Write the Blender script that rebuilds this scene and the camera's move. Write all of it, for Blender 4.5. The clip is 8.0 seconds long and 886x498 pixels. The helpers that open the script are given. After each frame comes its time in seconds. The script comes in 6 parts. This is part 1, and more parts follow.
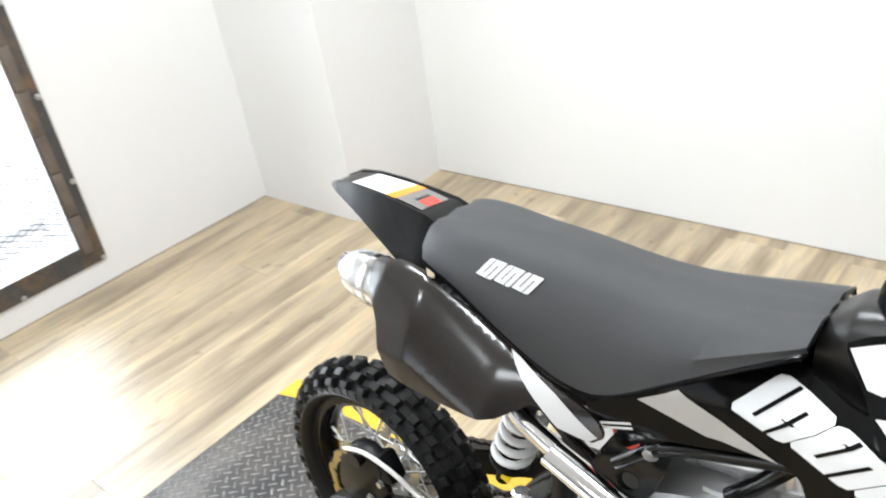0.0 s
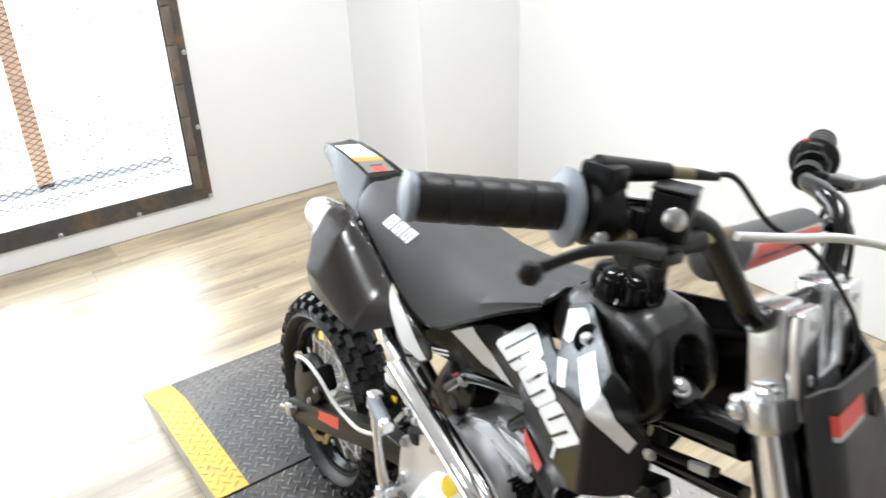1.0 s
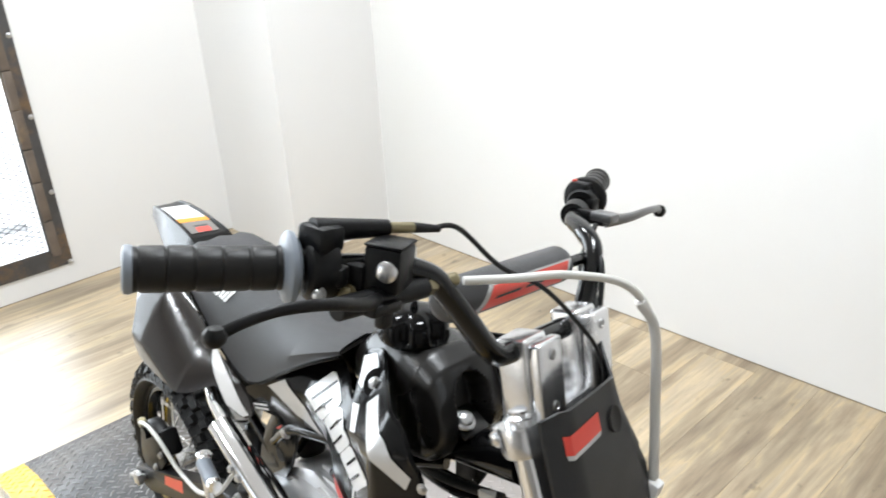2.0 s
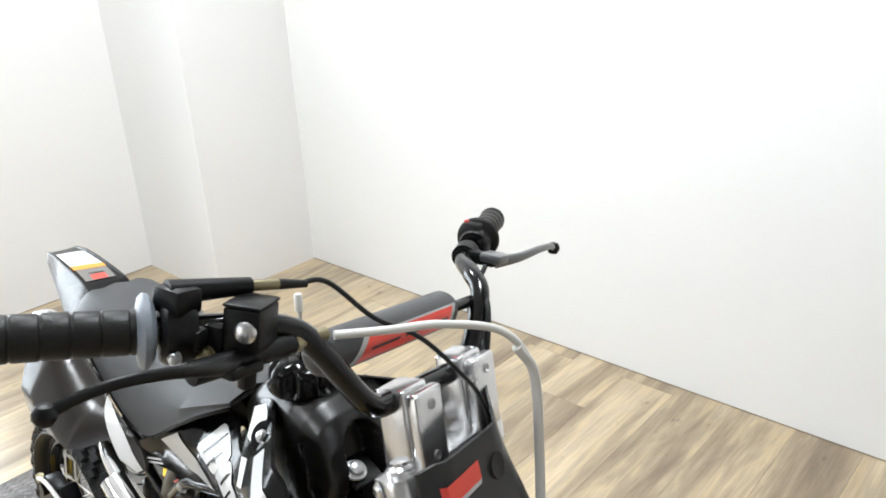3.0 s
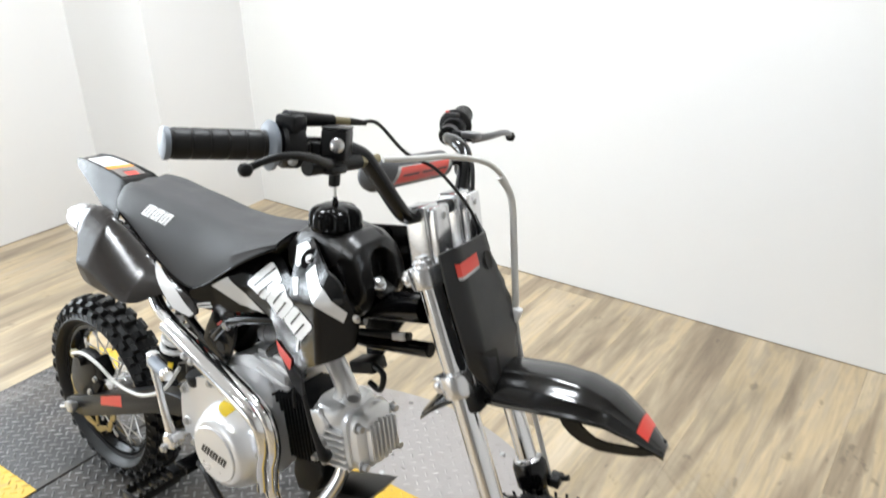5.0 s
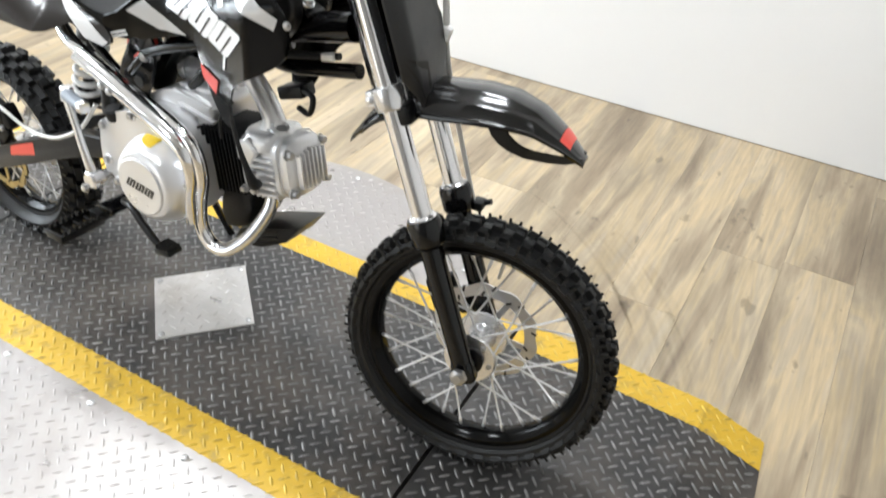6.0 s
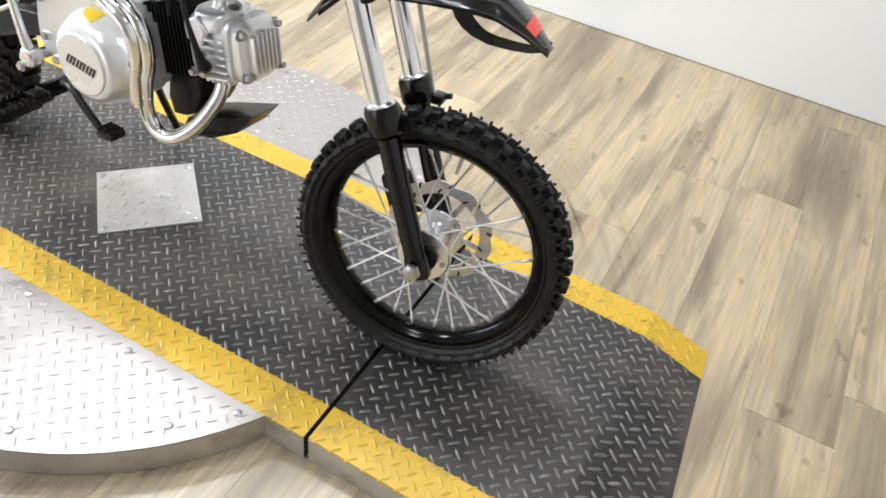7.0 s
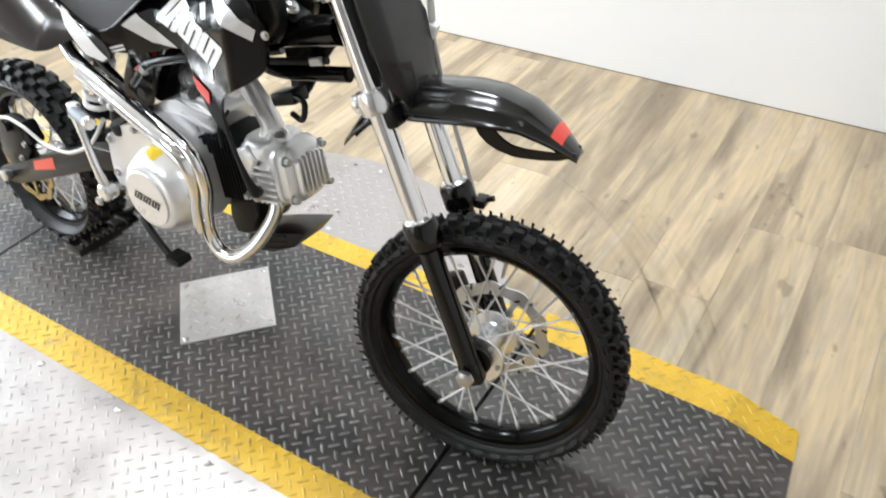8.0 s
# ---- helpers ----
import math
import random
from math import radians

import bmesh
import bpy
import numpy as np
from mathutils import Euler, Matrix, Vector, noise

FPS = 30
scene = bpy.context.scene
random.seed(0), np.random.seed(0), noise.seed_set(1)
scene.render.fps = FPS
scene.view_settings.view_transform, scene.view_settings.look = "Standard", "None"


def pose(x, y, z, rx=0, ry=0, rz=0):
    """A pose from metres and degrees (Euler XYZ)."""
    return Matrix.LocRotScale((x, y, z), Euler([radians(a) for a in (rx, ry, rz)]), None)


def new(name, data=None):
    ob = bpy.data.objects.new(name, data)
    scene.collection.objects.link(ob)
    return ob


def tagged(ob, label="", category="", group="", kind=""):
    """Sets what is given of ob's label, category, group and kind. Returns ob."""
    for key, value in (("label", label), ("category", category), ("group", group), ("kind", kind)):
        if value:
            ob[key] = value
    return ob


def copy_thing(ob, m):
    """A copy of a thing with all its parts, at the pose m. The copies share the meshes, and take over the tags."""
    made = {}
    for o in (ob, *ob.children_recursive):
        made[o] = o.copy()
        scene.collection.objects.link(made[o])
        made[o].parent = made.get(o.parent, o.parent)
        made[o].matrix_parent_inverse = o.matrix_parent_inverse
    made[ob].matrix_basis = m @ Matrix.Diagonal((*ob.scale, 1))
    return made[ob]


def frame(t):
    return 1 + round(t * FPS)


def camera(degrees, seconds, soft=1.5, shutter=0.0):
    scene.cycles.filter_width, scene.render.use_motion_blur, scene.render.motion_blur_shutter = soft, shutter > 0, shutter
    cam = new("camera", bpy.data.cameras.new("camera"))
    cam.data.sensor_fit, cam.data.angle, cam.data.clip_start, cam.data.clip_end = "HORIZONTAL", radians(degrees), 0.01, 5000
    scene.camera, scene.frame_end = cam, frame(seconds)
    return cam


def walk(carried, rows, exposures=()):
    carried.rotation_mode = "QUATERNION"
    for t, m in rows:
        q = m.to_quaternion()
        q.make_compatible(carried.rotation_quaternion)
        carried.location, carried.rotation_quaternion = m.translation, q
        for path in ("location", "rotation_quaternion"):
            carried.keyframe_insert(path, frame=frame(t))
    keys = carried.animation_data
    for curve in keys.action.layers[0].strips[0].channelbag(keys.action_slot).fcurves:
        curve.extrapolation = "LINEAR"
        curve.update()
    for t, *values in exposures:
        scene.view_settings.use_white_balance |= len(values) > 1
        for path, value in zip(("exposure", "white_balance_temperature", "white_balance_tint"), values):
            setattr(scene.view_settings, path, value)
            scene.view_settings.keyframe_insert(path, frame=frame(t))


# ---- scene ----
cam = camera(59.01, 8.0, soft=1.7, shutter=0.3)
walk(cam, [
    (0, pose(0.8389, -0.6180, 1.3184, 60.256, 7.998, 39.137)),
    (0.5, pose(1.0303, -0.6668, 1.3641, 65.487, 5.961, 49.636)),
    (1, pose(1.2796, -0.5713, 1.3434, 62.978, 2.080, 54.162)),
    (1.5, pose(1.3493, -0.5262, 1.3544, 64.081, 3.313, 51.163)),
    (2, pose(1.3934, -0.4881, 1.3684, 65.589, 2.908, 46.000)),
    (2.2, pose(1.4057, -0.4768, 1.3710, 65.735, 3.116, 44.404)),
    (3.3, pose(1.4416, -0.4324, 1.3888, 67.460, 2.879, 40.404)),
    (3.5, pose(1.4530, -0.4348, 1.3888, 67.440, 3.246, 39.914)),
    (4, pose(1.4833, -0.4573, 1.3810, 68.042, 4.160, 41.191)),
    (4.2, pose(1.5015, -0.5008, 1.3887, 67.925, 3.739, 41.298)),
    (5.3, pose(1.5890, -0.8623, 1.3675, 62.218, 0.390, 32.790)),
    (5.5, pose(1.5949, -0.8810, 1.3398, 59.159, 0.096, 31.789)),
    (6, pose(1.6018, -0.8891, 1.2601, 52.008, -2.557, 29.971)),
    (6.5, pose(1.5997, -0.9151, 1.2056, 48.954, -4.993, 30.719)),
    (7, pose(1.6107, -0.9084, 1.1953, 47.297, -6.383, 28.604)),
    (7.5, pose(1.6396, -0.9057, 1.2443, 48.666, -3.665, 27.699)),
    (8, pose(1.6627, -0.8044, 1.2756, 50.336, 2.158, 31.922)),
], [(0.0, -0.03), (1.0, -0.02), (2.0, -0.09), (4.0, -0.14), (5.5, -0.02), (6.5, 0.12), (8.0, 0.10)])

# ---------------------------------------------------------------- world and lamps
world = bpy.data.worlds.new("world")
scene.world = world
world.use_nodes = True
wn = world.node_tree.nodes
sky = wn.new("ShaderNodeTexSky")
sky.sky_type = "NISHITA"
sky.sun_disc = False
sky.sun_elevation, sky.sun_rotation = radians(40), radians(200)
world.node_tree.links.new(sky.outputs[0], wn["Background"].inputs[0])
wn["Background"].inputs[1].default_value = 0.12

# unseen lamps: the first placed from a highlight on the plate, the others assumed
LAMPS = [(-0.62, 0.55, 43), (0.80, 0.60, 40), (-0.62, -1.3, 28), (0.80, -1.3, 13), (2.5, -0.4, 2)]
CEIL = 2.75
for lx, ly, watts in LAMPS:
    data = bpy.data.lights.new("ceiling_lamp", "AREA")
    data.shape, data.size, data.size_y, data.energy, data.color = "RECTANGLE", 0.34, 0.34, watts, (0.905, 0.957, 1.0)
    lamp = new("ceiling_lamp_light", data)
    lamp.matrix_world = pose(lx, ly, CEIL - 0.04)
# daylight in the caged opening of the west wall
data = bpy.data.lights.new("window_light", "AREA")
data.shape, data.size, data.size_y, data.energy, data.color = "RECTANGLE", 1.3, 1.9, 105, (0.80, 0.91, 1.0)
lamp = new("window_light", data)
lamp.matrix_world = pose(-2.35, -0.45, 1.15, 0, -90, 0)
# unseen south doorway behind the walk, its daylight inferred from reflections on the bike
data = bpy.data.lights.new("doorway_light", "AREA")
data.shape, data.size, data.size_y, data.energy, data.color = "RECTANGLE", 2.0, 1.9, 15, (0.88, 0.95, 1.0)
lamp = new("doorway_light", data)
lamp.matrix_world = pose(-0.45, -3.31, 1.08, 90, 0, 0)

# ---------------------------------------------------------------- materials
def material(name, colour, rough=0.5, metal=0.0, spec=0.5, coat=0.0, vary=0.0, scale=20.0, bump=0.0, bump_scale=200.0,
             rough_vary=0.0, second=None, second_scale=4.0, second_sharp=(0.55, 0.7), per_object=0.0):
    m = bpy.data.materials.new(name)
    m.use_nodes = True
    n, l = m.node_tree.nodes, m.node_tree.links
    b = n["Principled BSDF"]
    b.inputs["Base Color"].default_value = (*colour, 1)
    b.inputs["Roughness"].default_value = rough
    b.inputs["Metallic"].default_value = metal
    b.inputs["Specular IOR Level"].default_value = spec
    b.inputs["Coat Weight"].default_value = coat
    b.inputs["Coat Roughness"].default_value = 0.08
    tc = n.new("ShaderNodeTexCoord")
    out = None
    if vary or rough_vary or second:
        noise_a = n.new("ShaderNodeTexNoise")
        noise_a.inputs["Scale"].default_value, noise_a.inputs["Detail"].default_value = scale, 6
        l.new(tc.outputs["Object"], noise_a.inputs["Vector"])
    if vary:
        mix = n.new("ShaderNodeMix")
        mix.data_type = "RGBA"
        mix.inputs[6].default_value = (*[c * (1 - vary) for c in colour], 1)
        mix.inputs[7].default_value = (*[min(1, c * (1 + vary)) for c in colour], 1)
        l.new(noise_a.outputs["Fac"], mix.inputs[0])
        out = mix.outputs[2]
    if second:
        noise_b = n.new("ShaderNodeTexNoise")
        noise_b.inputs["Scale"].default_value, noise_b.inputs["Detail"].default_value = second_scale, 8
        noise_b.inputs["Roughness"].default_value = 0.65
        l.new(tc.outputs["Object"], noise_b.inputs["Vector"])
        ramp = n.new("ShaderNodeMapRange")
        ramp.inputs["From Min"].default_value, ramp.inputs["From Max"].default_value = second_sharp
        l.new(noise_b.outputs["Fac"], ramp.inputs["Value"])
        mix2 = n.new("ShaderNodeMix")
        mix2.data_type = "RGBA"
        mix2.inputs[6].default_value = (*colour, 1)
        mix2.inputs[7].default_value = (*second, 1)
        l.new(ramp.outputs[0], mix2.inputs[0])
        if out:
            l.new(out, mix2.inputs[6])
        out = mix2.outputs[2]
    if per_object:
        info = n.new("ShaderNodeObjectInfo")
        hsv = n.new("ShaderNodeHueSaturation")
        rng = n.new("ShaderNodeMapRange")
        rng.inputs["To Min"].default_value, rng.inputs["To Max"].default_value = 1 - per_object, 1 + per_object
        l.new(info.outputs["Random"], rng.inputs["Value"])
        l.new(rng.outputs[0], hsv.inputs["Value"])
        if out:
            l.new(out, hsv.inputs["Color"])
        else:
            hsv.inputs["Color"].default_value = (*colour, 1)
        out = hsv.outputs[0]
    if out:
        l.new(out, b.inputs["Base Color"])
    if rough_vary:
        rr = n.new("ShaderNodeMapRange")
        rr.inputs["From Min"].default_value, rr.inputs["From Max"].default_value = 0.3, 0.7
        rr.inputs["To Min"].default_value, rr.inputs["To Max"].default_value = max(0.02, rough - rough_vary), rough + rough_vary
        l.new(noise_a.outputs["Fac"], rr.inputs["Value"])
        l.new(rr.outputs[0], b.inputs["Roughness"])
    if bump:
        nb = n.new("ShaderNodeTexNoise")
        nb.inputs["Scale"].default_value, nb.inputs["Detail"].default_value = bump_scale, 3
        l.new(tc.outputs["Object"], nb.inputs["Vector"])
        bm_ = n.new("ShaderNodeBump")
        bm_.inputs["Strength"].default_value, bm_.inputs["Distance"].default_value = bump, 0.002
        l.new(nb.outputs["Fac"], bm_.inputs["Height"])
        l.new(bm_.outputs[0], b.inputs["Normal"])
    return m


def wood_material():
    m = bpy.data.materials.new("vinyl_plank")
    m.use_nodes = True
    n, l = m.node_tree.nodes, m.node_tree.links
    b = n["Principled BSDF"]
    tc, info, mp = n.new("ShaderNodeTexCoord"), n.new("ShaderNodeObjectInfo"), n.new("ShaderNodeMapping")
    shift = n.new("ShaderNodeVectorMath")
    shift.operation = "SCALE"
    shift.inputs[0].default_value = (37.0, 53.0, 11.0)
    l.new(info.outputs["Random"], shift.inputs["Scale"])
    l.new(tc.outputs["Object"], mp.inputs["Vector"])
    l.new(shift.outputs[0], mp.inputs["Location"])
    mp.inputs["Scale"].default_value = (4.8, 0.5, 1.0)
    big = n.new("ShaderNodeTexNoise")
    big.inputs["Scale"].default_value, big.inputs["Detail"].default_value, big.inputs["Distortion"].default_value = 2.1, 9, 0.45
    big.inputs["Roughness"].default_value = 0.6
    l.new(mp.outputs[0], big.inputs["Vector"])
    mp2 = n.new("ShaderNodeMapping")
    mp2.inputs["Scale"].default_value = (60.0, 3.0, 1.0)
    l.new(tc.outputs["Object"], mp2.inputs["Vector"])
    l.new(shift.outputs[0], mp2.inputs["Location"])
    fine = n.new("ShaderNodeTexNoise")
    fine.inputs["Scale"].default_value, fine.inputs["Detail"].default_value = 2.0, 5
    l.new(mp2.outputs[0], fine.inputs["Vector"])
    ramp = n.new("ShaderNodeValToRGB")
    e = ramp.color_ramp.elements
    e[0].position, e[0].color = 0.30, (0.20, 0.145, 0.090, 1)
    e[1].position, e[1].color = 0.72, (0.56, 0.465, 0.335, 1)
    for at, col in ((0.41, (0.31, 0.235, 0.150, 1)), (0.48, (0.40, 0.315, 0.205, 1)), (0.52, (0.50, 0.378, 0.218, 1)), (0.57, (0.43, 0.345, 0.236, 1)), (0.63, (0.54, 0.425, 0.265, 1))):
        ramp.color_ramp.elements.new(at).color = col
    l.new(big.outputs["Fac"], ramp.inputs[0])
    mix = n.new("ShaderNodeMix")
    mix.data_type, mix.blend_type = "RGBA", "MULTIPLY"
    mix.inputs[0].default_value = 0.75
    fr = n.new("ShaderNodeMapRange")
    fr.inputs["From Min"].default_value, fr.inputs["From Max"].default_value = 0.3, 0.65
    fr.inputs["To Min"].default_value, fr.inputs["To Max"].default_value = 0.76, 1.06
    l.new(fine.outputs["Fac"], fr.inputs["Value"])
    # broad worn and weathered areas
    mp4 = n.new("ShaderNodeMapping")
    mp4.inputs["Scale"].default_value = (2.2, 0.9, 1.0)
    l.new(tc.outputs["Object"], mp4.inputs["Vector"])
    l.new(shift.outputs[0], mp4.inputs["Location"])
    broad = n.new("ShaderNodeTexNoise")
    broad.inputs["Scale"].default_value, broad.inputs["Detail"].default_value = 2.4, 4
    l.new(mp4.outputs[0], broad.inputs["Vector"])
    br = n.new("ShaderNodeMapRange")
    br.inputs["From Min"].default_value, br.inputs["From Max"].default_value = 0.36, 0.56
    br.inputs["To Min"].default_value, br.inputs["To Max"].default_value = 0.74, 1.04
    l.new(broad.outputs["Fac"], br.inputs["Value"])
    worn = n.new("ShaderNodeMath")
    worn.operation = "MULTIPLY"
    l.new(fr.outputs[0], worn.inputs[0])
    l.new(br.outputs[0], worn.inputs[1])
    # small dark knots and flecks
    mp3 = n.new("ShaderNodeMapping")
    mp3.inputs["Scale"].default_value = (1.6, 0.8, 1.0)
    l.new(tc.outputs["Object"], mp3.inputs["Vector"])
    l.new(shift.outputs[0], mp3.inputs["Location"])
    knot = n.new("ShaderNodeTexNoise")
    knot.inputs["Scale"].default_value, knot.inputs["Detail"].default_value = 15.0, 3
    l.new(mp3.outputs[0], knot.inputs["Vector"])
    kr = n.new("ShaderNodeMapRange")
    kr.inputs["From Min"].default_value, kr.inputs["From Max"].default_value = 0.66, 0.72
    kr.inputs["To Min"].default_value, kr.inputs["To Max"].default_value = 1.0, 0.5
    l.new(knot.outputs["Fac"], kr.inputs["Value"])
    both = n.new("ShaderNodeMath")
    both.operation = "MULTIPLY"
    l.new(worn.outputs[0], both.inputs[0])
    l.new(kr.outputs[0], both.inputs[1])
    l.new(ramp.outputs[0], mix.inputs[6])
    l.new(both.outputs[0], mix.inputs[7])
    hsv = n.new("ShaderNodeHueSaturation")
    vr = n.new("ShaderNodeMapRange")
    vr.inputs["To Min"].default_value, vr.inputs["To Max"].default_value = 0.94, 1.06
    l.new(info.outputs["Random"], vr.inputs["Value"])
    l.new(vr.outputs[0], hsv.inputs["Value"])
    l.new(mix.outputs[2], hsv.inputs["Color"])
    hsv.inputs["Saturation"].default_value = 0.96
    l.new(hsv.outputs[0], b.inputs["Base Color"])
    b.inputs["Roughness"].default_value = 0.36
    b.inputs["Specular IOR Level"].default_value = 0.75
    bump = n.new("ShaderNodeBump")
    bump.inputs["Strength"].default_value, bump.inputs["Distance"].default_value = 0.25, 0.001
    l.new(fine.outputs["Fac"], bump.inputs["Height"])
    l.new(bump.outputs[0], b.inputs["Normal"])
    return m


WOOD = wood_material()
JOINT = material("floor_joint", (0.20, 0.155, 0.105), 0.8, vary=0.3)
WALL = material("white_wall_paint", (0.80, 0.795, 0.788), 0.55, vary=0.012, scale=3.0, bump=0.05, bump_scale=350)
# unseen south and east walls, greyed to cut bounce and darken the bike's reflections
DIM_WALL = material("unseen_wall_dim_grey", (0.30, 0.29, 0.28), 0.6, vary=0.05, scale=3.0)
EAST_WALL = material("unseen_wall_pale_grey", (0.58, 0.57, 0.56), 0.6, vary=0.05, scale=3.0)
CEILING = material("dull_white_ceiling", (0.56, 0.55, 0.54), 0.8, vary=0.05)
LAMP_FRAME = material("white_lamp_frame", (0.8, 0.8, 0.8), 0.5)
ALU_PLATE = material("bare_tread_plate", (0.37, 0.345, 0.33), 0.36, 0.5, vary=0.08, scale=14, rough_vary=0.10, second=(0.30, 0.265, 0.24), second_scale=5, second_sharp=(0.5, 0.8), bump=0.1, bump_scale=500)
HATCH_ALU = material("cleaner_tread_plate", (0.60, 0.58, 0.56), 0.36, 0.6, vary=0.12, scale=14, rough_vary=0.10, second=(0.40, 0.37, 0.33), second_scale=7, second_sharp=(0.5, 0.75), bump=0.1, bump_scale=500)
ALU_EDGE = material("tread_plate_edge", (0.55, 0.54, 0.51), 0.38, 0.75, vary=0.2, scale=25, second=(0.33, 0.29, 0.21), second_scale=9)
BLACK_PLATE = material("black_painted_tread_plate", (0.038, 0.036, 0.035), 0.43, 0.0, spec=0.36, vary=0.35, scale=30, rough_vary=0.12, second=(0.125, 0.105, 0.088), second_scale=4.0, second_sharp=(0.44, 0.74), bump=0.15, bump_scale=300)
BLACK_TREAD = material("worn_tread_tops", (0.150, 0.146, 0.142), 0.38, 0.35, vary=0.4, scale=40, second=(0.30, 0.29, 0.285), second_scale=20, second_sharp=(0.50, 0.74))
YELLOW = material("yellow_floor_paint", (0.66, 0.41, 0.030), 0.45, vary=0.10, scale=25, second=(0.30, 0.22, 0.07), second_scale=16, second_sharp=(0.54, 0.74), bump=0.1, bump_scale=300)
YELLOW_TREAD = material("yellow_worn_treads", (0.64, 0.42, 0.045), 0.38, vary=0.15, scale=40, second=(0.22, 0.16, 0.06), second_scale=18, second_sharp=(0.56, 0.70))
# near-black that paints holes, slots and plate folds dark; nothing is cut there
GAP = material("painted_gap_dark", (0.02, 0.018, 0.016), 0.8)
SCREW = material("zinc_screw", (0.5, 0.5, 0.5), 0.3, 0.9, vary=0.2)
CAGE_STEEL = material("raw_blackened_steel", (0.085, 0.083, 0.085), 0.5, 0.5, vary=0.3, scale=18, second=(0.20, 0.13, 0.075), second_scale=6, second_sharp=(0.52, 0.68), bump=0.2, bump_scale=120)
MESH_STEEL = material("expanded_metal", (0.09, 0.09, 0.095), 0.5, 0.5, vary=0.2)
LINER = material("weathered_wood_liner", (0.13, 0.10, 0.078), 0.7, vary=0.5, scale=14, second=(0.27, 0.18, 0.085), second_scale=3, bump=0.3, bump_scale=60)
WINDOW_GREY = material("grey_window_rail", (0.60, 0.60, 0.60), 0.5, vary=0.1)
POST = material("orange_brown_post", (0.78, 0.47, 0.29), 0.6, vary=0.2, scale=10)

BLACK_GLOSS = material("glossy_black_plastic", (0.0030, 0.0029, 0.0029), 0.13, spec=0.14, coat=0.0, rough_vary=0.03, scale=8)
BROWN_GLOSS = material("glossy_dark_moulded_plastic", (0.019, 0.0158, 0.0142), 0.20, spec=0.60, coat=0.0, rough_vary=0.04, scale=6)
TANK_BLACK = material("satin_black_tank", (0.009, 0.0082, 0.0078), 0.30, spec=0.45, rough_vary=0.06, scale=10, bump=0.05, bump_scale=500)
SEAT_VINYL = material("black_seat_vinyl", (0.058, 0.058, 0.060), 0.50, spec=0.22, vary=0.1, bump=0.35, bump_scale=900, rough_vary=0.05, scale=15)
RUBBER = material("black_rubber", (0.0135, 0.0135, 0.0138), 0.44, spec=0.26, vary=0.25, scale=40, bump=0.15, bump_scale=400)
GRIP_RUBBER = material("grip_rubber", (0.010, 0.0093, 0.009), 0.42, spec=0.28, vary=0.15, bump=0.15, bump_scale=600)
BLUEGREY = material("grey_blue_rubber_cap", (0.20, 0.225, 0.26), 0.45, vary=0.1)
FRAME_BLACK = material("black_painted_tube", (0.0035, 0.0035, 0.0038), 0.15, spec=0.42, coat=0.0, rough_vary=0.05)
CAST_BLACK = material("black_cast_metal", (0.005, 0.005, 0.0054), 0.38, 0.0, spec=0.24, bump=0.15, bump_scale=250)
SPOKE_ZINC = material("bright_zinc_spoke", (0.88, 0.88, 0.88), 0.25, 0.55, vary=0.05)
PAD_VINYL = material("grey_black_pad_vinyl", (0.045, 0.045, 0.048), 0.42, spec=0.45, vary=0.1, bump=0.2, bump_scale=900)
GUARD_GLOSS = material("polished_black_plastic", (0.0050, 0.0047, 0.0045), 0.16, spec=0.60, coat=0.0, rough_vary=0.04, scale=8)
CHROME = material("chrome", (0.91, 0.91, 0.915), 0.13, 1.0, rough_vary=0.04, scale=12)
POLISHED = material("polished_aluminium", (0.80, 0.80, 0.81), 0.24, 0.9, vary=0.04, rough_vary=0.05, bump=0.05, bump_scale=200)
CAST_ALU = material("cast_aluminium", (0.80, 0.80, 0.805), 0.33, 0.62, vary=0.03, scale=30, rough_vary=0.05, bump=0.10, bump_scale=450)
SILVER_PAINT = material("silver_painted_cover", (0.80, 0.80, 0.81), 0.31, 0.62, vary=0.02, scale=15, rough_vary=0.04, bump=0.05, bump_scale=600)
WHITE_DECAL = material("white_decal", (0.80, 0.80, 0.80), 0.28)
SILVER_DECAL = material("silver_decal", (0.50, 0.495, 0.49), 0.27, 0.35, vary=0.06)
LIGHTGREY_DECAL = material("pale_grey_decal", (0.62, 0.61, 0.60), 0.3, vary=0.04)
RED_DECAL = material("red_decal", (0.68, 0.055, 0.035), 0.35)
ORANGE_DECAL = material("orange_decal", (0.80, 0.28, 0.02), 0.4)
YELLOW_DECAL = material("yellow_decal", (0.80, 0.56, 0.01), 0.4)
BLACK_DECAL = material("black_decal", (0.012, 0.012, 0.012), 0.4)
WHITE_HOSE = material("translucent_white_hose", (0.66, 0.65, 0.62), 0.35, vary=0.06)
WHITE_SPRING = material("white_spring_enamel", (0.8, 0.8, 0.8), 0.3)
BRASS = material("passivated_brass", (0.27, 0.235, 0.145), 0.35, 0.8, vary=0.2)
GOLD_DISC = material("gold_disc", (0.36, 0.29, 0.14), 0.35, 0.9, vary=0.15)
STEEL_DISC = material("ground_steel_disc", (0.55, 0.55, 0.55), 0.28, 0.95, vary=0.1, scale=60)
LEVER_GREY = material("grey_cast_lever", (0.20, 0.20, 0.205), 0.34, 0.7, vary=0.08)
TAIL_BLACK = material("semi_gloss_black_plastic", (0.0065, 0.0062, 0.0060), 0.22, spec=0.14, rough_vary=0.04, scale=8)
PLATE_BLACK = material("semi_matt_black_plastic", (0.020, 0.020, 0.0205), 0.38, spec=0.35, bump=0.08, bump_scale=700, rough_vary=0.06)
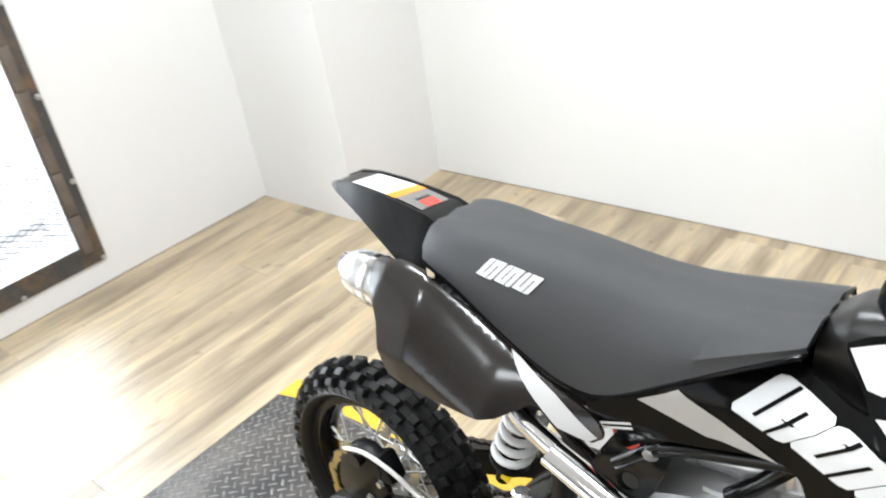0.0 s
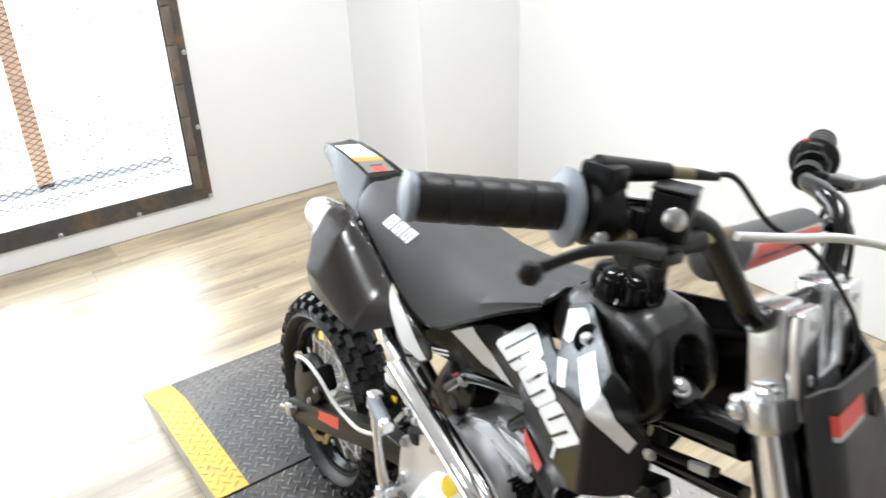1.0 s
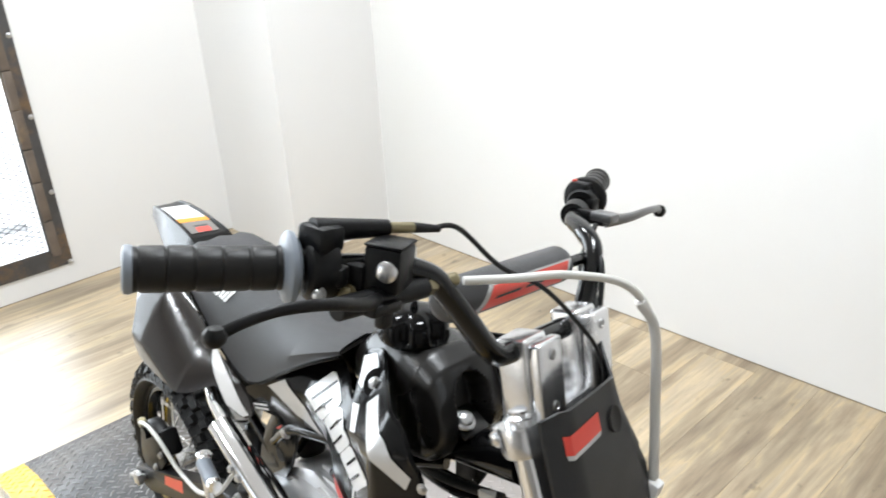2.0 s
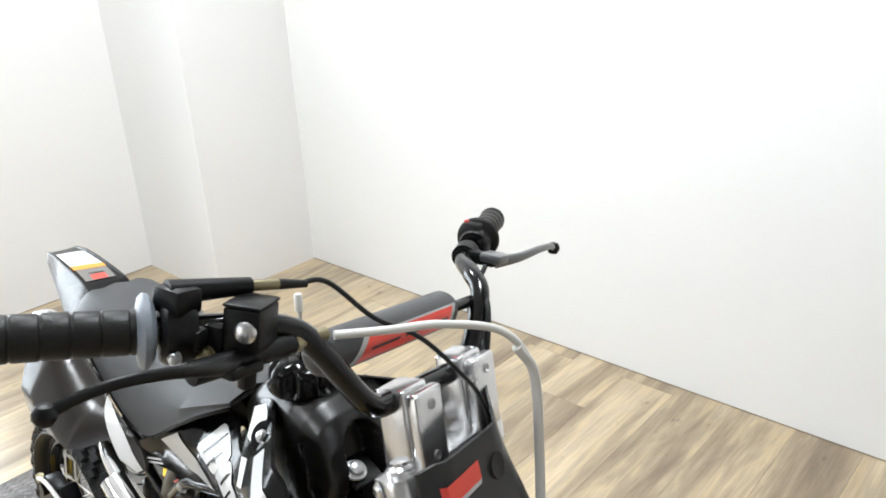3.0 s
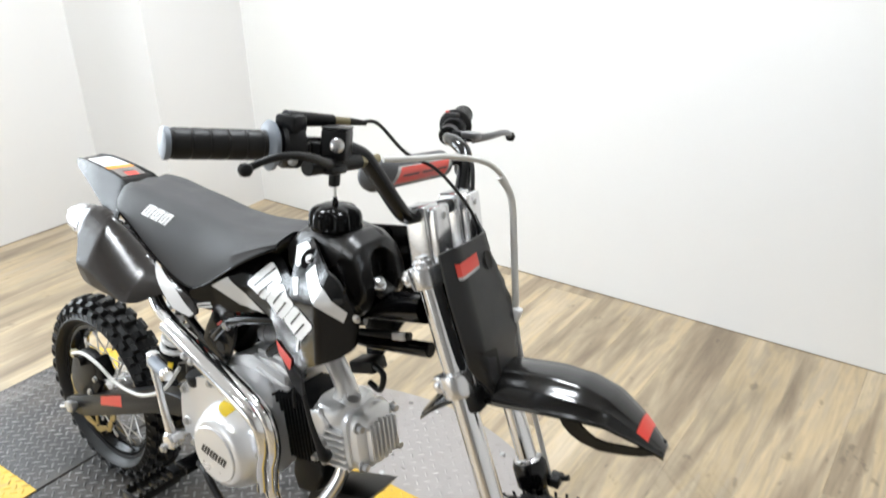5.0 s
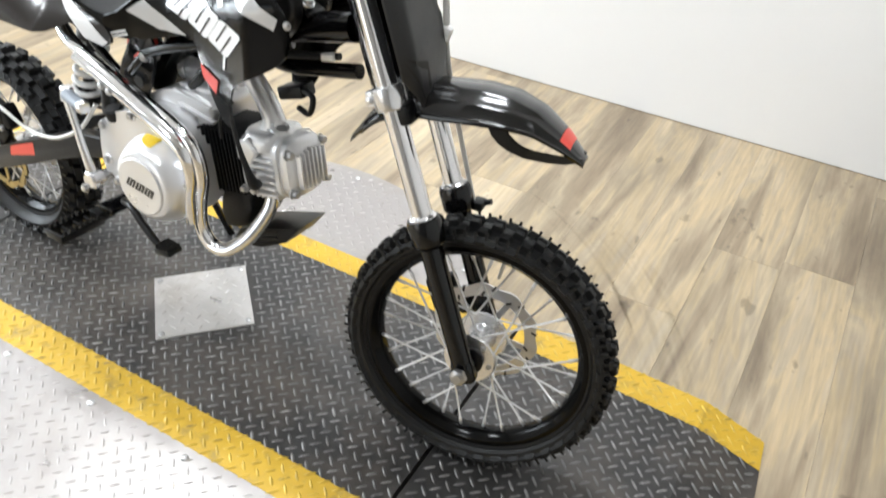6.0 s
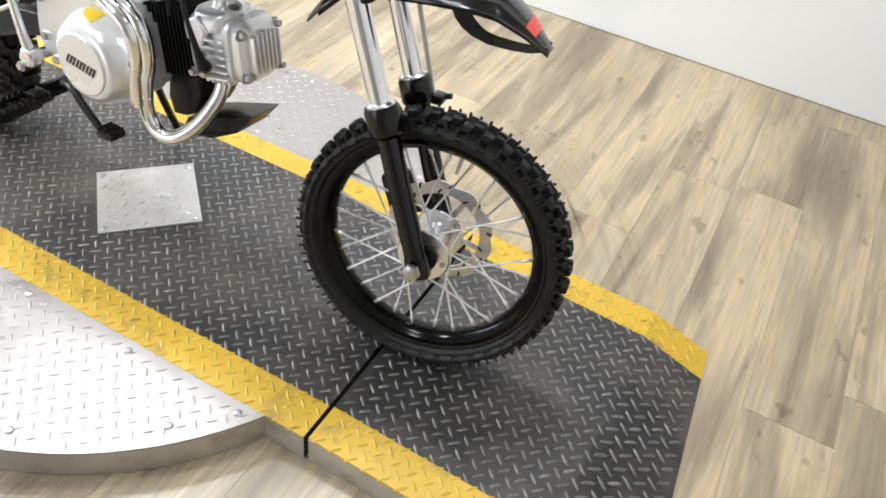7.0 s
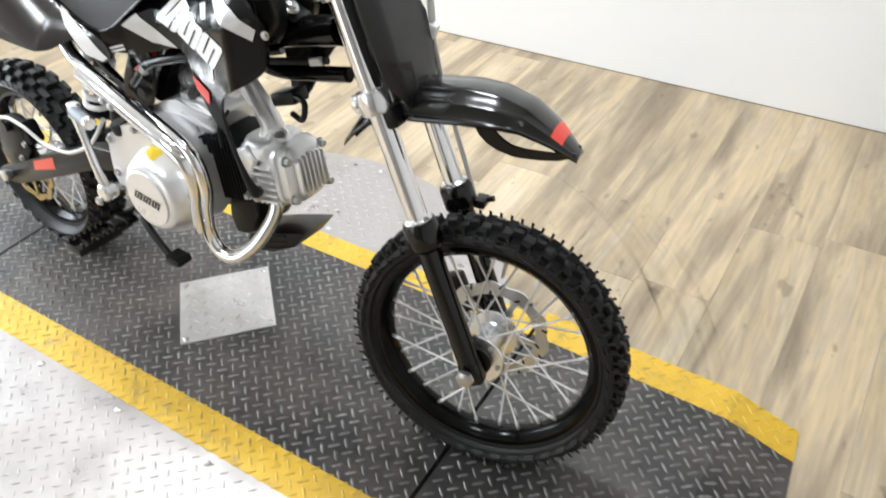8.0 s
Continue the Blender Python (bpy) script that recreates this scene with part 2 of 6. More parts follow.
GREY_LABEL = material("grey_label", (0.16, 0.15, 0.14), 0.4, vary=0.1)
CHAIN = material("dark_chain", (0.08, 0.07, 0.06), 0.4, 0.8, vary=0.4, scale=80)

# ---------------------------------------------------------------- mesh helpers
def part(name, bm, mat, parent=None, label="", smooth=True):
    me = bpy.data.meshes.new(name)
    bmesh.ops.recalc_face_normals(bm, faces=bm.faces[:])
    bm.to_mesh(me)
    bm.free()
    me.materials.append(mat)
    if smooth:
        me.shade_smooth()
        me.set_sharp_from_angle(angle=radians(38))
    ob = new(name, me)
    if parent is not None:
        ob.parent = parent
    if label:
        tagged(ob, label)
    return ob


def join(*bms):
    """One bmesh out of several."""
    out = bmesh.new()
    for b in bms:
        me = bpy.data.meshes.new("tmp")
        b.to_mesh(me)
        b.free()
        out.from_mesh(me)
        bpy.data.meshes.remove(me)
    return out


def moved(bm, m):
    bm.transform(m)
    return bm


def box(sx, sy, sz, at=(0, 0, 0), bevel=0.0, rot=(0, 0, 0), segs=2):
    bm = bmesh.new()
    bmesh.ops.create_cube(bm, size=1)
    bm.transform(Matrix.Diagonal((sx, sy, sz, 1)))
    if bevel:
        bmesh.ops.bevel(bm, geom=bm.edges[:] + bm.verts[:], offset=bevel, segments=segs, affect="EDGES", profile=0.5)
    bm.transform(pose(*at, *rot))
    return bm


def basis(axis):
    axis = Vector(axis).normalized()
    return axis.to_track_quat("Z", "Y").to_matrix().to_4x4()


def lathe(profile, origin=(0, 0, 0), axis=(0, 0, 1), seg=32, closed=False):
    """Turn (radius, height) pairs round an axis."""
    bm = bmesh.new()
    rings = []
    for r, h in profile:
        if r < 1e-6:
            rings.append([bm.verts.new((0, 0, h))])
        else:
            rings.append([bm.verts.new((r * math.cos(2 * math.pi * i / seg), r * math.sin(2 * math.pi * i / seg), h)) for i in range(seg)])
    pairs = list(zip(rings, rings[1:])) + ([(rings[-1], rings[0])] if closed else [])
    for a, b in pairs:
        for i in range(seg):
            j = (i + 1) % seg
            if len(a) == 1 and len(b) == 1:
                continue
            if len(a) == 1:
                bm.faces.new((a[0], b[i], b[j]))
            elif len(b) == 1:
                bm.faces.new((a[i], a[j], b[0]))
            else:
                bm.faces.new((a[i], a[j], b[j], b[i]))
    if not closed:
        for ring in (rings[0], rings[-1]):
            if len(ring) > 2:
                bm.faces.new(ring)
    bm.transform(Matrix.Translation(origin) @ basis(axis))
    return bm


def rod(p0, p1, r0, r1=None, seg=14, bevel=0.0):
    p0, p1 = Vector(p0), Vector(p1)
    r1 = r0 if r1 is None else r1
    h = (p1 - p0).length
    prof = [(r0, 0), (r1, h)] if not bevel else [(r0 - bevel, 0), (r0, bevel), (r1, h - bevel), (r1 - bevel, h)]
    return lathe(prof, p0, p1 - p0, seg)


def smooth_path(points, steps=6):
    pts = [Vector(p) for p in points]
    if len(pts) < 3:
        return pts
    ext = [2 * pts[0] - pts[1]] + pts + [2 * pts[-1] - pts[-2]]
    out = []
    for i in range(1, len(ext) - 2):
        p0, p1, p2, p3 = ext[i - 1:i + 3]
        for k in range(steps):
            t = k / steps
            out.append(0.5 * ((2 * p1) + (p2 - p0) * t + (2 * p0 - 5 * p1 + 4 * p2 - p3) * t * t + (3 * p1 - p0 - 3 * p2 + p3) * t ** 3))
    out.append(pts[-1])
    return out


def tube(points, radius, seg=12, steps=6, radii=None, flat=1.0, straight=False):
    """A round bar swept along a smooth path."""
    path = [Vector(p) for p in points] if straight else smooth_path(points, steps)
    n = len(path)
    rs = [radius] * n
    if radii:
        rs = [float(np.interp(i / (n - 1) * (len(radii) - 1), range(len(radii)), radii)) for i in range(n)]
    bm = bmesh.new()
    tan = [(path[min(i + 1, n - 1)] - path[max(i - 1, 0)]).normalized() for i in range(n)]
    ref = Vector((0, 0, 1)) if abs(tan[0].z) < 0.9 else Vector((0, 1, 0))
    u = (ref - ref.dot(tan[0]) * tan[0]).normalized()
    rings = []
    for i in range(n):
        u = (u - u.dot(tan[i]) * tan[i]).normalized()
        v = tan[i].cross(u)
        rings.append([bm.verts.new(path[i] + rs[i] * (math.cos(a) * u + flat * math.sin(a) * v)) for a in [2 * math.pi * k / seg for k in range(seg)]])
    for a, b in zip(rings, rings[1:]):
        for k in range(seg):
            bm.faces.new((a[k], a[(k + 1) % seg], b[(k + 1) % seg], b[k]))
    bm.faces.new(rings[0])
    bm.faces.new(rings[-1])
    return bm


def loft(rings, cap=True, closed=True):
    bm = bmesh.new()
    vs = [[bm.verts.new(p) for p in ring] for ring in rings]
    n = len(vs[0])
    for a, b in zip(vs, vs[1:]):
        for k in range(n if closed else n - 1):
            bm.faces.new((a[k], a[(k + 1) % n], b[(k + 1) % n], b[k]))
    if cap and closed:
        bm.faces.new(vs[0])
        bm.faces.new(vs[-1])
    return bm


def rounded(poly, times=2, keep=0.25):
    """Corners of an outline cut round."""
    pts = [Vector((p[0], p[1])) for p in poly]
    for _ in range(times):
        out = []
        for a, b in zip(pts, pts[1:] + pts[:1]):
            out += [a.lerp(b, keep), a.lerp(b, 1 - keep)]
        pts = out
    return [(p.x, p.y) for p in pts]


def panel(poly, shape, thick=0.004, cell=0.02, inward=(0, 1, 0)):
    """A moulded sheet: an outline in (u, v), laid on the surface shape(u, v) -> point, with a thickness."""
    bm = bmesh.new()
    face = bm.faces.new([bm.verts.new((p[0], p[1], 0)) for p in poly])
    bmesh.ops.triangulate(bm, faces=[face])
    for ax in (0, 1):
        lo, hi = min(p[ax] for p in poly), max(p[ax] for p in poly)
        k = math.floor(lo / cell) + 1
        while k * cell < hi:
            no = (1, 0, 0) if ax == 0 else (0, 1, 0)
            bmesh.ops.bisect_plane(bm, geom=bm.verts[:] + bm.edges[:] + bm.faces[:], plane_co=tuple(k * cell * c for c in no), plane_no=no, dist=1e-5)
            k += 1
    for v in bm.verts:
        v.co = Vector(shape(v.co.x, v.co.y))
    if thick:
        got = bmesh.ops.extrude_face_region(bm, geom=bm.faces[:])
        for v in got["geom"]:
            if isinstance(v, bmesh.types.BMVert):
                v.co += Vector(inward) * thick
    return bm


def slab(poly, y0, y1, bevel=0.0, segs=2):
    """An outline in (x, z), extruded from y0 to y1."""
    bm = bmesh.new()
    a = [bm.verts.new((x, y0, z)) for x, z in poly]
    b = [bm.verts.new((x, y1, z)) for x, z in poly]
    fa, fb = bm.faces.new(a), bm.faces.new(b)
    n = len(a)
    for k in range(n):
        bm.faces.new((a[k], a[(k + 1) % n], b[(k + 1) % n], b[k]))
    if bevel:
        edges = list(fa.edges) + list(fb.edges)
        bmesh.ops.bevel(bm, geom=edges, offset=bevel, segments=segs, affect="EDGES", profile=0.5)
    return bm


def bolt(at, axis, r=0.006, h=0.005, seg=6):
    return join(lathe([(r * 1.35, 0), (r * 1.35, h * 0.25)], at, axis, 14), lathe([(r, h * 0.25), (r, h * 0.9), (r * 0.8, h)], at, axis, seg))

# ---------------------------------------------------------------- the room
XW, YN, XE, YS, CEIL_Z = -1.755, 1.583, 3.4, -3.2, 2.75
PILLAR_X, PILLAR_Y = -1.206, 1.09
OPEN_Y0, OPEN_Y1, OPEN_Z0, OPEN_Z1 = -1.15, 0.30, 0.165, 2.1
T = 0.12


def wall_box(name, x0, x1, y0, y1, z0, z1, mat=WALL, label="plain white painted wall"):
    ob = part(name, box(x1 - x0, y1 - y0, z1 - z0, ((x0 + x1) / 2, (y0 + y1) / 2, (z0 + z1) / 2)), mat, smooth=False)
    return tagged(ob, label, "wall", kind="structure")


wall_box("wall_north", PILLAR_X, XE + T, YN, YN + T, 0, CEIL_Z)
wall_box("wall_east", XE, XE + T, YS, YN, 0, CEIL_Z, EAST_WALL, "unseen closing wall in pale grey")
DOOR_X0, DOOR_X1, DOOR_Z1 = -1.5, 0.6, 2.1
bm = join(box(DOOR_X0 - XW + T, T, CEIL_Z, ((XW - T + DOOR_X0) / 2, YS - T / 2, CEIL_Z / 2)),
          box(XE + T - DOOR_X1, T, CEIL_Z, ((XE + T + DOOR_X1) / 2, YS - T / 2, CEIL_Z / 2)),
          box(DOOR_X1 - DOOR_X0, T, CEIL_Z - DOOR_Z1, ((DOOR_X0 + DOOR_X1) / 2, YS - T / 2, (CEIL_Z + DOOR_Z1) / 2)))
tagged(part("wall_south", bm, DIM_WALL, smooth=False), "unseen closing wall in dull grey with a wide doorway", "wall", kind="structure")
# boxed-in corner
wall_box("wall_pillar", XW - T, PILLAR_X, PILLAR_Y, YN + T, 0, CEIL_Z, label="boxed-in white painted corner of the room")
# west wall with the opening cut through it
TW = 0.265
bm = join(box(TW, PILLAR_Y - OPEN_Y1, CEIL_Z, (XW - TW / 2, (PILLAR_Y + OPEN_Y1) / 2, CEIL_Z / 2)),
          box(TW, OPEN_Y0 - YS, CEIL_Z, (XW - TW / 2, (OPEN_Y0 + YS) / 2, CEIL_Z / 2)),
          box(TW, OPEN_Y1 - OPEN_Y0, OPEN_Z0, (XW - TW / 2, (OPEN_Y1 + OPEN_Y0) / 2, OPEN_Z0 / 2)),
          box(TW, OPEN_Y1 - OPEN_Y0, CEIL_Z - OPEN_Z1, (XW - TW / 2, (OPEN_Y1 + OPEN_Y0) / 2, (CEIL_Z + OPEN_Z1) / 2)))
tagged(part("wall_west", bm, WALL, smooth=False), "white painted wall with a caged opening", "wall", kind="structure")
tagged(part("ceiling", box(XE - XW + 2 * T, YN - YS + 2 * T, 0.1, ((XE + XW) / 2, (YN + YS) / 2, CEIL_Z + 0.05)), CEILING, smooth=False),
       "plain dull white ceiling", "ceiling", kind="structure")
floor = tagged(part("floor", box(XE - XW + 0.2, YN - YS + 0.2, 0.08, ((XE + XW) / 2, (YN + YS) / 2, -0.044)), JOINT, smooth=False),
               "light washed wood-look plank floor", "floor", kind="structure")


tagged(part("trim_1", box(XE - PILLAR_X, 0.002, 0.002, ((XE + PILLAR_X) / 2, YN - 0.0012, 0.0020)), JOINT, smooth=False), "thin dark gap at the foot of the wall", "trim", kind="structure")
tagged(part("trim_2", box(0.002, PILLAR_Y - YS, 0.002, (XW + 0.0012, (PILLAR_Y + YS) / 2, 0.0020)), JOINT, smooth=False), "thin dark gap at the foot of the wall", "trim", kind="structure")


def ceiling_light():
    root = tagged(new("ceiling_light"), "square white ceiling light panel", "lamp", "ceiling lights")
    part("frame", join(box(0.40, 0.02, 0.03, (0, 0.19, 0)), box(0.40, 0.02, 0.03, (0, -0.19, 0)), box(0.02, 0.36, 0.03, (0.19, 0, 0)), box(0.02, 0.36, 0.03, (-0.19, 0, 0))), LAMP_FRAME, root)
    return root


light_thing = ceiling_light()
light_thing.matrix_basis = pose(LAMPS[0][0], LAMPS[0][1], CEIL_Z - 0.016)
for lx, ly, _ in LAMPS[1:]:
    copy_thing(light_thing, pose(lx, ly, CEIL_Z - 0.016))

# outside the opening: pale stand-in wall and ground that glow in place of daylight
OUT = material("glowing_pale_backdrop", (0.85, 0.85, 0.85), 0.9, vary=0.02)
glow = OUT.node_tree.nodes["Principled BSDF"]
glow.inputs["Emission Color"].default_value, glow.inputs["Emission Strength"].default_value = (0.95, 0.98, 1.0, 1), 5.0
OUT_GROUND = material("glowing_pale_ground", (0.8, 0.8, 0.8), 0.85, vary=0.05, scale=6)
ground_glow = OUT_GROUND.node_tree.nodes["Principled BSDF"]
ground_glow.inputs["Emission Color"].default_value, ground_glow.inputs["Emission Strength"].default_value = (0.97, 0.985, 1.0, 1), 0.95
tagged(part("backdrop", join(box(0.1, 6.0, 4.0, (-4.6, -0.4, 1.9))), OUT, smooth=False), "glowing pale stand-in wall outside", "backdrop", kind="structure")
tagged(part("ground", box(2.7, 6.0, 0.06, (-3.25, -0.4, -0.08)), OUT_GROUND, smooth=False), "glowing pale stand-in ground outside", "ground", kind="structure")


def cage():
    """A steel frame bolted on the wall round the opening, with expanded metal in it."""
    root = tagged(new("window_cage"), "blackened steel window cage with expanded metal mesh and bolts", "window cage")
    fw, pr = 0.076, 0.006
    y0, y1, z0, z1 = OPEN_Y0 - fw, OPEN_Y1 + fw, OPEN_Z0 - fw, OPEN_Z1 + fw
    xf = XW + pr / 2
    bars = [("frame_rail", y1 - y0, fw, ((y0 + y1) / 2, z0 + fw / 2)), ("frame_rail", y1 - y0, fw, ((y0 + y1) / 2, z1 - fw / 2)),
            ("frame_stile", fw, z1 - z0 - 2 * fw, (y1 - fw / 2, (z0 + z1) / 2)), ("frame_stile", fw, z1 - z0 - 2 * fw, (y0 + fw / 2, (z0 + z1) / 2))]
    for name, sy, sz, (cy, cz) in bars:
        part(name, box(pr, sy, sz, (xf + 0.001, cy, cz), bevel=0.0012, segs=1), CAGE_STEEL, root)
    # rough wooden slats that hold the mesh, in short lengths
    rng = random.Random(5)
    z = z0 + 0.05
    while z < z1 - 0.2:
        h = rng.uniform(0.13, 0.16)
        part("liner_block", box(0.014, 0.03 + rng.uniform(0, 0.005), h - 0.004, (XW + 0.0135, OPEN_Y1 + 0.022, z + h / 2), bevel=0.003, rot=(rng.uniform(-0.5, 0.5), 0, 0)), LINER, root, "weathered wooden block")
        z += h
    for k in range(8):
        zz = 0.098 + 0.2966 * k
        if zz < z1:
            part("bolt", lathe([(0.010, 0), (0.010, 0.002), (0.006, 0.005), (0, 0.0055)], (XW + pr + 0.001, 0.366, zz), (1, 0, 0), 12), SCREW, root)
    for k in range(1, 6):
        part("bolt", lathe([(0.010, 0), (0.010, 0.002), (0.006, 0.005), (0, 0.0055)], (XW + pr + 0.001, 0.366 - 0.2945 * k, 0.098), (1, 0, 0), 12), SCREW, root)
    # expanded metal: diamond strands
    verts, faces = [], []
    py, pz, w = 0.042, 0.021, 0.0021
    ny, nz = int((OPEN_Y1 - OPEN_Y0 + 0.03) / py), int((OPEN_Z1 - OPEN_Z0 + 0.03) / pz)
    xm = XW - 0.012
    for i in range(ny * 2 + 1):
        for j in range(nz * 2):
            if (i + j) % 2:
                continue
            cy, cz = OPEN_Y0 - 0.015 + i * py / 2, OPEN_Z0 - 0.015 + j * pz / 2
            for s in (-1, 1):
                ey, ez = cy + s * py / 2, cz + pz / 2
                if not (OPEN_Y0 - 0.02 < ey < OPEN_Y1 + 0.02) or ez > OPEN_Z1 + 0.02:
                    continue
                k = len(verts)
                for (ay, az) in ((cy, cz), (ey, ez)):
                    verts += [(xm, ay, az - w), (xm + 0.003, ay, az), (xm, ay, az + w)]
                faces += [(k, k + 1, k + 4, k + 3), (k + 1, k + 2, k + 5, k + 4), (k + 2, k, k + 3, k + 5)]
    me = bpy.data.meshes.new("expanded_metal")
    me.from_pydata(verts, [], faces)
    me.materials.append(MESH_STEEL)
    ob = new("expanded_metal", me)
    ob.parent = root
    tagged(ob, "grey diamond expanded metal mesh", kind="stuff")
    return root


cage()
# the window behind the cage, at the back of the recess
window = tagged(new("window_1"), "bright window with a pale timber mullion and grey bottom rail", "window", kind="structure")
WX = XW - TW + 0.02
part("mullion", box(0.035, 0.062, OPEN_Z1 - OPEN_Z0 - 0.04, (WX, -0.195, (OPEN_Z0 + OPEN_Z1) / 2 + 0.02), bevel=0.004), POST, window, "pale orange-brown timber mullion", smooth=False)
part("bottom_rail", box(0.035, OPEN_Y1 - OPEN_Y0, 0.036, (WX, (OPEN_Y0 + OPEN_Y1) / 2, OPEN_Z0 + 0.046), bevel=0.003), WINDOW_GREY, window, "grey bottom rail", smooth=False)

# ---------------------------------------------------------------- turntable and ramps
PZ = 0.065
TX, TY, TRAD = 0.525, 0.008, 0.640
Y_A, Y_B, Y_C, Y_D = -0.306, -0.232, 0.258, 0.318
REAR_Y = (-0.254, -0.177, 0.256, 0.325)
FRONT_Y = (-0.303, -0.229, 0.263, 0.338)
X_R0, X_R1, X_RS, X_FS, X_F1, X_F0 = -0.69, -0.535, -0.100, 1.165, 1.585, 1.712
Z_BEND = 0.047


def strip_z(x):
    return float(np.interp(x, [X_R0, X_R1, X_RS, X_FS, X_F1, X_F0], [0.003, Z_BEND, PZ, PZ, Z_BEND, 0.003]))


def inside_circle(x, y, margin=0.0):
    return (x - TX) ** 2 + (y - TY) ** 2 < (TRAD - margin) ** 2


def treads(name, parent, mat, inside, zfun, x0, x1, y0, y1, pitch, length, width, height, turn=45, seed=1):
    """Raised lens-shaped treads in a two-way pattern, all in one mesh."""
    rng = random.Random(seed)
    verts, faces = [], []
    ca, sa = math.cos(radians(turn)), math.sin(radians(turn))
    span = int(max(x1 - x0, y1 - y0) * 1.5 / pitch) + 2
    cx, cy = (x0 + x1) / 2, (y0 + y1) / 2
    for i in range(-span, span):
        for j in range(-span, span):
            u, v = i * pitch, j * pitch
            px, py = cx + u * ca - v * sa, cy + u * sa + v * ca
            if not (x0 < px < x1 and y0 < py < y1 and inside(px, py)):
                continue
            ang = radians(turn) + (math.pi / 2 if (i + j) % 2 else 0)
            dx, dy = math.cos(ang), math.sin(ang)
            L, W, H = length / 2, width / 2, height * rng.uniform(0.85, 1.1)
            k = len(verts)
            pts = [(-L, 0, 0), (-L * 0.5, -W * 0.85, 0), (L * 0.5, -W * 0.85, 0), (L, 0, 0), (L * 0.5, W * 0.85, 0), (-L * 0.5, W * 0.85, 0), (-L * 0.6, 0, H), (0, W * .25, H * 1.1), (L * 0.6, 0, H), (0, -W * .25, H * 1.1)]
            for a, b, h in pts:
                X, Y = px + a * dx - b * dy, py + a * dy + b * dx
                verts.append((X, Y, zfun(X) + h - (0.0004 if h == 0 else 0)))
            faces += [(k, k + 1, k + 6), (k + 1, k + 9, k + 6), (k + 1, k + 2, k + 9), (k + 2, k + 8, k + 9), (k + 2, k + 3, k + 8), (k + 3, k + 4, k + 8),
                      (k + 4, k + 7, k + 8), (k + 4, k + 5, k + 7), (k + 5, k + 6, k + 7), (k + 5, k, k + 6), (k + 6, k + 9, k + 8, k + 7)]
    me = bpy.data.meshes.new(name)
    me.from_pydata(verts, [], faces)
    me.materials.append(mat)
    me.shade_smooth()
    ob = new(name, me)
    ob.parent = parent
    return tagged(ob, kind="stuff")


def strip_sheet(xs, y0, y1, lift=0.0, z_floor=None):
    """A sheet that follows the strip's bends; with z_floor it is a solid down to there."""
    poly = [(x, strip_z(x) + lift) for x in xs]
    low = [(x, z_floor) for x in reversed(xs)] if z_floor is not None else [(x, strip_z(x) + lift - 0.004) for x in reversed(xs)]
    return slab(poly + low, y0, y1)


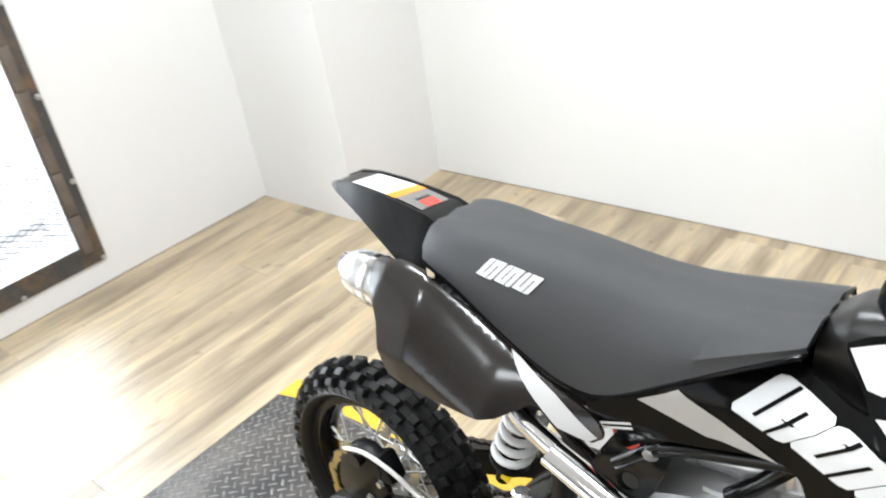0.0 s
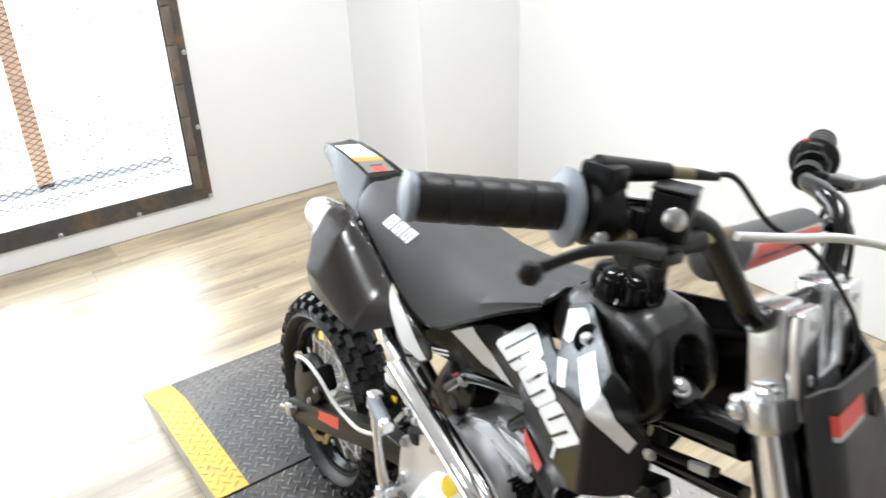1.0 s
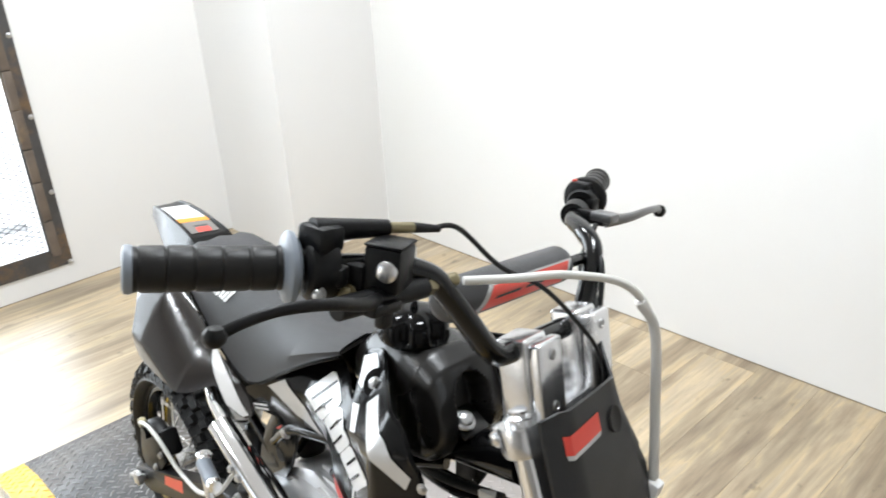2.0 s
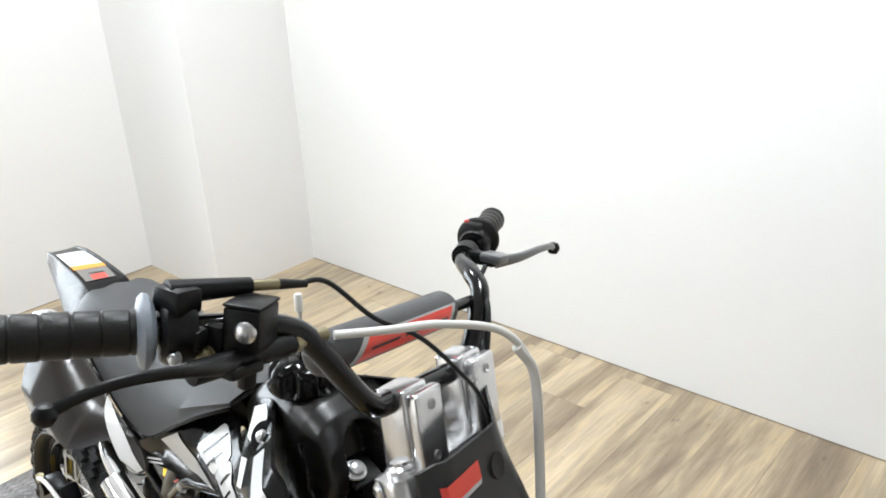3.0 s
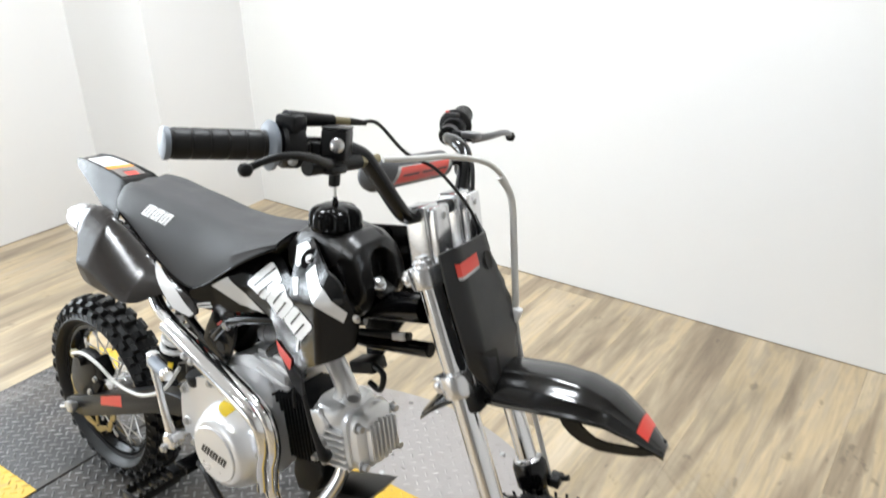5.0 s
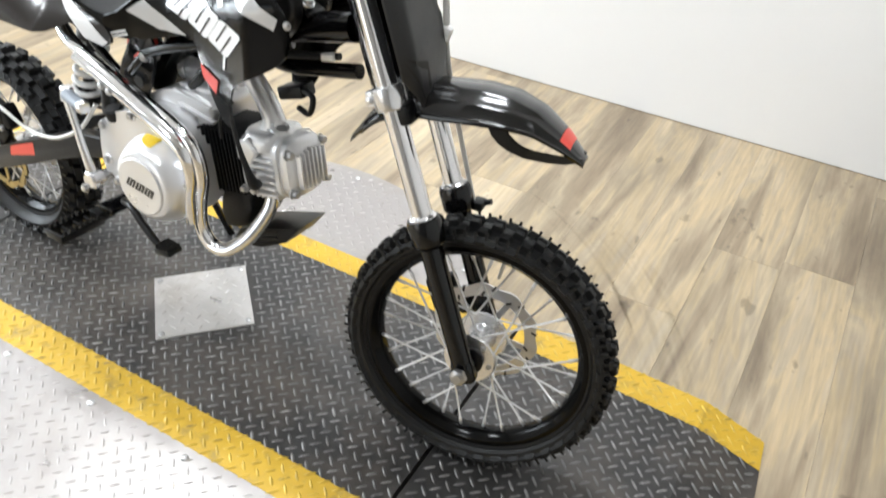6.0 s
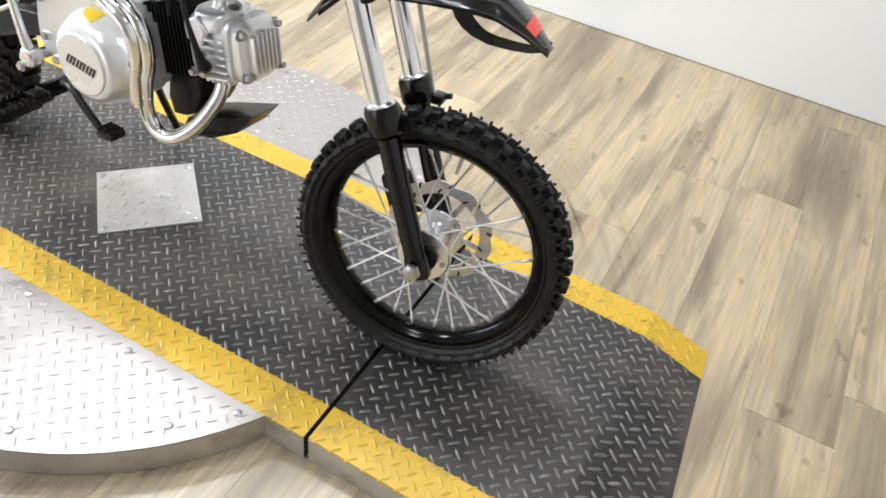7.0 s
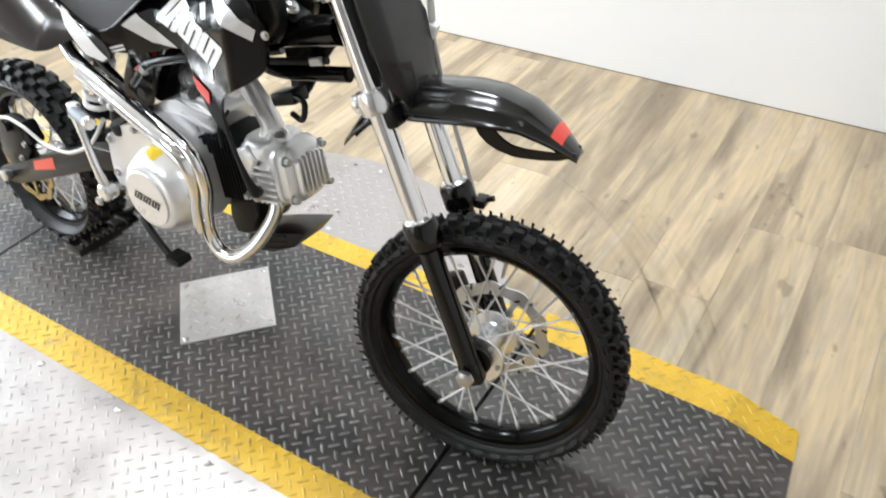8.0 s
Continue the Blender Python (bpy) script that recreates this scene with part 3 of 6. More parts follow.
def turntable():
    root = tagged(new("turntable"), "low round turntable of bare and black tread plate, yellow edges", "turntable")
    # the two round segments of bare plate
    for name, ysign in (("side_plate", -1), ("side_plate", 1)):
        yc = Y_A if ysign < 0 else Y_D
        half = math.asin(min(1, abs(yc - TY) / TRAD))
        a0, a1 = (math.pi + half, 2 * math.pi - half) if ysign < 0 else (half, math.pi - half)
        arc = [(TX + TRAD * math.cos(a0 + (a1 - a0) * k / 48), TY + TRAD * math.sin(a0 + (a1 - a0) * k / 48)) for k in range(49)]
        bm = bmesh.new()
        top = [bm.verts.new((x, y, PZ)) for x, y in arc]
        bot = [bm.verts.new((x, y, PZ - 0.005)) for x, y in arc]
        bm.faces.new(top), bm.faces.new(bot)
        for k in range(len(top)):
            bm.faces.new((top[k], top[(k + 1) % 49], bot[(k + 1) % 49], bot[k]))
        plate = part(name, bm, ALU_PLATE, root, "bare aluminium tread plate")
        skirt = bmesh.new()
        v0 = [skirt.verts.new((TX + (x - TX) * 0.998, TY + (y - TY) * 0.998, PZ - 0.005)) for x, y in arc]
        v1 = [skirt.verts.new((TX + (x - TX) * 0.998, TY + (y - TY) * 0.998, 0.002)) for x, y in arc]
        for k in range(48):
            skirt.faces.new((v0[k], v0[k + 1], v1[k + 1], v1[k]))
        part("skirt", skirt, ALU_EDGE, plate)
        treads("plate_treads", plate, ALU_PLATE, (lambda X, Y, s=ysign: inside_circle(X, Y, 0.014) and (Y < Y_A - 0.012 if s < 0 else Y > Y_D + 0.012)),
               lambda X: PZ, TX - TRAD, TX + TRAD, (TY - TRAD if ysign < 0 else Y_D), (Y_A if ysign < 0 else TY + TRAD), 0.0248, 0.0238, 0.0058, 0.0017)
        n = 5
        for k in range(n):
            a = a0 + (a1 - a0) * (k + 0.6) / (n + 0.2)
            x, y = TX + (TRAD - 0.035) * math.cos(a), TY + (TRAD - 0.035) * math.sin(a)
            part("screw", lathe([(0.0075, 0), (0.0075, 0.0015), (0.005, 0.0035), (0, 0.004)], (x, y, PZ), (0, 0, 1), 10), SCREW, plate)
        for k in range(5):
            x = 1.041 - 0.2435 * k
            part("screw", lathe([(0.0075, 0), (0.0075, 0.0015), (0.005, 0.0035), (0, 0.004)], (x, yc + ysign * 0.022, PZ), (0, 0, 1), 10), SCREW, plate)
    # the runway over the middle
    deck = part("deck", slab([(X_RS + 0.004, PZ), (X_FS - 0.004, PZ), (X_FS - 0.004, 0.002), (X_RS + 0.004, 0.002)], Y_A, Y_D), BLACK_PLATE, root, "black painted tread plate runway", smooth=False)
    for (ya, yb) in ((Y_A - 0.001, Y_B), (Y_C, Y_D + 0.001)):
        part("edge_stripe", slab([(X_RS + 0.004, PZ + 0.0008), (X_FS - 0.004, PZ + 0.0008), (X_FS - 0.004, PZ - 0.002), (X_RS + 0.004, PZ - 0.002)], ya, yb), YELLOW, deck, "worn yellow painted edge", smooth=False)
        treads("stripe_treads", deck, YELLOW_TREAD, lambda X, Y: True, lambda X: PZ + 0.0008, X_RS + 0.012, X_FS - 0.012, ya + 0.005, yb - 0.004, 0.0225, 0.0272, 0.0070, 0.0024)
    part("edge_skirt", slab([(X_RS + 0.004, PZ - 0.0025), (X_FS - 0.004, PZ - 0.0025), (X_FS - 0.004, 0.003), (X_RS + 0.004, 0.003)], Y_A - 0.0015, Y_A), ALU_EDGE, deck, "scuffed bare metal side", smooth=False)
    treads("deck_treads", deck, BLACK_TREAD, lambda X, Y: abs(X - 0.5275) + abs(Y - 0.004) > 0.155, lambda X: PZ, X_RS + 0.012, X_FS - 0.012, Y_B + 0.004, Y_C - 0.004, 0.0225, 0.0272, 0.0070, 0.0024)
    # square hatch, set corner to corner
    hatch = part("hatch_plate", box(0.205, 0.205, 0.004, (0.5275, 0.004, PZ + 0.002), rot=(0, 0, 46.8), bevel=0.0006, segs=1), HATCH_ALU, root, "bare tread plate hatch held by four screws", smooth=False)
    treads("hatch_treads", hatch, HATCH_ALU, lambda X, Y: abs(X - 0.5275) + abs(Y - 0.004) < 0.132, lambda X: PZ + 0.004, 0.37, 0.69, -0.15, 0.16, 0.0248, 0.0238, 0.0058, 0.0017, turn=4)
    for k in range(4):
        a = math.pi / 2 * k + radians(1.8)
        part("screw", lathe([(0.007, 0), (0.007, 0.0012), (0.004, 0.003), (0, 0.0035)], (0.5275 + 0.127 * math.cos(a), 0.004 + 0.127 * math.sin(a), PZ + 0.004), (0, 0, 1), 10), SCREW, hatch)
    return root


def ramp(front):
    root = tagged(new("ramp"), "black tread plate ramp with yellow edges meeting the wood floor", "ramp", "turntable ramps")
    ya_, yb_, yc_, yd_ = FRONT_Y if front else REAR_Y
    xs = [X_FS + 0.004, X_F1 - 0.012, X_F1, X_F1 + 0.012, X_F0] if front else [X_R0, X_R1 - 0.012, X_R1, X_R1 + 0.012, X_RS - 0.004]
    deck = part("deck", strip_sheet(xs, ya_, yd_, z_floor=0.001), BLACK_PLATE, root, "black painted tread plate", smooth=False)
    lo, hi = xs[0] + 0.008, xs[-1] - 0.008
    for (ya, yb) in ((ya_ - 0.001, yb_), (yc_, yd_ + 0.001)):
        part("edge_stripe", strip_sheet(xs, ya, yb, lift=0.0008), YELLOW, deck, "worn yellow painted edge", smooth=False)
        treads("stripe_treads", deck, YELLOW_TREAD, lambda X, Y: True, lambda X: strip_z(X) + 0.0008, lo, hi, ya + 0.005, yb - 0.004, 0.0225, 0.0272, 0.0070, 0.0024)
    part("edge_skirt", slab([(x, strip_z(x) - 0.0035) for x in xs] + [(x, 0.0015) for x in reversed(xs)], ya_ - 0.0018, ya_), ALU_EDGE, deck, "scuffed bare metal side", smooth=False)
    treads("deck_treads", deck, BLACK_TREAD, lambda X, Y: True, strip_z, lo, hi, yb_ + 0.004, yc_ - 0.004, 0.0225, 0.0272, 0.0070, 0.0024, seed=3)
    if front:
        # the toe is cut a little askew to the strip
        for ob in root.children_recursive:
            for v in ob.data.vertices:
                v.co.x += 0.082 * (0.33 - v.co.y) * max(0.0, v.co.x - X_F1) / (X_F0 - X_F1)
    return root


turntable()
ramp(True)
ramp(False)

# ---------------------------------------------------------------- the dirt bike, built upright and then leaned on its stand
BIKE = tagged(new("dirt_bike"), "small black dirt bike with silver engine, standing on the turntable", "motorcycle")
BIKE.matrix_basis = pose(0, -0.005, 0.065, -5.0, 0, -1.8)
RAKE, STEER = radians(22.3), radians(11.4)
AXIS = Vector((-math.sin(RAKE), 0, math.cos(RAKE)))
AXLE = Vector((1.211, 0.006, 0.2445))
HEAD = AXLE - 0.03 * Vector((math.cos(RAKE), 0, math.sin(RAKE)))
TURN = Matrix.Translation(HEAD) @ Matrix.Rotation(STEER, 4, AXIS) @ Matrix.Translation(-HEAD)


def bpart(name, bm, mat, label="", parent=None, smooth=True):
    return part(name, bm, mat, parent or BIKE, label, smooth)


def spart(name, bm, mat, label="", parent=None, smooth=True):
    """A part that turns with the steering."""
    return part(name, moved(bm, TURN), mat, parent or BIKE, label, smooth)


def leg_point(h, y=0.0, ahead=0.0):
    """A point on the fork line at height h over the axle along the fork."""
    return AXLE + AXIS * h + Vector((ahead * math.cos(RAKE), y, ahead * math.sin(RAKE)))


# ---- wheels
def tyre_mesh(R, half, rim_r, knob, n, rows, rng):
    rc, rho = R - knob - 0.036, 0.036
    prof = []
    bead = [(rim_r - 0.004, -0.021), (rim_r + 0.005, -0.0235), (rim_r + 0.0055, -0.0262), (rim_r + 0.0075, -0.0262), (rim_r + 0.0085, -0.0248), (rim_r + 0.014, -half * 0.86), (rim_r + 0.021, -half), (rim_r + 0.0225, -half - 0.0012), (rim_r + 0.0245, -half - 0.0012), (rim_r + 0.026, -half), (max(rc + 0.004, rim_r + 0.0275), -half * 0.98)]
    crown = [(rc + rho * math.cos(a), rho * math.sin(a)) for a in np.linspace(radians(-72), radians(72), 11)]
    prof = bead + crown + [(r, -h) for r, h in reversed(bead)] + [(rim_r - 0.002, 0.012), (rim_r - 0.002, -0.012)]
    body = lathe(prof, (0, 0, 0), (0, 1, 0), 72, closed=True)
    blocks = []

    def block(psi, lx, ly, h, skew=0.0):
        """One knob at the rear-most point of the tread, ready to be turned round the wheel."""
        verts = []
        up, side = Vector((math.cos(psi), math.sin(psi), 0)), Vector((-math.sin(psi), math.cos(psi), 0))
        base = Vector((rc, 0, 0)) + up * (rho - 0.003)
        for hh, sc in ((0, 1.14), (h * 0.75 + 0.003, 0.95), (h + 0.003, 0.82)):
            for sx, sy in ((-1, -1), (1, -1), (1, 1), (-1, 1)):
                verts.append(base + up * hh + Vector((0, 0, 1)) * (sx * lx / 2 * sc + sy * skew) + side * (sy * ly / 2 * sc))
        faces = [(8, 9, 10, 11)] + [(4 * r + k, 4 * r + (k + 1) % 4, 4 * r + 4 + (k + 1) % 4, 4 * r + 4 + k) for r in (0, 1) for k in range(4)]
        me = bpy.data.meshes.new("knob")
        me.from_pydata([tuple(v) for v in verts], [], faces)
        me.materials.append(RUBBER)
        return me

    for (shift, psi, lx, ly, h, skew) in rows:
        for sgn in (-1, 1):
            me = block(sgn * radians(psi), lx, ly, h, sgn * skew)
            for i in range(n):
                blocks.append((me, 2 * math.pi * (i + shift) / n + rng.uniform(-0.002, 0.002)))
    verts, faces = [], []
    # ribs and moulded marks on the side wall
    for i in range(n * 2):
        phi = 2 * math.pi * (i + 0.5) / (n * 2)
        for s in (-1, 1):
            er, et, ey = Vector((math.cos(phi), 0, math.sin(phi))), Vector((-math.sin(phi), 0, math.cos(phi))), Vector((0, 1, 0))
            k = len(verts)
            c = er * (rim_r + 0.033) + ey * s * (half - 0.001)
            for a, b, e in ((-1, -1, 0), (1, -1, 0), (1, 1, 0), (-1, 1, 0), (-1, -1, 1), (1, -1, 1), (1, 1, 1), (-1, 1, 1)):
                verts.append(c + et * (a * 0.0022) + er * (b * 0.006) + ey * s * e * 0.0013)
            faces.extend([(k + 4, k + 5, k + 6, k + 7), (k, k + 1, k + 5, k + 4), (k + 1, k + 2, k + 6, k + 5), (k + 2, k + 3, k + 7, k + 6), (k + 3, k, k + 4, k + 7)])
    ribs = bpy.data.meshes.new("sidewall_ribs")
    ribs.from_pydata([tuple(v) for v in verts], [], faces)
    ribs.materials.append(RUBBER)
    return body, ribs, blocks


def wavy_disc(r_in, r_out, waves, depth, y, thick=0.0035, holes=True):
    n = waves * 8
    bm = bmesh.new()
    rings = []
    for yy in (y - thick / 2, y + thick / 2):
        outer = [bm.verts.new(((r_out + depth * math.cos(waves * a)) * math.cos(a), yy, (r_out + depth * math.cos(waves * a)) * math.sin(a))) for a in [2 * math.pi * k / n for k in range(n)]]
        inner = [bm.verts.new((r_in * math.cos(a), yy, r_in * math.sin(a))) for a in [2 * math.pi * k / n for k in range(n)]]
        rings.append((outer, inner))
    (o0, i0), (o1, i1) = rings
    for k in range(n):
        j = (k + 1) % n
        if not (holes and k % 8 in (3, 4)):
            pass
        bm.faces.new((o0[k], o0[j], i0[j], i0[k]))
        bm.faces.new((o1[k], i1[k], i1[j], o1[j]))
        bm.faces.new((o0[k], o1[k], o1[j], o0[j]))
        bm.faces.new((i0[k], i0[j], i1[j], i1[k]))
    return bm


def wheel(name, label, R, half, rim_r, knob, n, rows, disc, seed):
    rng = random.Random(seed)
    rim_prof = [(rim_r, -0.0235), (rim_r + 0.004, -0.0225), (rim_r + 0.004, -0.020), (rim_r - 0.004, -0.018), (rim_r - 0.011, -0.012), (rim_r - 0.0135, -0.006), (rim_r - 0.014, 0),
                (rim_r - 0.0135, 0.006), (rim_r - 0.011, 0.012), (rim_r - 0.004, 0.018), (rim_r + 0.004, 0.020), (rim_r + 0.004, 0.0225), (rim_r, 0.0235),
                (rim_r - 0.006, 0.0225), (rim_r - 0.010, 0.018), (rim_r - 0.0165, 0.012), (rim_r - 0.0185, 0.006), (rim_r - 0.0188, 0), (rim_r - 0.0185, -0.006), (rim_r - 0.0165, -0.012), (rim_r - 0.010, -0.018), (rim_r - 0.006, -0.0225)]
    w = part(name, lathe(rim_prof, (0, 0, 0), (0, 1, 0), 72, closed=True), BLACK_GLOSS, BIKE, label)
    body, ribs, blocks = tyre_mesh(R, half, rim_r, knob, n, rows, rng)
    part("tyre", body, RUBBER, w, "knobbly black rubber tyre")
    ob = new("sidewall_ribs", ribs)
    ob.parent = w
    tagged(ob, kind="stuff")
    for me, phi in blocks:
        ob = new("knob", me)
        ob.parent = w
        ob.matrix_basis = Matrix.Rotation(-phi, 4, (0, 1, 0))
    hub = lathe([(0.012, -0.048), (0.021, -0.048), (0.021, -0.044), (0.044, -0.043), (0.046, -0.040), (0.044, -0.037), (0.026, -0.034), (0.022, -0.02), (0.022, 0.02),
                 (0.026, 0.030), (0.044, 0.032), (0.046, 0.035), (0.044, 0.038), (0.026, 0.042), (0.020, 0.056), (0.012, 0.056)], (0, 0, 0), (0, 1, 0), 36)
    part("hub", hub, POLISHED, w, "polished spoke hub")
    part("bearing_cap", join(lathe([(0.010, -0.0535), (0.020, -0.0535), (0.026, -0.050), (0.026, -0.0485), (0.010, -0.0485)], (0, 0, 0), (0, 1, 0), 28)), CAST_BLACK, w)
    for k in range(6):
        a = 2 * math.pi * k / 6
        part("hub_bolt", bolt((0.036 * math.cos(a), -0.043, 0.036 * math.sin(a)), (0, -1, 0), 0.0035, 0.004), SCREW, w)
    # spokes, crossed in pairs
    hr, rr = 0.043, rim_r - 0.018
    count = 28
    lens = []
    mesh = None
    for k in range(count):
        side = -1 if k % 2 else 1
        lean = 1 if (k // 2) % 2 else -1
        a_rim = 2 * math.pi * (k + 0.5) / count
        a_hub = a_rim + lean * radians(38)
        p0 = Vector((hr * math.cos(a_hub), -0.036 if side < 0 else 0.034, hr * math.sin(a_hub)))
        p1 = Vector((rr * math.cos(a_rim), side * 0.004, rr * math.sin(a_rim)))
        L = (p1 - p0).length
        if mesh is None:
            b = lathe([(0.0024, -0.002), (0.0019, 0.01), (0.0019, L - 0.017), (0.0032, L - 0.016), (0.0032, L + 0.001)], seg=8)
            mesh = bpy.data.meshes.new("spoke")
            b.to_mesh(mesh)
            b.free()
            mesh.materials.append(SPOKE_ZINC)
            mesh.shade_smooth()
        ob = new("spoke", mesh)
        ob.parent = w
        ob.matrix_basis = Matrix.Translation(p0) @ basis(p1 - p0)
    part("valve", join(rod((0, -0.003, rr), (0, -0.008, rr - 0.03), 0.0035, 0.0028, 8)), SCREW, w)
    if disc:
        r0, r1, y, m = disc
        d = part("brake_disc", wavy_disc(r0, r1, 10, 0.003, y), m, w, "wavy brake disc")
        for k in range(5):
            part("disc_carrier", moved(box(r0 - 0.03, 0.003, 0.010, ((r0 + 0.036) / 2, y, 0)), Matrix.Rotation(2 * math.pi * k / 5, 4, (0, 1, 0))), m, w)
        for k in range(20):
            a = 2 * math.pi * (k + 0.3 * (k % 2)) / 20
            rr2 = (r0 + r1) / 2 + (0.006 if k % 2 else -0.006)
            part("disc_slot", box(0.010, 0.0044, 0.004, (0, 0, 0), rot=(0, 0, 0)), GAP, w).matrix_basis = Matrix.Rotation(-a, 4, (0, 1, 0)) @ Matrix.Translation((rr2, y, 0)) @ Matrix.Rotation(radians(35), 4, (0, 1, 0))
    return w


FRONT_ROWS = [(0.0, 11, 0.0171, 0.0105, 0.0105, 0.0), (0.5, 33, 0.0171, 0.011, 0.0105, 0.001), (0.0, 57, 0.0186, 0.0115, 0.0105, 0.0005)]
fw_ = wheel("front_wheel", "black spoked front wheel with knobbly tyre", 0.2425, 0.0375, 0.1945, 0.012, 41, FRONT_ROWS, (0.072, 0.094, 0.047, STEEL_DISC), 3)
fw_.matrix_basis = TURN @ Matrix.Translation(AXLE) @ Matrix.Rotation(radians(7), 4, (0, 1, 0))
REAR_ROWS = [(0.0, 10, 0.019, 0.015, 0.013, 0.0), (0.5, 34, 0.020, 0.016, 0.013, 0.001), (0.0, 58, 0.018, 0.014, 0.012, 0.001)]
RAX = Vector((0.012, 0, 0.234))
rw_ = wheel("rear_wheel", "black spoked rear wheel with knobbly tyre", 0.234, 0.043, 0.164, 0.013, 32, REAR_ROWS, (0.073, 0.088, -0.058, GOLD_DISC), 4)
rw_.matrix_basis = Matrix.Translation(RAX) @ Matrix.Rotation(radians(13), 4, (0, 1, 0))

# ---- front fork
for s, side in ((-1, "right"), (1, "left")):
    y = 0.070 * s
    slider = spart("fork_slider", join(tube([leg_point(-0.012, y), leg_point(0.02, y), leg_point(0.22, y)], 0.0182, 20, straight=True),
                                       lathe([(0.0180, 0.0), (0.0255, 0.004), (0.0275, 0.008), (0.0275, 0.040), (0.025, 0.047), (0.018, 0.047)], leg_point(0.222, y), AXIS, 24)), FRAME_BLACK, "black lower fork leg")
    spart("dust_wiper", lathe([(0.0175, 0), (0.0225, 0.001), (0.0225, 0.003), (0.0190, 0.006), (0.0175, 0.006)], leg_point(0.268, y), AXIS, 24), POLISHED, "bright seal ring", slider)
    spart("axle_lug", join(box(0.038, 0.030, 0.046, tuple(leg_point(-0.004, y)), bevel=0.010, rot=(0, -23, 0), segs=3)), FRAME_BLACK, "", slider)
    stan = spart("fork_tube", tube([leg_point(0.25, y), leg_point(0.634, y)], 0.0165, 24, straight=True), CHROME, "chromed upper fork tube")
    spart("fork_cap", lathe([(0.0165, 0), (0.017, 0.004), (0.011, 0.007), (0.011, 0.010), (0, 0.010)], leg_point(0.634, y), AXIS, 20), POLISHED, "", stan)
spart("front_axle", join(rod(AXLE + Vector((0, -0.106, 0)), AXLE + Vector((0, 0.102, 0)), 0.0075, seg=16), lathe([(0.0145, 0), (0.0145, 0.008), (0.010, 0.0105), (0, 0.0105)], AXLE + Vector((0, -0.094, 0)), (0, -1, 0), 6),
                          lathe([(0.0145, 0), (0.0145, 0.008), (0.010, 0.0105), (0, 0.0105)], AXLE + Vector((0, 0.094, 0)), (0, 1, 0), 6)), SCREW, "bright wheel axle")
for s in (-1, 1):
    spart("axle_spacer", lathe([(0.011, 0), (0.014, 0.0), (0.014, 0.012), (0.011, 0.012)], AXLE + Vector((0, s * 0.0525, 0)), (0, s, 0), 18), CAST_BLACK)


def triple_clamp(h, thick, reach):
    bms = [box(0.05, 0.13, thick, (0, 0, 0), bevel=0.006)]
    for s in (-1, 1):
        bms.append(lathe([(0.0166, -thick / 2), (0.0225, -thick / 2), (0.024, -thick / 2 + 0.004), (0.024, thick / 2 - 0.004), (0.0225, thick / 2), (0.0166, thick / 2)], (0, s * 0.073, 0), (0, 0, 1), 26))
        bms.append(box(0.022, 0.016, thick * 0.8, (-0.026, s * 0.068, 0), bevel=0.004))
        bms.append(moved(bolt((0, 0, 0), (0, s, 0), 0.006, 0.006), Matrix.Translation((-0.029, s * 0.077, 0))))
    bm = join(*bms)
    p = leg_point(h)
    return moved(bm, Matrix.Translation(p) @ Matrix.Rotation(-RAKE, 4, (0, 1, 0)))


spart("lower_triple_clamp", triple_clamp(0.458, 0.034, 0), POLISHED, "polished lower fork clamp")
spart("upper_triple_clamp", triple_clamp(0.617, 0.030, 0), POLISHED, "polished upper fork clamp")
RISE = Matrix.Translation(leg_point(0.617)) @ Matrix.Rotation(-RAKE * 0.55, 4, (0, 1, 0))
for s in (-1, 1):
    riser = spart("bar_riser", moved(box(0.034, 0.040, 0.086, (-0.006, s * 0.052, 0.054), bevel=0.004, segs=3), RISE), POLISHED, "polished handlebar riser block")
    spart("riser_cap", moved(box(0.014, 0.042, 0.080, (0.020, s * 0.052, 0.054), bevel=0.004, segs=3), RISE), POLISHED, "", riser)
    for k in (-1, 1):
        spart("riser_bolt", moved(lathe([(0.0052, 0), (0.0052, 0.0016), (0.0030, 0.0018), (0.0026, 0.0006), (0, 0.0006)], (0.0268, s * 0.052, 0.054 + k * 0.026), (1, 0, 0), 14), RISE), SCREW, "", riser)
spart("stem_nut", lathe([(0.016, 0), (0.016, 0.012), (0.009, 0.016), (0, 0.016)], leg_point(0.634, 0, -0.03), AXIS, 6), SCREW)

# ---- handlebar, sitting a little askew in its clamps
BX, BZ = 0.952, 0.893
ROLL = TURN @ Matrix.Translation((0, 0, BZ + 0.06)) @ Matrix.Rotation(radians(-3.5), 4, (1, 0, 0)) @ Matrix.Translation((0, 0, -BZ - 0.06))


def hpart(name, bm, mat, label="", parent=None, smooth=True):
    """A part that turns with the handlebar."""
    return part(name, moved(bm, ROLL), mat, parent or BIKE, label, smooth)


RIGHT = [(BX, 0, BZ), (BX, -0.060, BZ), (BX - 0.004, -0.092, BZ + 0.008), (BX - 0.022, -0.138, BZ + 0.062), (BX - 0.034, -0.166, BZ + 0.088), (BX - 0.060, -0.222, BZ + 0.097), (BX - 0.148, -0.363, BZ + 0.097)]
LEFT = [(x, -y, z) for x, y, z in RIGHT[:4]] + [(BX - 0.052, 0.164, BZ + 0.078), (BX - 0.092, 0.218, BZ + 0.082), (BX - 0.130, 0.352, BZ + 0.106)]
bar = hpart("handlebar", tube(list(reversed(LEFT)) + RIGHT[1:], 0.0112, 16, 7), FRAME_BLACK, "black bent tube handlebar")
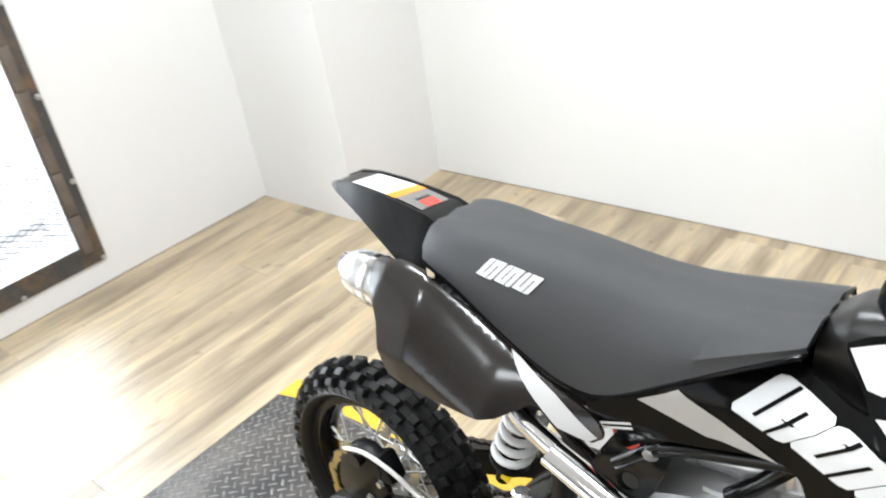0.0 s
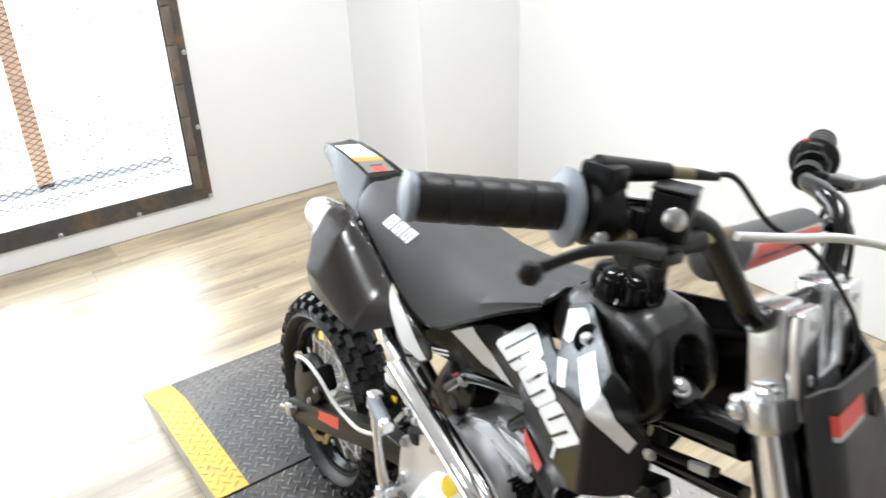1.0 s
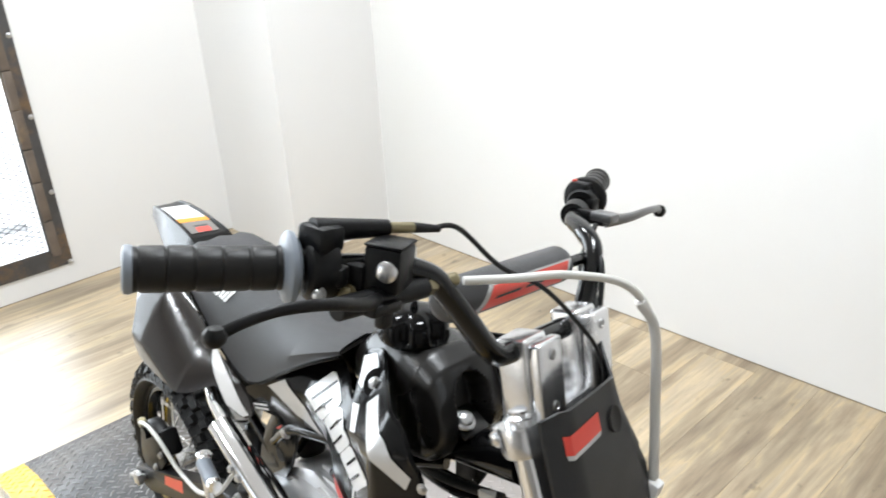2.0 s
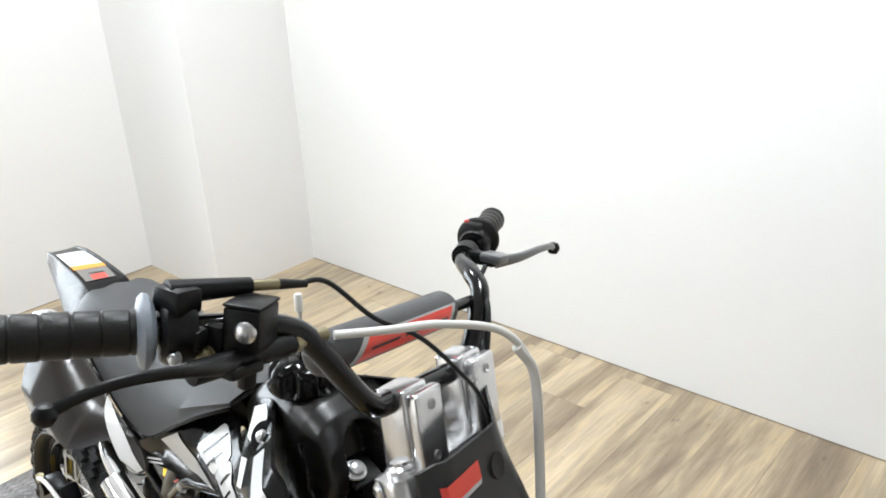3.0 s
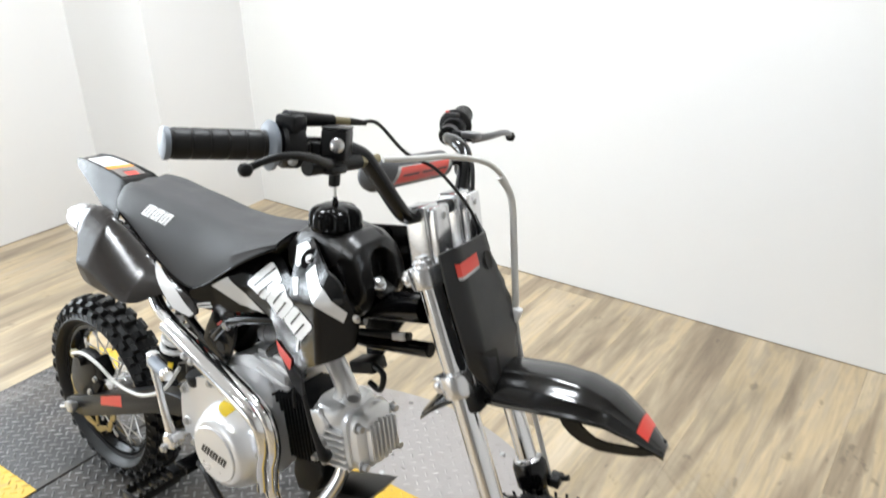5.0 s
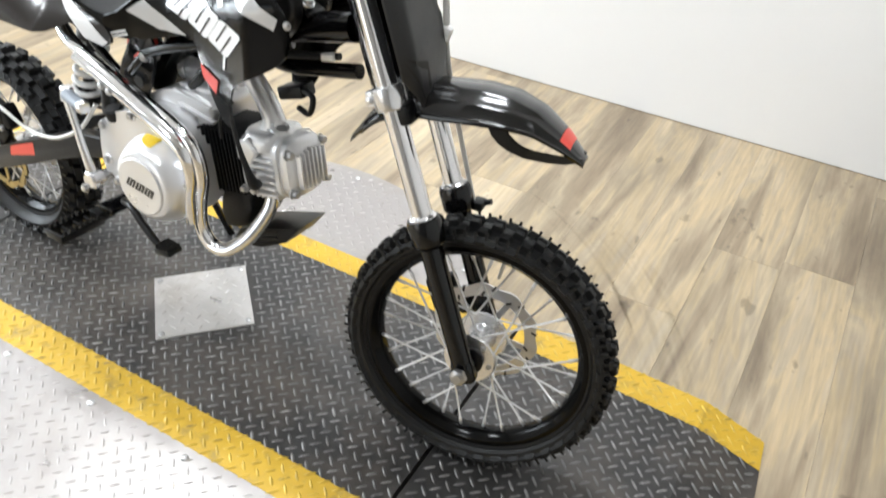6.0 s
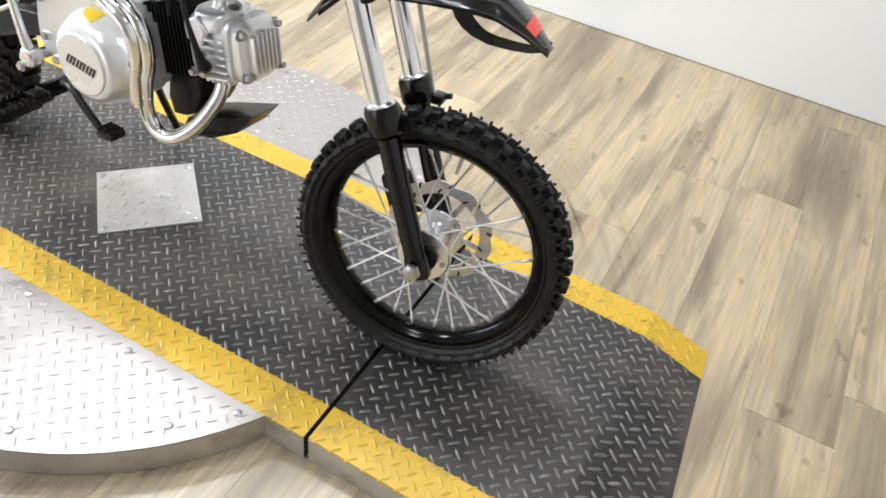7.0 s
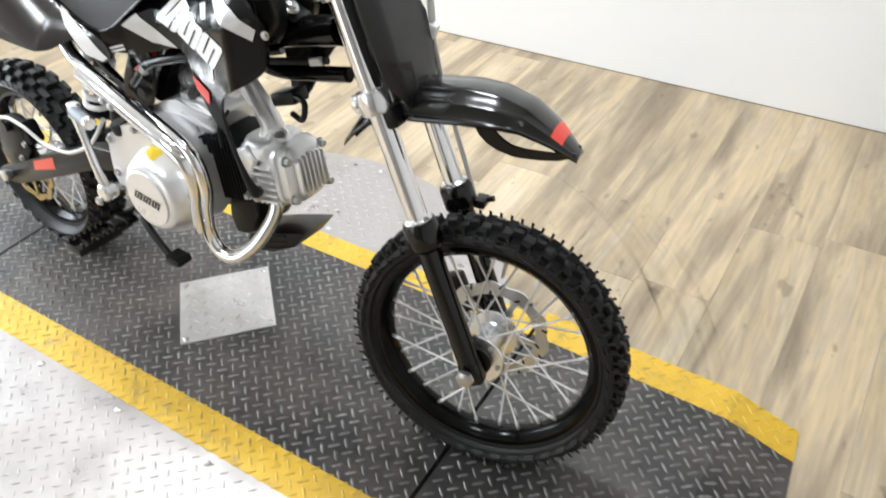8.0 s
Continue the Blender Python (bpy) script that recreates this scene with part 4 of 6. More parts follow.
hpart("crossbar", rod((BX - 0.027, -0.137, BZ + 0.056), (BX - 0.027, 0.137, BZ + 0.056), 0.0065, seg=12), FRAME_BLACK, "", bar)
pad = hpart("crossbar_pad", moved(lathe([(0.012, 0), (0.0185, 0.004), (0.0205, 0.009), (0.0205, 0.209), (0.0185, 0.214), (0.012, 0.218)], (0, -0.132, 0), (0, 1, 0), 28), Matrix.Translation((BX - 0.036, 0, BZ + 0.054))), PAD_VINYL, "black foam pad with a red and silver decal")


def pad_surface(u, v, lift=0.0008):
    """u: along the pad, v: degrees round it, 0 at the front, 90 at the top."""
    a = radians(v - 12)
    return (BX - 0.036 + (0.0205 + lift) * math.cos(a), u - 0.024, BZ + 0.054 + (0.0205 + lift) * math.sin(a))


DEG = 0.001
hpart("pad_decal_border", panel([(-0.085, -22 * DEG), (0.085, -22 * DEG), (0.100, 48 * DEG), (-0.060, 48 * DEG)], lambda u, v: pad_surface(u, v / DEG, 0.0006), 0, 0.008), SILVER_DECAL, "silver decal border", pad)
hpart("pad_decal", panel([(-0.074, -17 * DEG), (0.080, -17 * DEG), (0.092, 42 * DEG), (-0.054, 42 * DEG)], lambda u, v: pad_surface(u, v / DEG, 0.0011), 0, 0.008), RED_DECAL, "red decal", pad)
for a, b in ((-0.055, -0.010), (0.0, 0.035), (0.045, 0.078)):
    hpart("pad_decal_slot", panel([(a, 8 * DEG), (b, 8 * DEG), (b + 0.004, 15 * DEG), (a + 0.004, 15 * DEG)], lambda u, v: pad_surface(u, v / DEG, 0.0015), 0, 0.008), BLACK_DECAL, "", pad)


def along(path, f):
    """Point and direction at a fraction of the straight outer end of the bar."""
    a, b = Vector(path[-2]), Vector(path[-1])
    return a.lerp(b, f), (b - a).normalized()


for path, side in ((RIGHT, -1), (LEFT, 1)):
    p, d = along(path, 0.34 if side < 0 else 0.48)
    q, _ = along(path, 1.0)
    L = (q - p).length
    prof = [(0.0115, 0), (0.0175, 0.001), (0.0175, 0.006)]
    for k in range(5):
        z0 = 0.008 + (L - 0.010) * k / 5
        z1 = 0.008 + (L - 0.010) * (k + 1) / 5
        prof += [(0.0163, z0), (0.0172, z0 + 0.0008), (0.0175, z0 + 0.002), (0.0175, z1 - 0.0025), (0.0172, z1 - 0.0013), (0.0163, z1 - 0.0005)]
    prof += [(0.0172, L), (0.0172, L + 0.003)]
    grip = hpart("grip", join(lathe(prof, p, d, 24)), GRIP_RUBBER, "black ribbed rubber grip")
    hpart("grip_end", lathe([(0.0176, -0.002), (0.0184, 0.0005), (0.0178, 0.004), (0.014, 0.0055), (0, 0.0058)], q + d * 0.003, d, 28), BLUEGREY if side < 0 else GRIP_RUBBER, "pale grey-blue rubber end" if side < 0 else "", grip)
    hpart("grip_flange", lathe([(0.012, -0.010), (0.022, -0.008), (0.0285, -0.004), (0.0295, 0.000), (0.0265, 0.003), (0.0175, 0.005)], p - d * 0.001, d, 32), BLUEGREY if side < 0 else GRIP_RUBBER, "grey-blue rubber flange" if side < 0 else "", grip)

# throttle housing, brake master cylinder and lever on the right
p, d = along(RIGHT, 0.19)
u = Vector((1, 0, 0)) - d * d.x
u.normalize()
thr = hpart("throttle_housing", join(lathe([(0.0115, -0.014), (0.024, -0.014), (0.0265, -0.010), (0.0265, 0.008), (0.023, 0.012), (0.0115, 0.012)], p, d, 24),
                                     box(0.030, 0.026, 0.022, tuple(p + Vector((0.004, -0.002, 0.026))), bevel=0.005),
                                     rod(p + Vector((0.002, -0.01, 0.032)), p + Vector((0.022, 0.055, 0.030)), 0.010, 0.007, 14)), CAST_BLACK, "black throttle housing with cable guide")
hpart("cable_ferrule", rod(p + Vector((0.022, 0.055, 0.030)), p + Vector((0.030, 0.078, 0.029)), 0.0048, seg=12), BRASS, "brass cable ferrule", thr)
hpart("cable_boot", rod(p + Vector((0.030, 0.078, 0.029)), p + Vector((0.040, 0.102, 0.027)), 0.0048, 0.0032, 12), RUBBER, "", thr)
m0 = Vector(RIGHT[5]) + Vector((0.014, 0.004, -0.004))
ang = math.degrees(math.atan2(d.x, -d.y))
mc = hpart("brake_master_cylinder", join(rod(m0 + Vector((0.012, -0.052, -0.014)), m0 + Vector((0.018, 0.046, -0.014)), 0.0095, seg=16, bevel=0.001)), CAST_BLACK, "black brake master cylinder with clamp")
hpart("reservoir", box(0.031, 0.037, 0.036, tuple(m0 + Vector((0.010, 0.008, 0.009))), bevel=0.003, rot=(0, 0, 20)), CAST_BLACK, "square black fluid reservoir", mc)
hpart("mirror_boss", box(0.020, 0.018, 0.018, tuple(m0 + Vector((-0.012, -0.030, 0.002))), bevel=0.005, rot=(0, 0, 20)), CAST_BLACK, "", mc)
hpart("bar_clamp", box(0.034, 0.014, 0.030, tuple(m0 + Vector((-0.014, -0.014, -0.004))), bevel=0.004, rot=(0, 0, 15)), CAST_BLACK, "", mc)
hpart("reservoir_cover", box(0.032, 0.038, 0.003, tuple(m0 + Vector((0.010, 0.008, 0.0285))), bevel=0.002, rot=(0, 0, 20)), CAST_BLACK, "", mc)
hpart("sight_glass", lathe([(0.0088, 0), (0.0088, 0.002), (0.0062, 0.0035), (0, 0.0035)], m0 + Vector((0.0218, -0.0086, 0.010)), (0.34, -0.94, 0.0), 20), POLISHED, "round bright sight screw", mc)
hpart("clamp_bolt", bolt(m0 + Vector((-0.004, -0.024, -0.012)), (0.3, -0.9, 0.2), 0.0062, 0.006), BRASS, "passivated clamp bolt", mc)
hpart("clamp_bolt", bolt(m0 + Vector((-0.012, -0.046, -0.010)), (0.3, -0.9, 0.2), 0.0045, 0.005), SCREW, "", mc)
hpart("banjo_fitting", join(rod(m0 + Vector((0.018, 0.046, -0.014)), m0 + Vector((0.024, 0.082, -0.012)), 0.0062, seg=12), lathe([(0.008, 0), (0.008, 0.006)], m0 + Vector((0.0185, 0.048, -0.014)), (0.1, 0.99, 0), 6)), BRASS, "brass hose fitting", mc)
LP = [m0 + Vector((0.020, -0.016, -0.013)), m0 + Vector((0.032, -0.044, -0.006)), m0 + Vector((0.037, -0.088, 0.005)), m0 + Vector((0.033, -0.125, 0.008)), m0 + Vector((0.026, -0.150, 0.003)), m0 + Vector((0.020, -0.167, -0.004))]
lev = hpart("brake_lever", join(tube(LP, 0.006, 10, 6, radii=[0.0072, 0.0056, 0.0046, 0.0042, 0.0040, 0.0044], flat=0.75), box(0.028, 0.034, 0.010, tuple(m0 + Vector((0.016, -0.012, -0.018))), bevel=0.003), box(0.010, 0.014, 0.022, tuple(m0 + Vector((0.014, 0.002, -0.030))), bevel=0.003)), CAST_BLACK, "black front brake lever with ball end")
hpart("lever_ball", join(lathe([(0, -0.0075), (0.005, -0.006), (0.0076, -0.002), (0.0076, 0.002), (0.005, 0.006), (0, 0.0075)], LP[-1], (0, 0, 1), 16)), CAST_BLACK, "", lev)
hpart("lever_pivot", bolt(m0 + Vector((0.016, -0.020, -0.014)), (0, 0, 1), 0.005, 0.005), SCREW, "", lev)

# switch block and clutch lever on the left
p, d = along(LEFT, 0.40)
sw = hpart("switch_block", join(lathe([(0.0115, -0.018), (0.018, -0.018), (0.020, -0.014), (0.020, 0.006), (0.017, 0.010), (0.0115, 0.010)], p, d, 22), box(0.026, 0.026, 0.018, tuple(p + Vector((-0.004, -0.004, 0.016))), bevel=0.005), box(0.020, 0.022, 0.024, tuple(p + Vector((0.012, -0.006, -0.004))), bevel=0.004)), CAST_BLACK, "black handlebar switch block")
hpart("kill_button", lathe([(0.0034, 0), (0.0034, 0.002), (0.0025, 0.003), (0, 0.003)], p + Vector((-0.012, -0.010, 0.0245)), (-0.3, 0, 1), 14), RED_DECAL, "red stop button", sw)
m1 = Vector((0.892, 0.216, 0.980))
CL = [m1 + Vector((0.010, 0.008, -0.006)), m1 + Vector((0.024, 0.045, -0.002)), m1 + Vector((0.028, 0.095, 0.002)), m1 + Vector((0.022, 0.145, -0.002)), m1 + Vector((0.013, 0.178, -0.011))]
lev2 = hpart("clutch_lever", join(tube(CL, 0.006, 10, 6, radii=[0.0085, 0.0066, 0.0054, 0.0046, 0.0048], flat=0.7), box(0.030, 0.026, 0.012, tuple(m1 + Vector((0.008, 0.006, 0))), bevel=0.003)), LEVER_GREY, "grey cast clutch lever with black ball end")
hpart("lever_ball", lathe([(0, -0.009), (0.006, -0.0075), (0.0092, -0.002), (0.0092, 0.002), (0.006, 0.0075), (0, 0.009)], CL[-1], (0, 0, 1), 16), CAST_BLACK, "", lev2)
hpart("lever_perch", join(lathe([(0.0115, -0.010), (0.0165, -0.010), (0.0165, 0.010), (0.0115, 0.010)], Vector(LEFT[5]) + d * 0.004, d, 18), box(0.046, 0.016, 0.016, tuple(Vector(LEFT[5]) + Vector((0.022, 0.0, 0.002))), bevel=0.003)), CAST_BLACK, "", lev2)

# hoses and cables in front
HOSE = [(0.936, -0.130, 0.981), (0.966, -0.088, 0.981), (0.995, -0.048, 0.982), (1.030, 0.008, 0.966), (1.050, 0.042, 0.915), (1.060, 0.050, 0.830), (1.072, 0.046, 0.745), (1.090, 0.062, 0.650), (1.120, 0.082, 0.540), (1.146, 0.088, 0.462)]
hose = spart("brake_hose", tube(HOSE, 0.0040, 12, 8), WHITE_HOSE, "milky white brake hose looping down to the front wheel")
spart("hose_sleeve", tube([(1.038, 0.020, 0.950), (1.050, 0.042, 0.915), (1.060, 0.050, 0.830), (1.071, 0.047, 0.757)], 0.0052, 12, 8), WHITE_HOSE, "", hose)
spart("hose_clip", box(0.016, 0.018, 0.022, (1.072, 0.046, 0.744), bevel=0.004, rot=(0, 15, 0)), WHITE_DECAL, "white plastic hose clip", hose)
pb, db = along(RIGHT, 0.19)
ROLL_ONLY = Matrix.Translation((0, 0, BZ + 0.06)) @ Matrix.Rotation(radians(-3.5), 4, (1, 0, 0)) @ Matrix.Translation((0, 0, -BZ - 0.06))
spart("throttle_cable", tube([ROLL_ONLY @ (pb + Vector((0.036, 0.094, 0.0276))), ROLL_ONLY @ (pb + Vector((0.046, 0.122, 0.0262))), (0.940, -0.080, 0.984), (0.968, -0.046, 0.962), (0.990, -0.012, 0.925), (1.004, 0.022, 0.882), (1.004, 0.040, 0.830), (0.975, 0.030, 0.720)], 0.0024, 10, 8), RUBBER, "black throttle cable")
c0 = ROLL_ONLY @ (m1 + Vector((0.006, -0.012, -0.008)))
spart("clutch_cable", tube([c0, c0 + Vector((0.010, -0.050, -0.040)), (0.955, 0.105, 0.905), (0.972, 0.062, 0.850), (0.955, 0.030, 0.760)], 0.0031, 10, 8), RUBBER, "black clutch cable")
spart("switch_wire", tube([ROLL_ONLY @ (Vector(LEFT[4]) + Vector((0.010, 0.004, -0.012))), (0.948, 0.125, 0.940), (0.962, 0.105, 0.890), (0.975, 0.075, 0.840), (0.955, 0.030, 0.750)], 0.0032, 10, 8), RUBBER, "black wiring loom")
spart("switch_wire", tube([ROLL_ONLY @ (Vector(LEFT[4]) + Vector((0.003, 0.006, -0.014))), (0.938, 0.138, 0.935), (0.948, 0.118, 0.885), (0.962, 0.082, 0.840), (0.950, 0.030, 0.750)], 0.0025, 10, 8), RUBBER, "black wiring loom")
spart("cable_tie", lathe([(0.009, -0.002), (0.011, 0), (0.009, 0.002)], (0.962, 0.095, 0.878), (0.1, -0.3, 0.9), 12), RUBBER)
spart("caliper", join(box(0.055, 0.030, 0.075, tuple(leg_point(0.07, 0.066, -0.065)), bevel=0.008, rot=(0, -25, 0)), box(0.03, 0.02, 0.05, tuple(leg_point(0.05, 0.076, -0.035)), bevel=0.005, rot=(0, -25, 0))), CAST_BLACK, "black front brake caliper")
spart("hose_guide", join(box(0.020, 0.030, 0.016, tuple(leg_point(0.225, 0.084, 0.030)), bevel=0.003), rod(leg_point(0.225, 0.087, 0.034), leg_point(0.225, 0.087, 0.052), 0.005, seg=10)), CAST_BLACK, "black hose guide")

# ---- number plate
PLATE_Z = [0.632, 0.68, 0.74, 0.80, 0.855, 0.880]
PLATE_X = [1.074, 1.072, 1.060, 1.040, 1.020, 1.012]
PLATE_W = [0.030, 0.066, 0.092, 0.102, 0.102, 0.098]


def plate_at(u, v, lift=0.0):
    """u: -1..1 across, v: height."""
    x, w = float(np.interp(v, PLATE_Z, PLATE_X)), float(np.interp(v, PLATE_Z, PLATE_W))
    a = abs(u)
    start = float(np.interp(v, [0.70, 0.76, 0.84, 0.87], [0.88, 0.72, 0.30, 0.24])) if u > 0 else 0.80
    back = 0.003 * a ** 2 + (0.050 if u > 0 else 0.016) * max(0.0, a - start) / (1 - start)
    return (x + 0.016 - back + lift, u * w * (0.88 if u < 0 else 1.0) - 0.020, v - 0.02 * u * w)


U = 0.1
plate_ = spart("number_plate", panel([(-U, 0.700), (-0.6 * U, 0.636), (0.6 * U, 0.636), (U, 0.690), (U, 0.840), (0.94 * U, 0.880), (0.80 * U, 0.884), (0.5 * U, 0.874), (-0.85 * U, 0.870), (-U, 0.862)], lambda u, v: plate_at(u / U, v), 0.0035, 0.0125, (-0.9, 0, -0.1)), PLATE_BLACK, "satin black front number plate")
spart("plate_hole", lathe([(0.011, 0), (0.013, 0.001), (0.013, -0.002), (0.009, -0.004), (0, -0.004)], Vector(plate_at(0.10, 0.838)) + Vector((0.001, 0, 0)), (0.92, 0.1, 0.36), 20), GAP, "", plate_)
spart("plate_decal", panel([(-0.86 * U, 0.833), (-0.22 * U, 0.838), (-0.22 * U, 0.855), (-0.86 * U, 0.850)], lambda u, v: plate_at(u / U, v, 0.0010), 0, 0.01), RED_DECAL, "red slanted decal", plate_)
spart("plate_decal_edge", panel([(-0.85 * U, 0.829), (-0.24 * U, 0.834), (-0.22 * U, 0.838), (-0.86 * U, 0.833)], lambda u, v: plate_at(u / U, v, 0.0010), 0, 0.01), SILVER_DECAL, "", plate_)
# flat dark pieces laid on the plate where its foot folds
for o in ([(-0.95, 0.733), (-0.28, 0.724), (-0.34, 0.712), (-0.60, 0.718)], [(-0.28, 0.724), (-0.20, 0.690), (-0.275, 0.676), (-0.36, 0.690), (-0.34, 0.712)],
          [(-0.95, 0.729), (-0.90, 0.722), (-0.52, 0.655), (-0.60, 0.652)]):
    spart("plate_fold_dark", panel([(u * U, v) for u, v in o], lambda u, v: plate_at(u / U, v, 0.0010), 0, 0.01), GAP, "", plate_)

# ---- front mudguard
FX = [0.960, 0.985, 1.015, 1.055, 1.100, 1.160, 1.205, 1.245, 1.285, 1.322]
FZ = [0.578, 0.615, 0.650, 0.682, 0.690, 0.697, 0.695, 0.683, 0.656, 0.624]
FW = [0.020, 0.036, 0.046, 0.054, 0.060, 0.064, 0.062, 0.054, 0.040, 0.018]
FD = [0.010, 0.019, 0.028, 0.037, 0.040, 0.038, 0.033, 0.023, 0.012, 0.004]


def guard_ring(x, z, w, dp):
    """Half section of the mudguard, over and under."""
    half = [(0.40, 0.0), (0.50, 0.10), (0.56, 0.22), (0.74, 0.30), (0.84, 0.40), (0.93, 0.80), (0.96, 0.88), (1.04, 0.92), (1.05, 1.0)]
    over = [(x, -w * a, z - dp * b) for a, b in reversed(half)] + [(x, w * a, z - dp * b) for a, b in half]
    under = [(px, py * 0.93, pz - 0.0045) for px, py, pz in reversed(over)]
    return over + under


xs = np.linspace(0, len(FX) - 1, 40)
rings = []
for k in xs:
    i = np.arange(len(FX))
    rings.append(guard_ring(*[float(np.interp(k, i, a)) for a in (FX, FZ, FW, FD)]))
guard = spart("front_mudguard", loft(rings), GUARD_GLOSS, "glossy black high front mudguard")
spart("mudguard_tip_decal", panel([(1.284, -0.032), (1.300, -0.026), (1.300, 0.026), (1.284, 0.032)], lambda u, v: (u, v, float(np.interp(u, FX, FZ)) + 0.0012 - 0.25 * max(0, abs(v) - 0.012)), 0, 0.008), RED_DECAL, "small red decal", guard)
for s in (-1, 1):
    spart("mudguard_fin", panel(rounded([(1.180, 0.666), (1.206, 0.662), (1.222, 0.646), (1.240, 0.636), (1.292, 0.628), (1.320, 0.630), (1.318, 0.622), (1.290, 0.616), (1.226, 0.624), (1.196, 0.640)], 1), lambda u, v, s=s: (u, s * float(np.interp(u, [1.186, 1.245, 1.318], [0.060, 0.052, 0.016])), v), 0.005, 0.02, (0, -s, 0)), GUARD_GLOSS, "", guard)
spart("mudguard_mount", box(0.06, 0.10, 0.012, (1.045, 0, 0.668), bevel=0.004, rot=(0, -20, 0)), CAST_BLACK)
for s in (-1, 1):
    spart("fork_guard_bracket", box(0.018, 0.05, 0.03, tuple(leg_point(0.43, s * 0.06, 0.02)), bevel=0.004, rot=(0, -24, 0)), CAST_BLACK)


def rear(bm):
    """The rear bodywork sits a little towards the stand side."""
    for v in bm.verts:
        v.co.y += 0.05 * max(0.0, 0.6 - v.co.x)
    return bm


def rpart(name, bm, mat, label="", parent=None, smooth=True):
    return bpart(name, rear(bm), mat, label, parent, smooth)


# ---- seat
SX = [0.206, 0.214, 0.25, 0.29, 0.345, 0.40, 0.455, 0.50, 0.54, 0.58, 0.64, 0.680, 0.691]
S_TOP = [0.786, 0.794, 0.796, 0.796, 0.793, 0.794, 0.790, 0.787, 0.787, 0.789, 0.797, 0.803, 0.803]
S_LOW = [0.746, 0.742, 0.738, 0.722, 0.696, 0.671, 0.656, 0.666, 0.694, 0.722, 0.762, 0.782, 0.787]
S_HALF = [0.070, 0.076, 0.081, 0.085, 0.088, 0.089, 0.089, 0.089, 0.088, 0.087, 0.083, 0.074, 0.066]
S_TW = [0.042, 0.046, 0.048, 0.048, 0.048, 0.048, 0.047, 0.046, 0.045, 0.044, 0.042, 0.034, 0.028]


def eased(k, a):
    """Linear from station to station, with the corners rounded off."""
    return float(np.mean([np.interp(k + d, range(len(a)), a) for d in np.linspace(-1, 1, 9) * min(0.7, k, len(a) - 1 - k)]))


def seat_ring(k):
    x, top, low, half, tw = [eased(k, a) for a in (SX, S_TOP, S_LOW, S_HALF, S_TW)]
    h = top - low
    side = [(half, low), (half - 0.002, low + 0.10 * h), (half * 0.97, low + 0.35 * h), (tw + (half - tw) * 0.55, low + 0.68 * h), (tw + (half - tw) * 0.25, top - 0.14 * h), (tw * 0.86, top - 0.035 * h), (tw * 0.5, top - 0.004)]
    right = [(x, -y, z) for y, z in side]
    left = [(x, y, z) for y, z in reversed(side)]
    return right + [(x, 0, top)] + left + [(x, half * 0.7, low + 0.004), (x, 0, low + 0.012), (x, -half * 0.7, low + 0.004)]


ks = np.linspace(0, len(SX) - 1, 64)
seat = rpart("seat", loft([seat_ring(k) for k in ks]), SEAT_VINYL, "long black vinyl seat with a pale decal")
for s in (-1, 1):
    edge = [(eased(k, SX), s * eased(k, S_HALF), eased(k, S_LOW) - 0.002) for k in np.linspace(0.6, len(SX) - 1, 26)]
    rpart("seat_piping", tube(edge, 0.0026, 8, 3), BLACK_GLOSS, "", seat)


front_edge = seat_ring(len(SX) - 1)[1:14]
rpart("seat_piping", tube(front_edge, 0.0017, 8, 2), BLACK_GLOSS, "", seat)


def seat_side(u, v, lift=0.0012):
    """A point on the right flank of the seat at (x, z)."""
    k = float(np.interp(u, SX, range(len(SX))))
    ring = seat_ring(k)[:8]
    zs, ys = [p[2] for p in ring], [p[1] for p in ring]
    order = np.argsort(zs)
    return (u, float(np.interp(v, np.array(zs)[order], np.array(ys)[order])) - lift, v + lift * 0.7)


def slanted_logo(quad, count=3, gap=0.03, slots=True):
    """Plain slanted blocks in a four-cornered field, and the slots in them: a list of outlines each."""
    a, b, c, d = [Vector(q) for q in quad]

    def at(s, w):
        return tuple((a.lerp(d, s)).lerp(b.lerp(c, s), w))
    blocks, cuts = [], []
    for k in range(count):
        s0, s1 = k / count + gap / 2, (k + 1) / count - gap / 2
        m = (s1 - s0) * 0.12
        blocks.append([at(s0, 0.06), at(s0, 0.92), at(s0 + m, 1), at(s1, 1), at(s1, 0.06), at(s1 - m, 0)])
        if slots:
            w = (s1 - s0)
            cuts.append([at(s0 + w * 0.30, 0.22), at(s0 + w * 0.30, 0.98), at(s0 + w * 0.37, 0.98), at(s0 + w * 0.37, 0.22)])
            cuts.append([at(s0 + w * 0.66, 0.02), at(s0 + w * 0.66, 0.76), at(s0 + w * 0.73, 0.76), at(s0 + w * 0.73, 0.02)])
    return blocks, cuts


blocks, cuts = slanted_logo([(0.305, 0.754), (0.322, 0.775), (0.402, 0.770), (0.385, 0.749)])
for o in blocks:
    rpart("seat_decal", panel(o, lambda u, v: seat_side(u, v), 0, 0.008), WHITE_DECAL, "pale slanted decal block", seat)
for o in cuts:
    rpart("seat_decal_slot", panel(o, lambda u, v: seat_side(u, v, 0.0018), 0, 0.008), SEAT_VINYL, "", seat)

# black base under the seat, flush with the panels
def base_ring(k):
    x, low, half = [float(np.interp(k, range(len(SX)), a)) for a in (SX, S_LOW, S_HALF)]
    w = half - 0.020
    return [(x, -w, low + 0.003), (x, -w - 0.003, low - 0.030), (x, -w + 0.012, low - 0.046), (x, w - 0.012, low - 0.046), (x, w + 0.003, low - 0.030), (x, w, low + 0.003)]


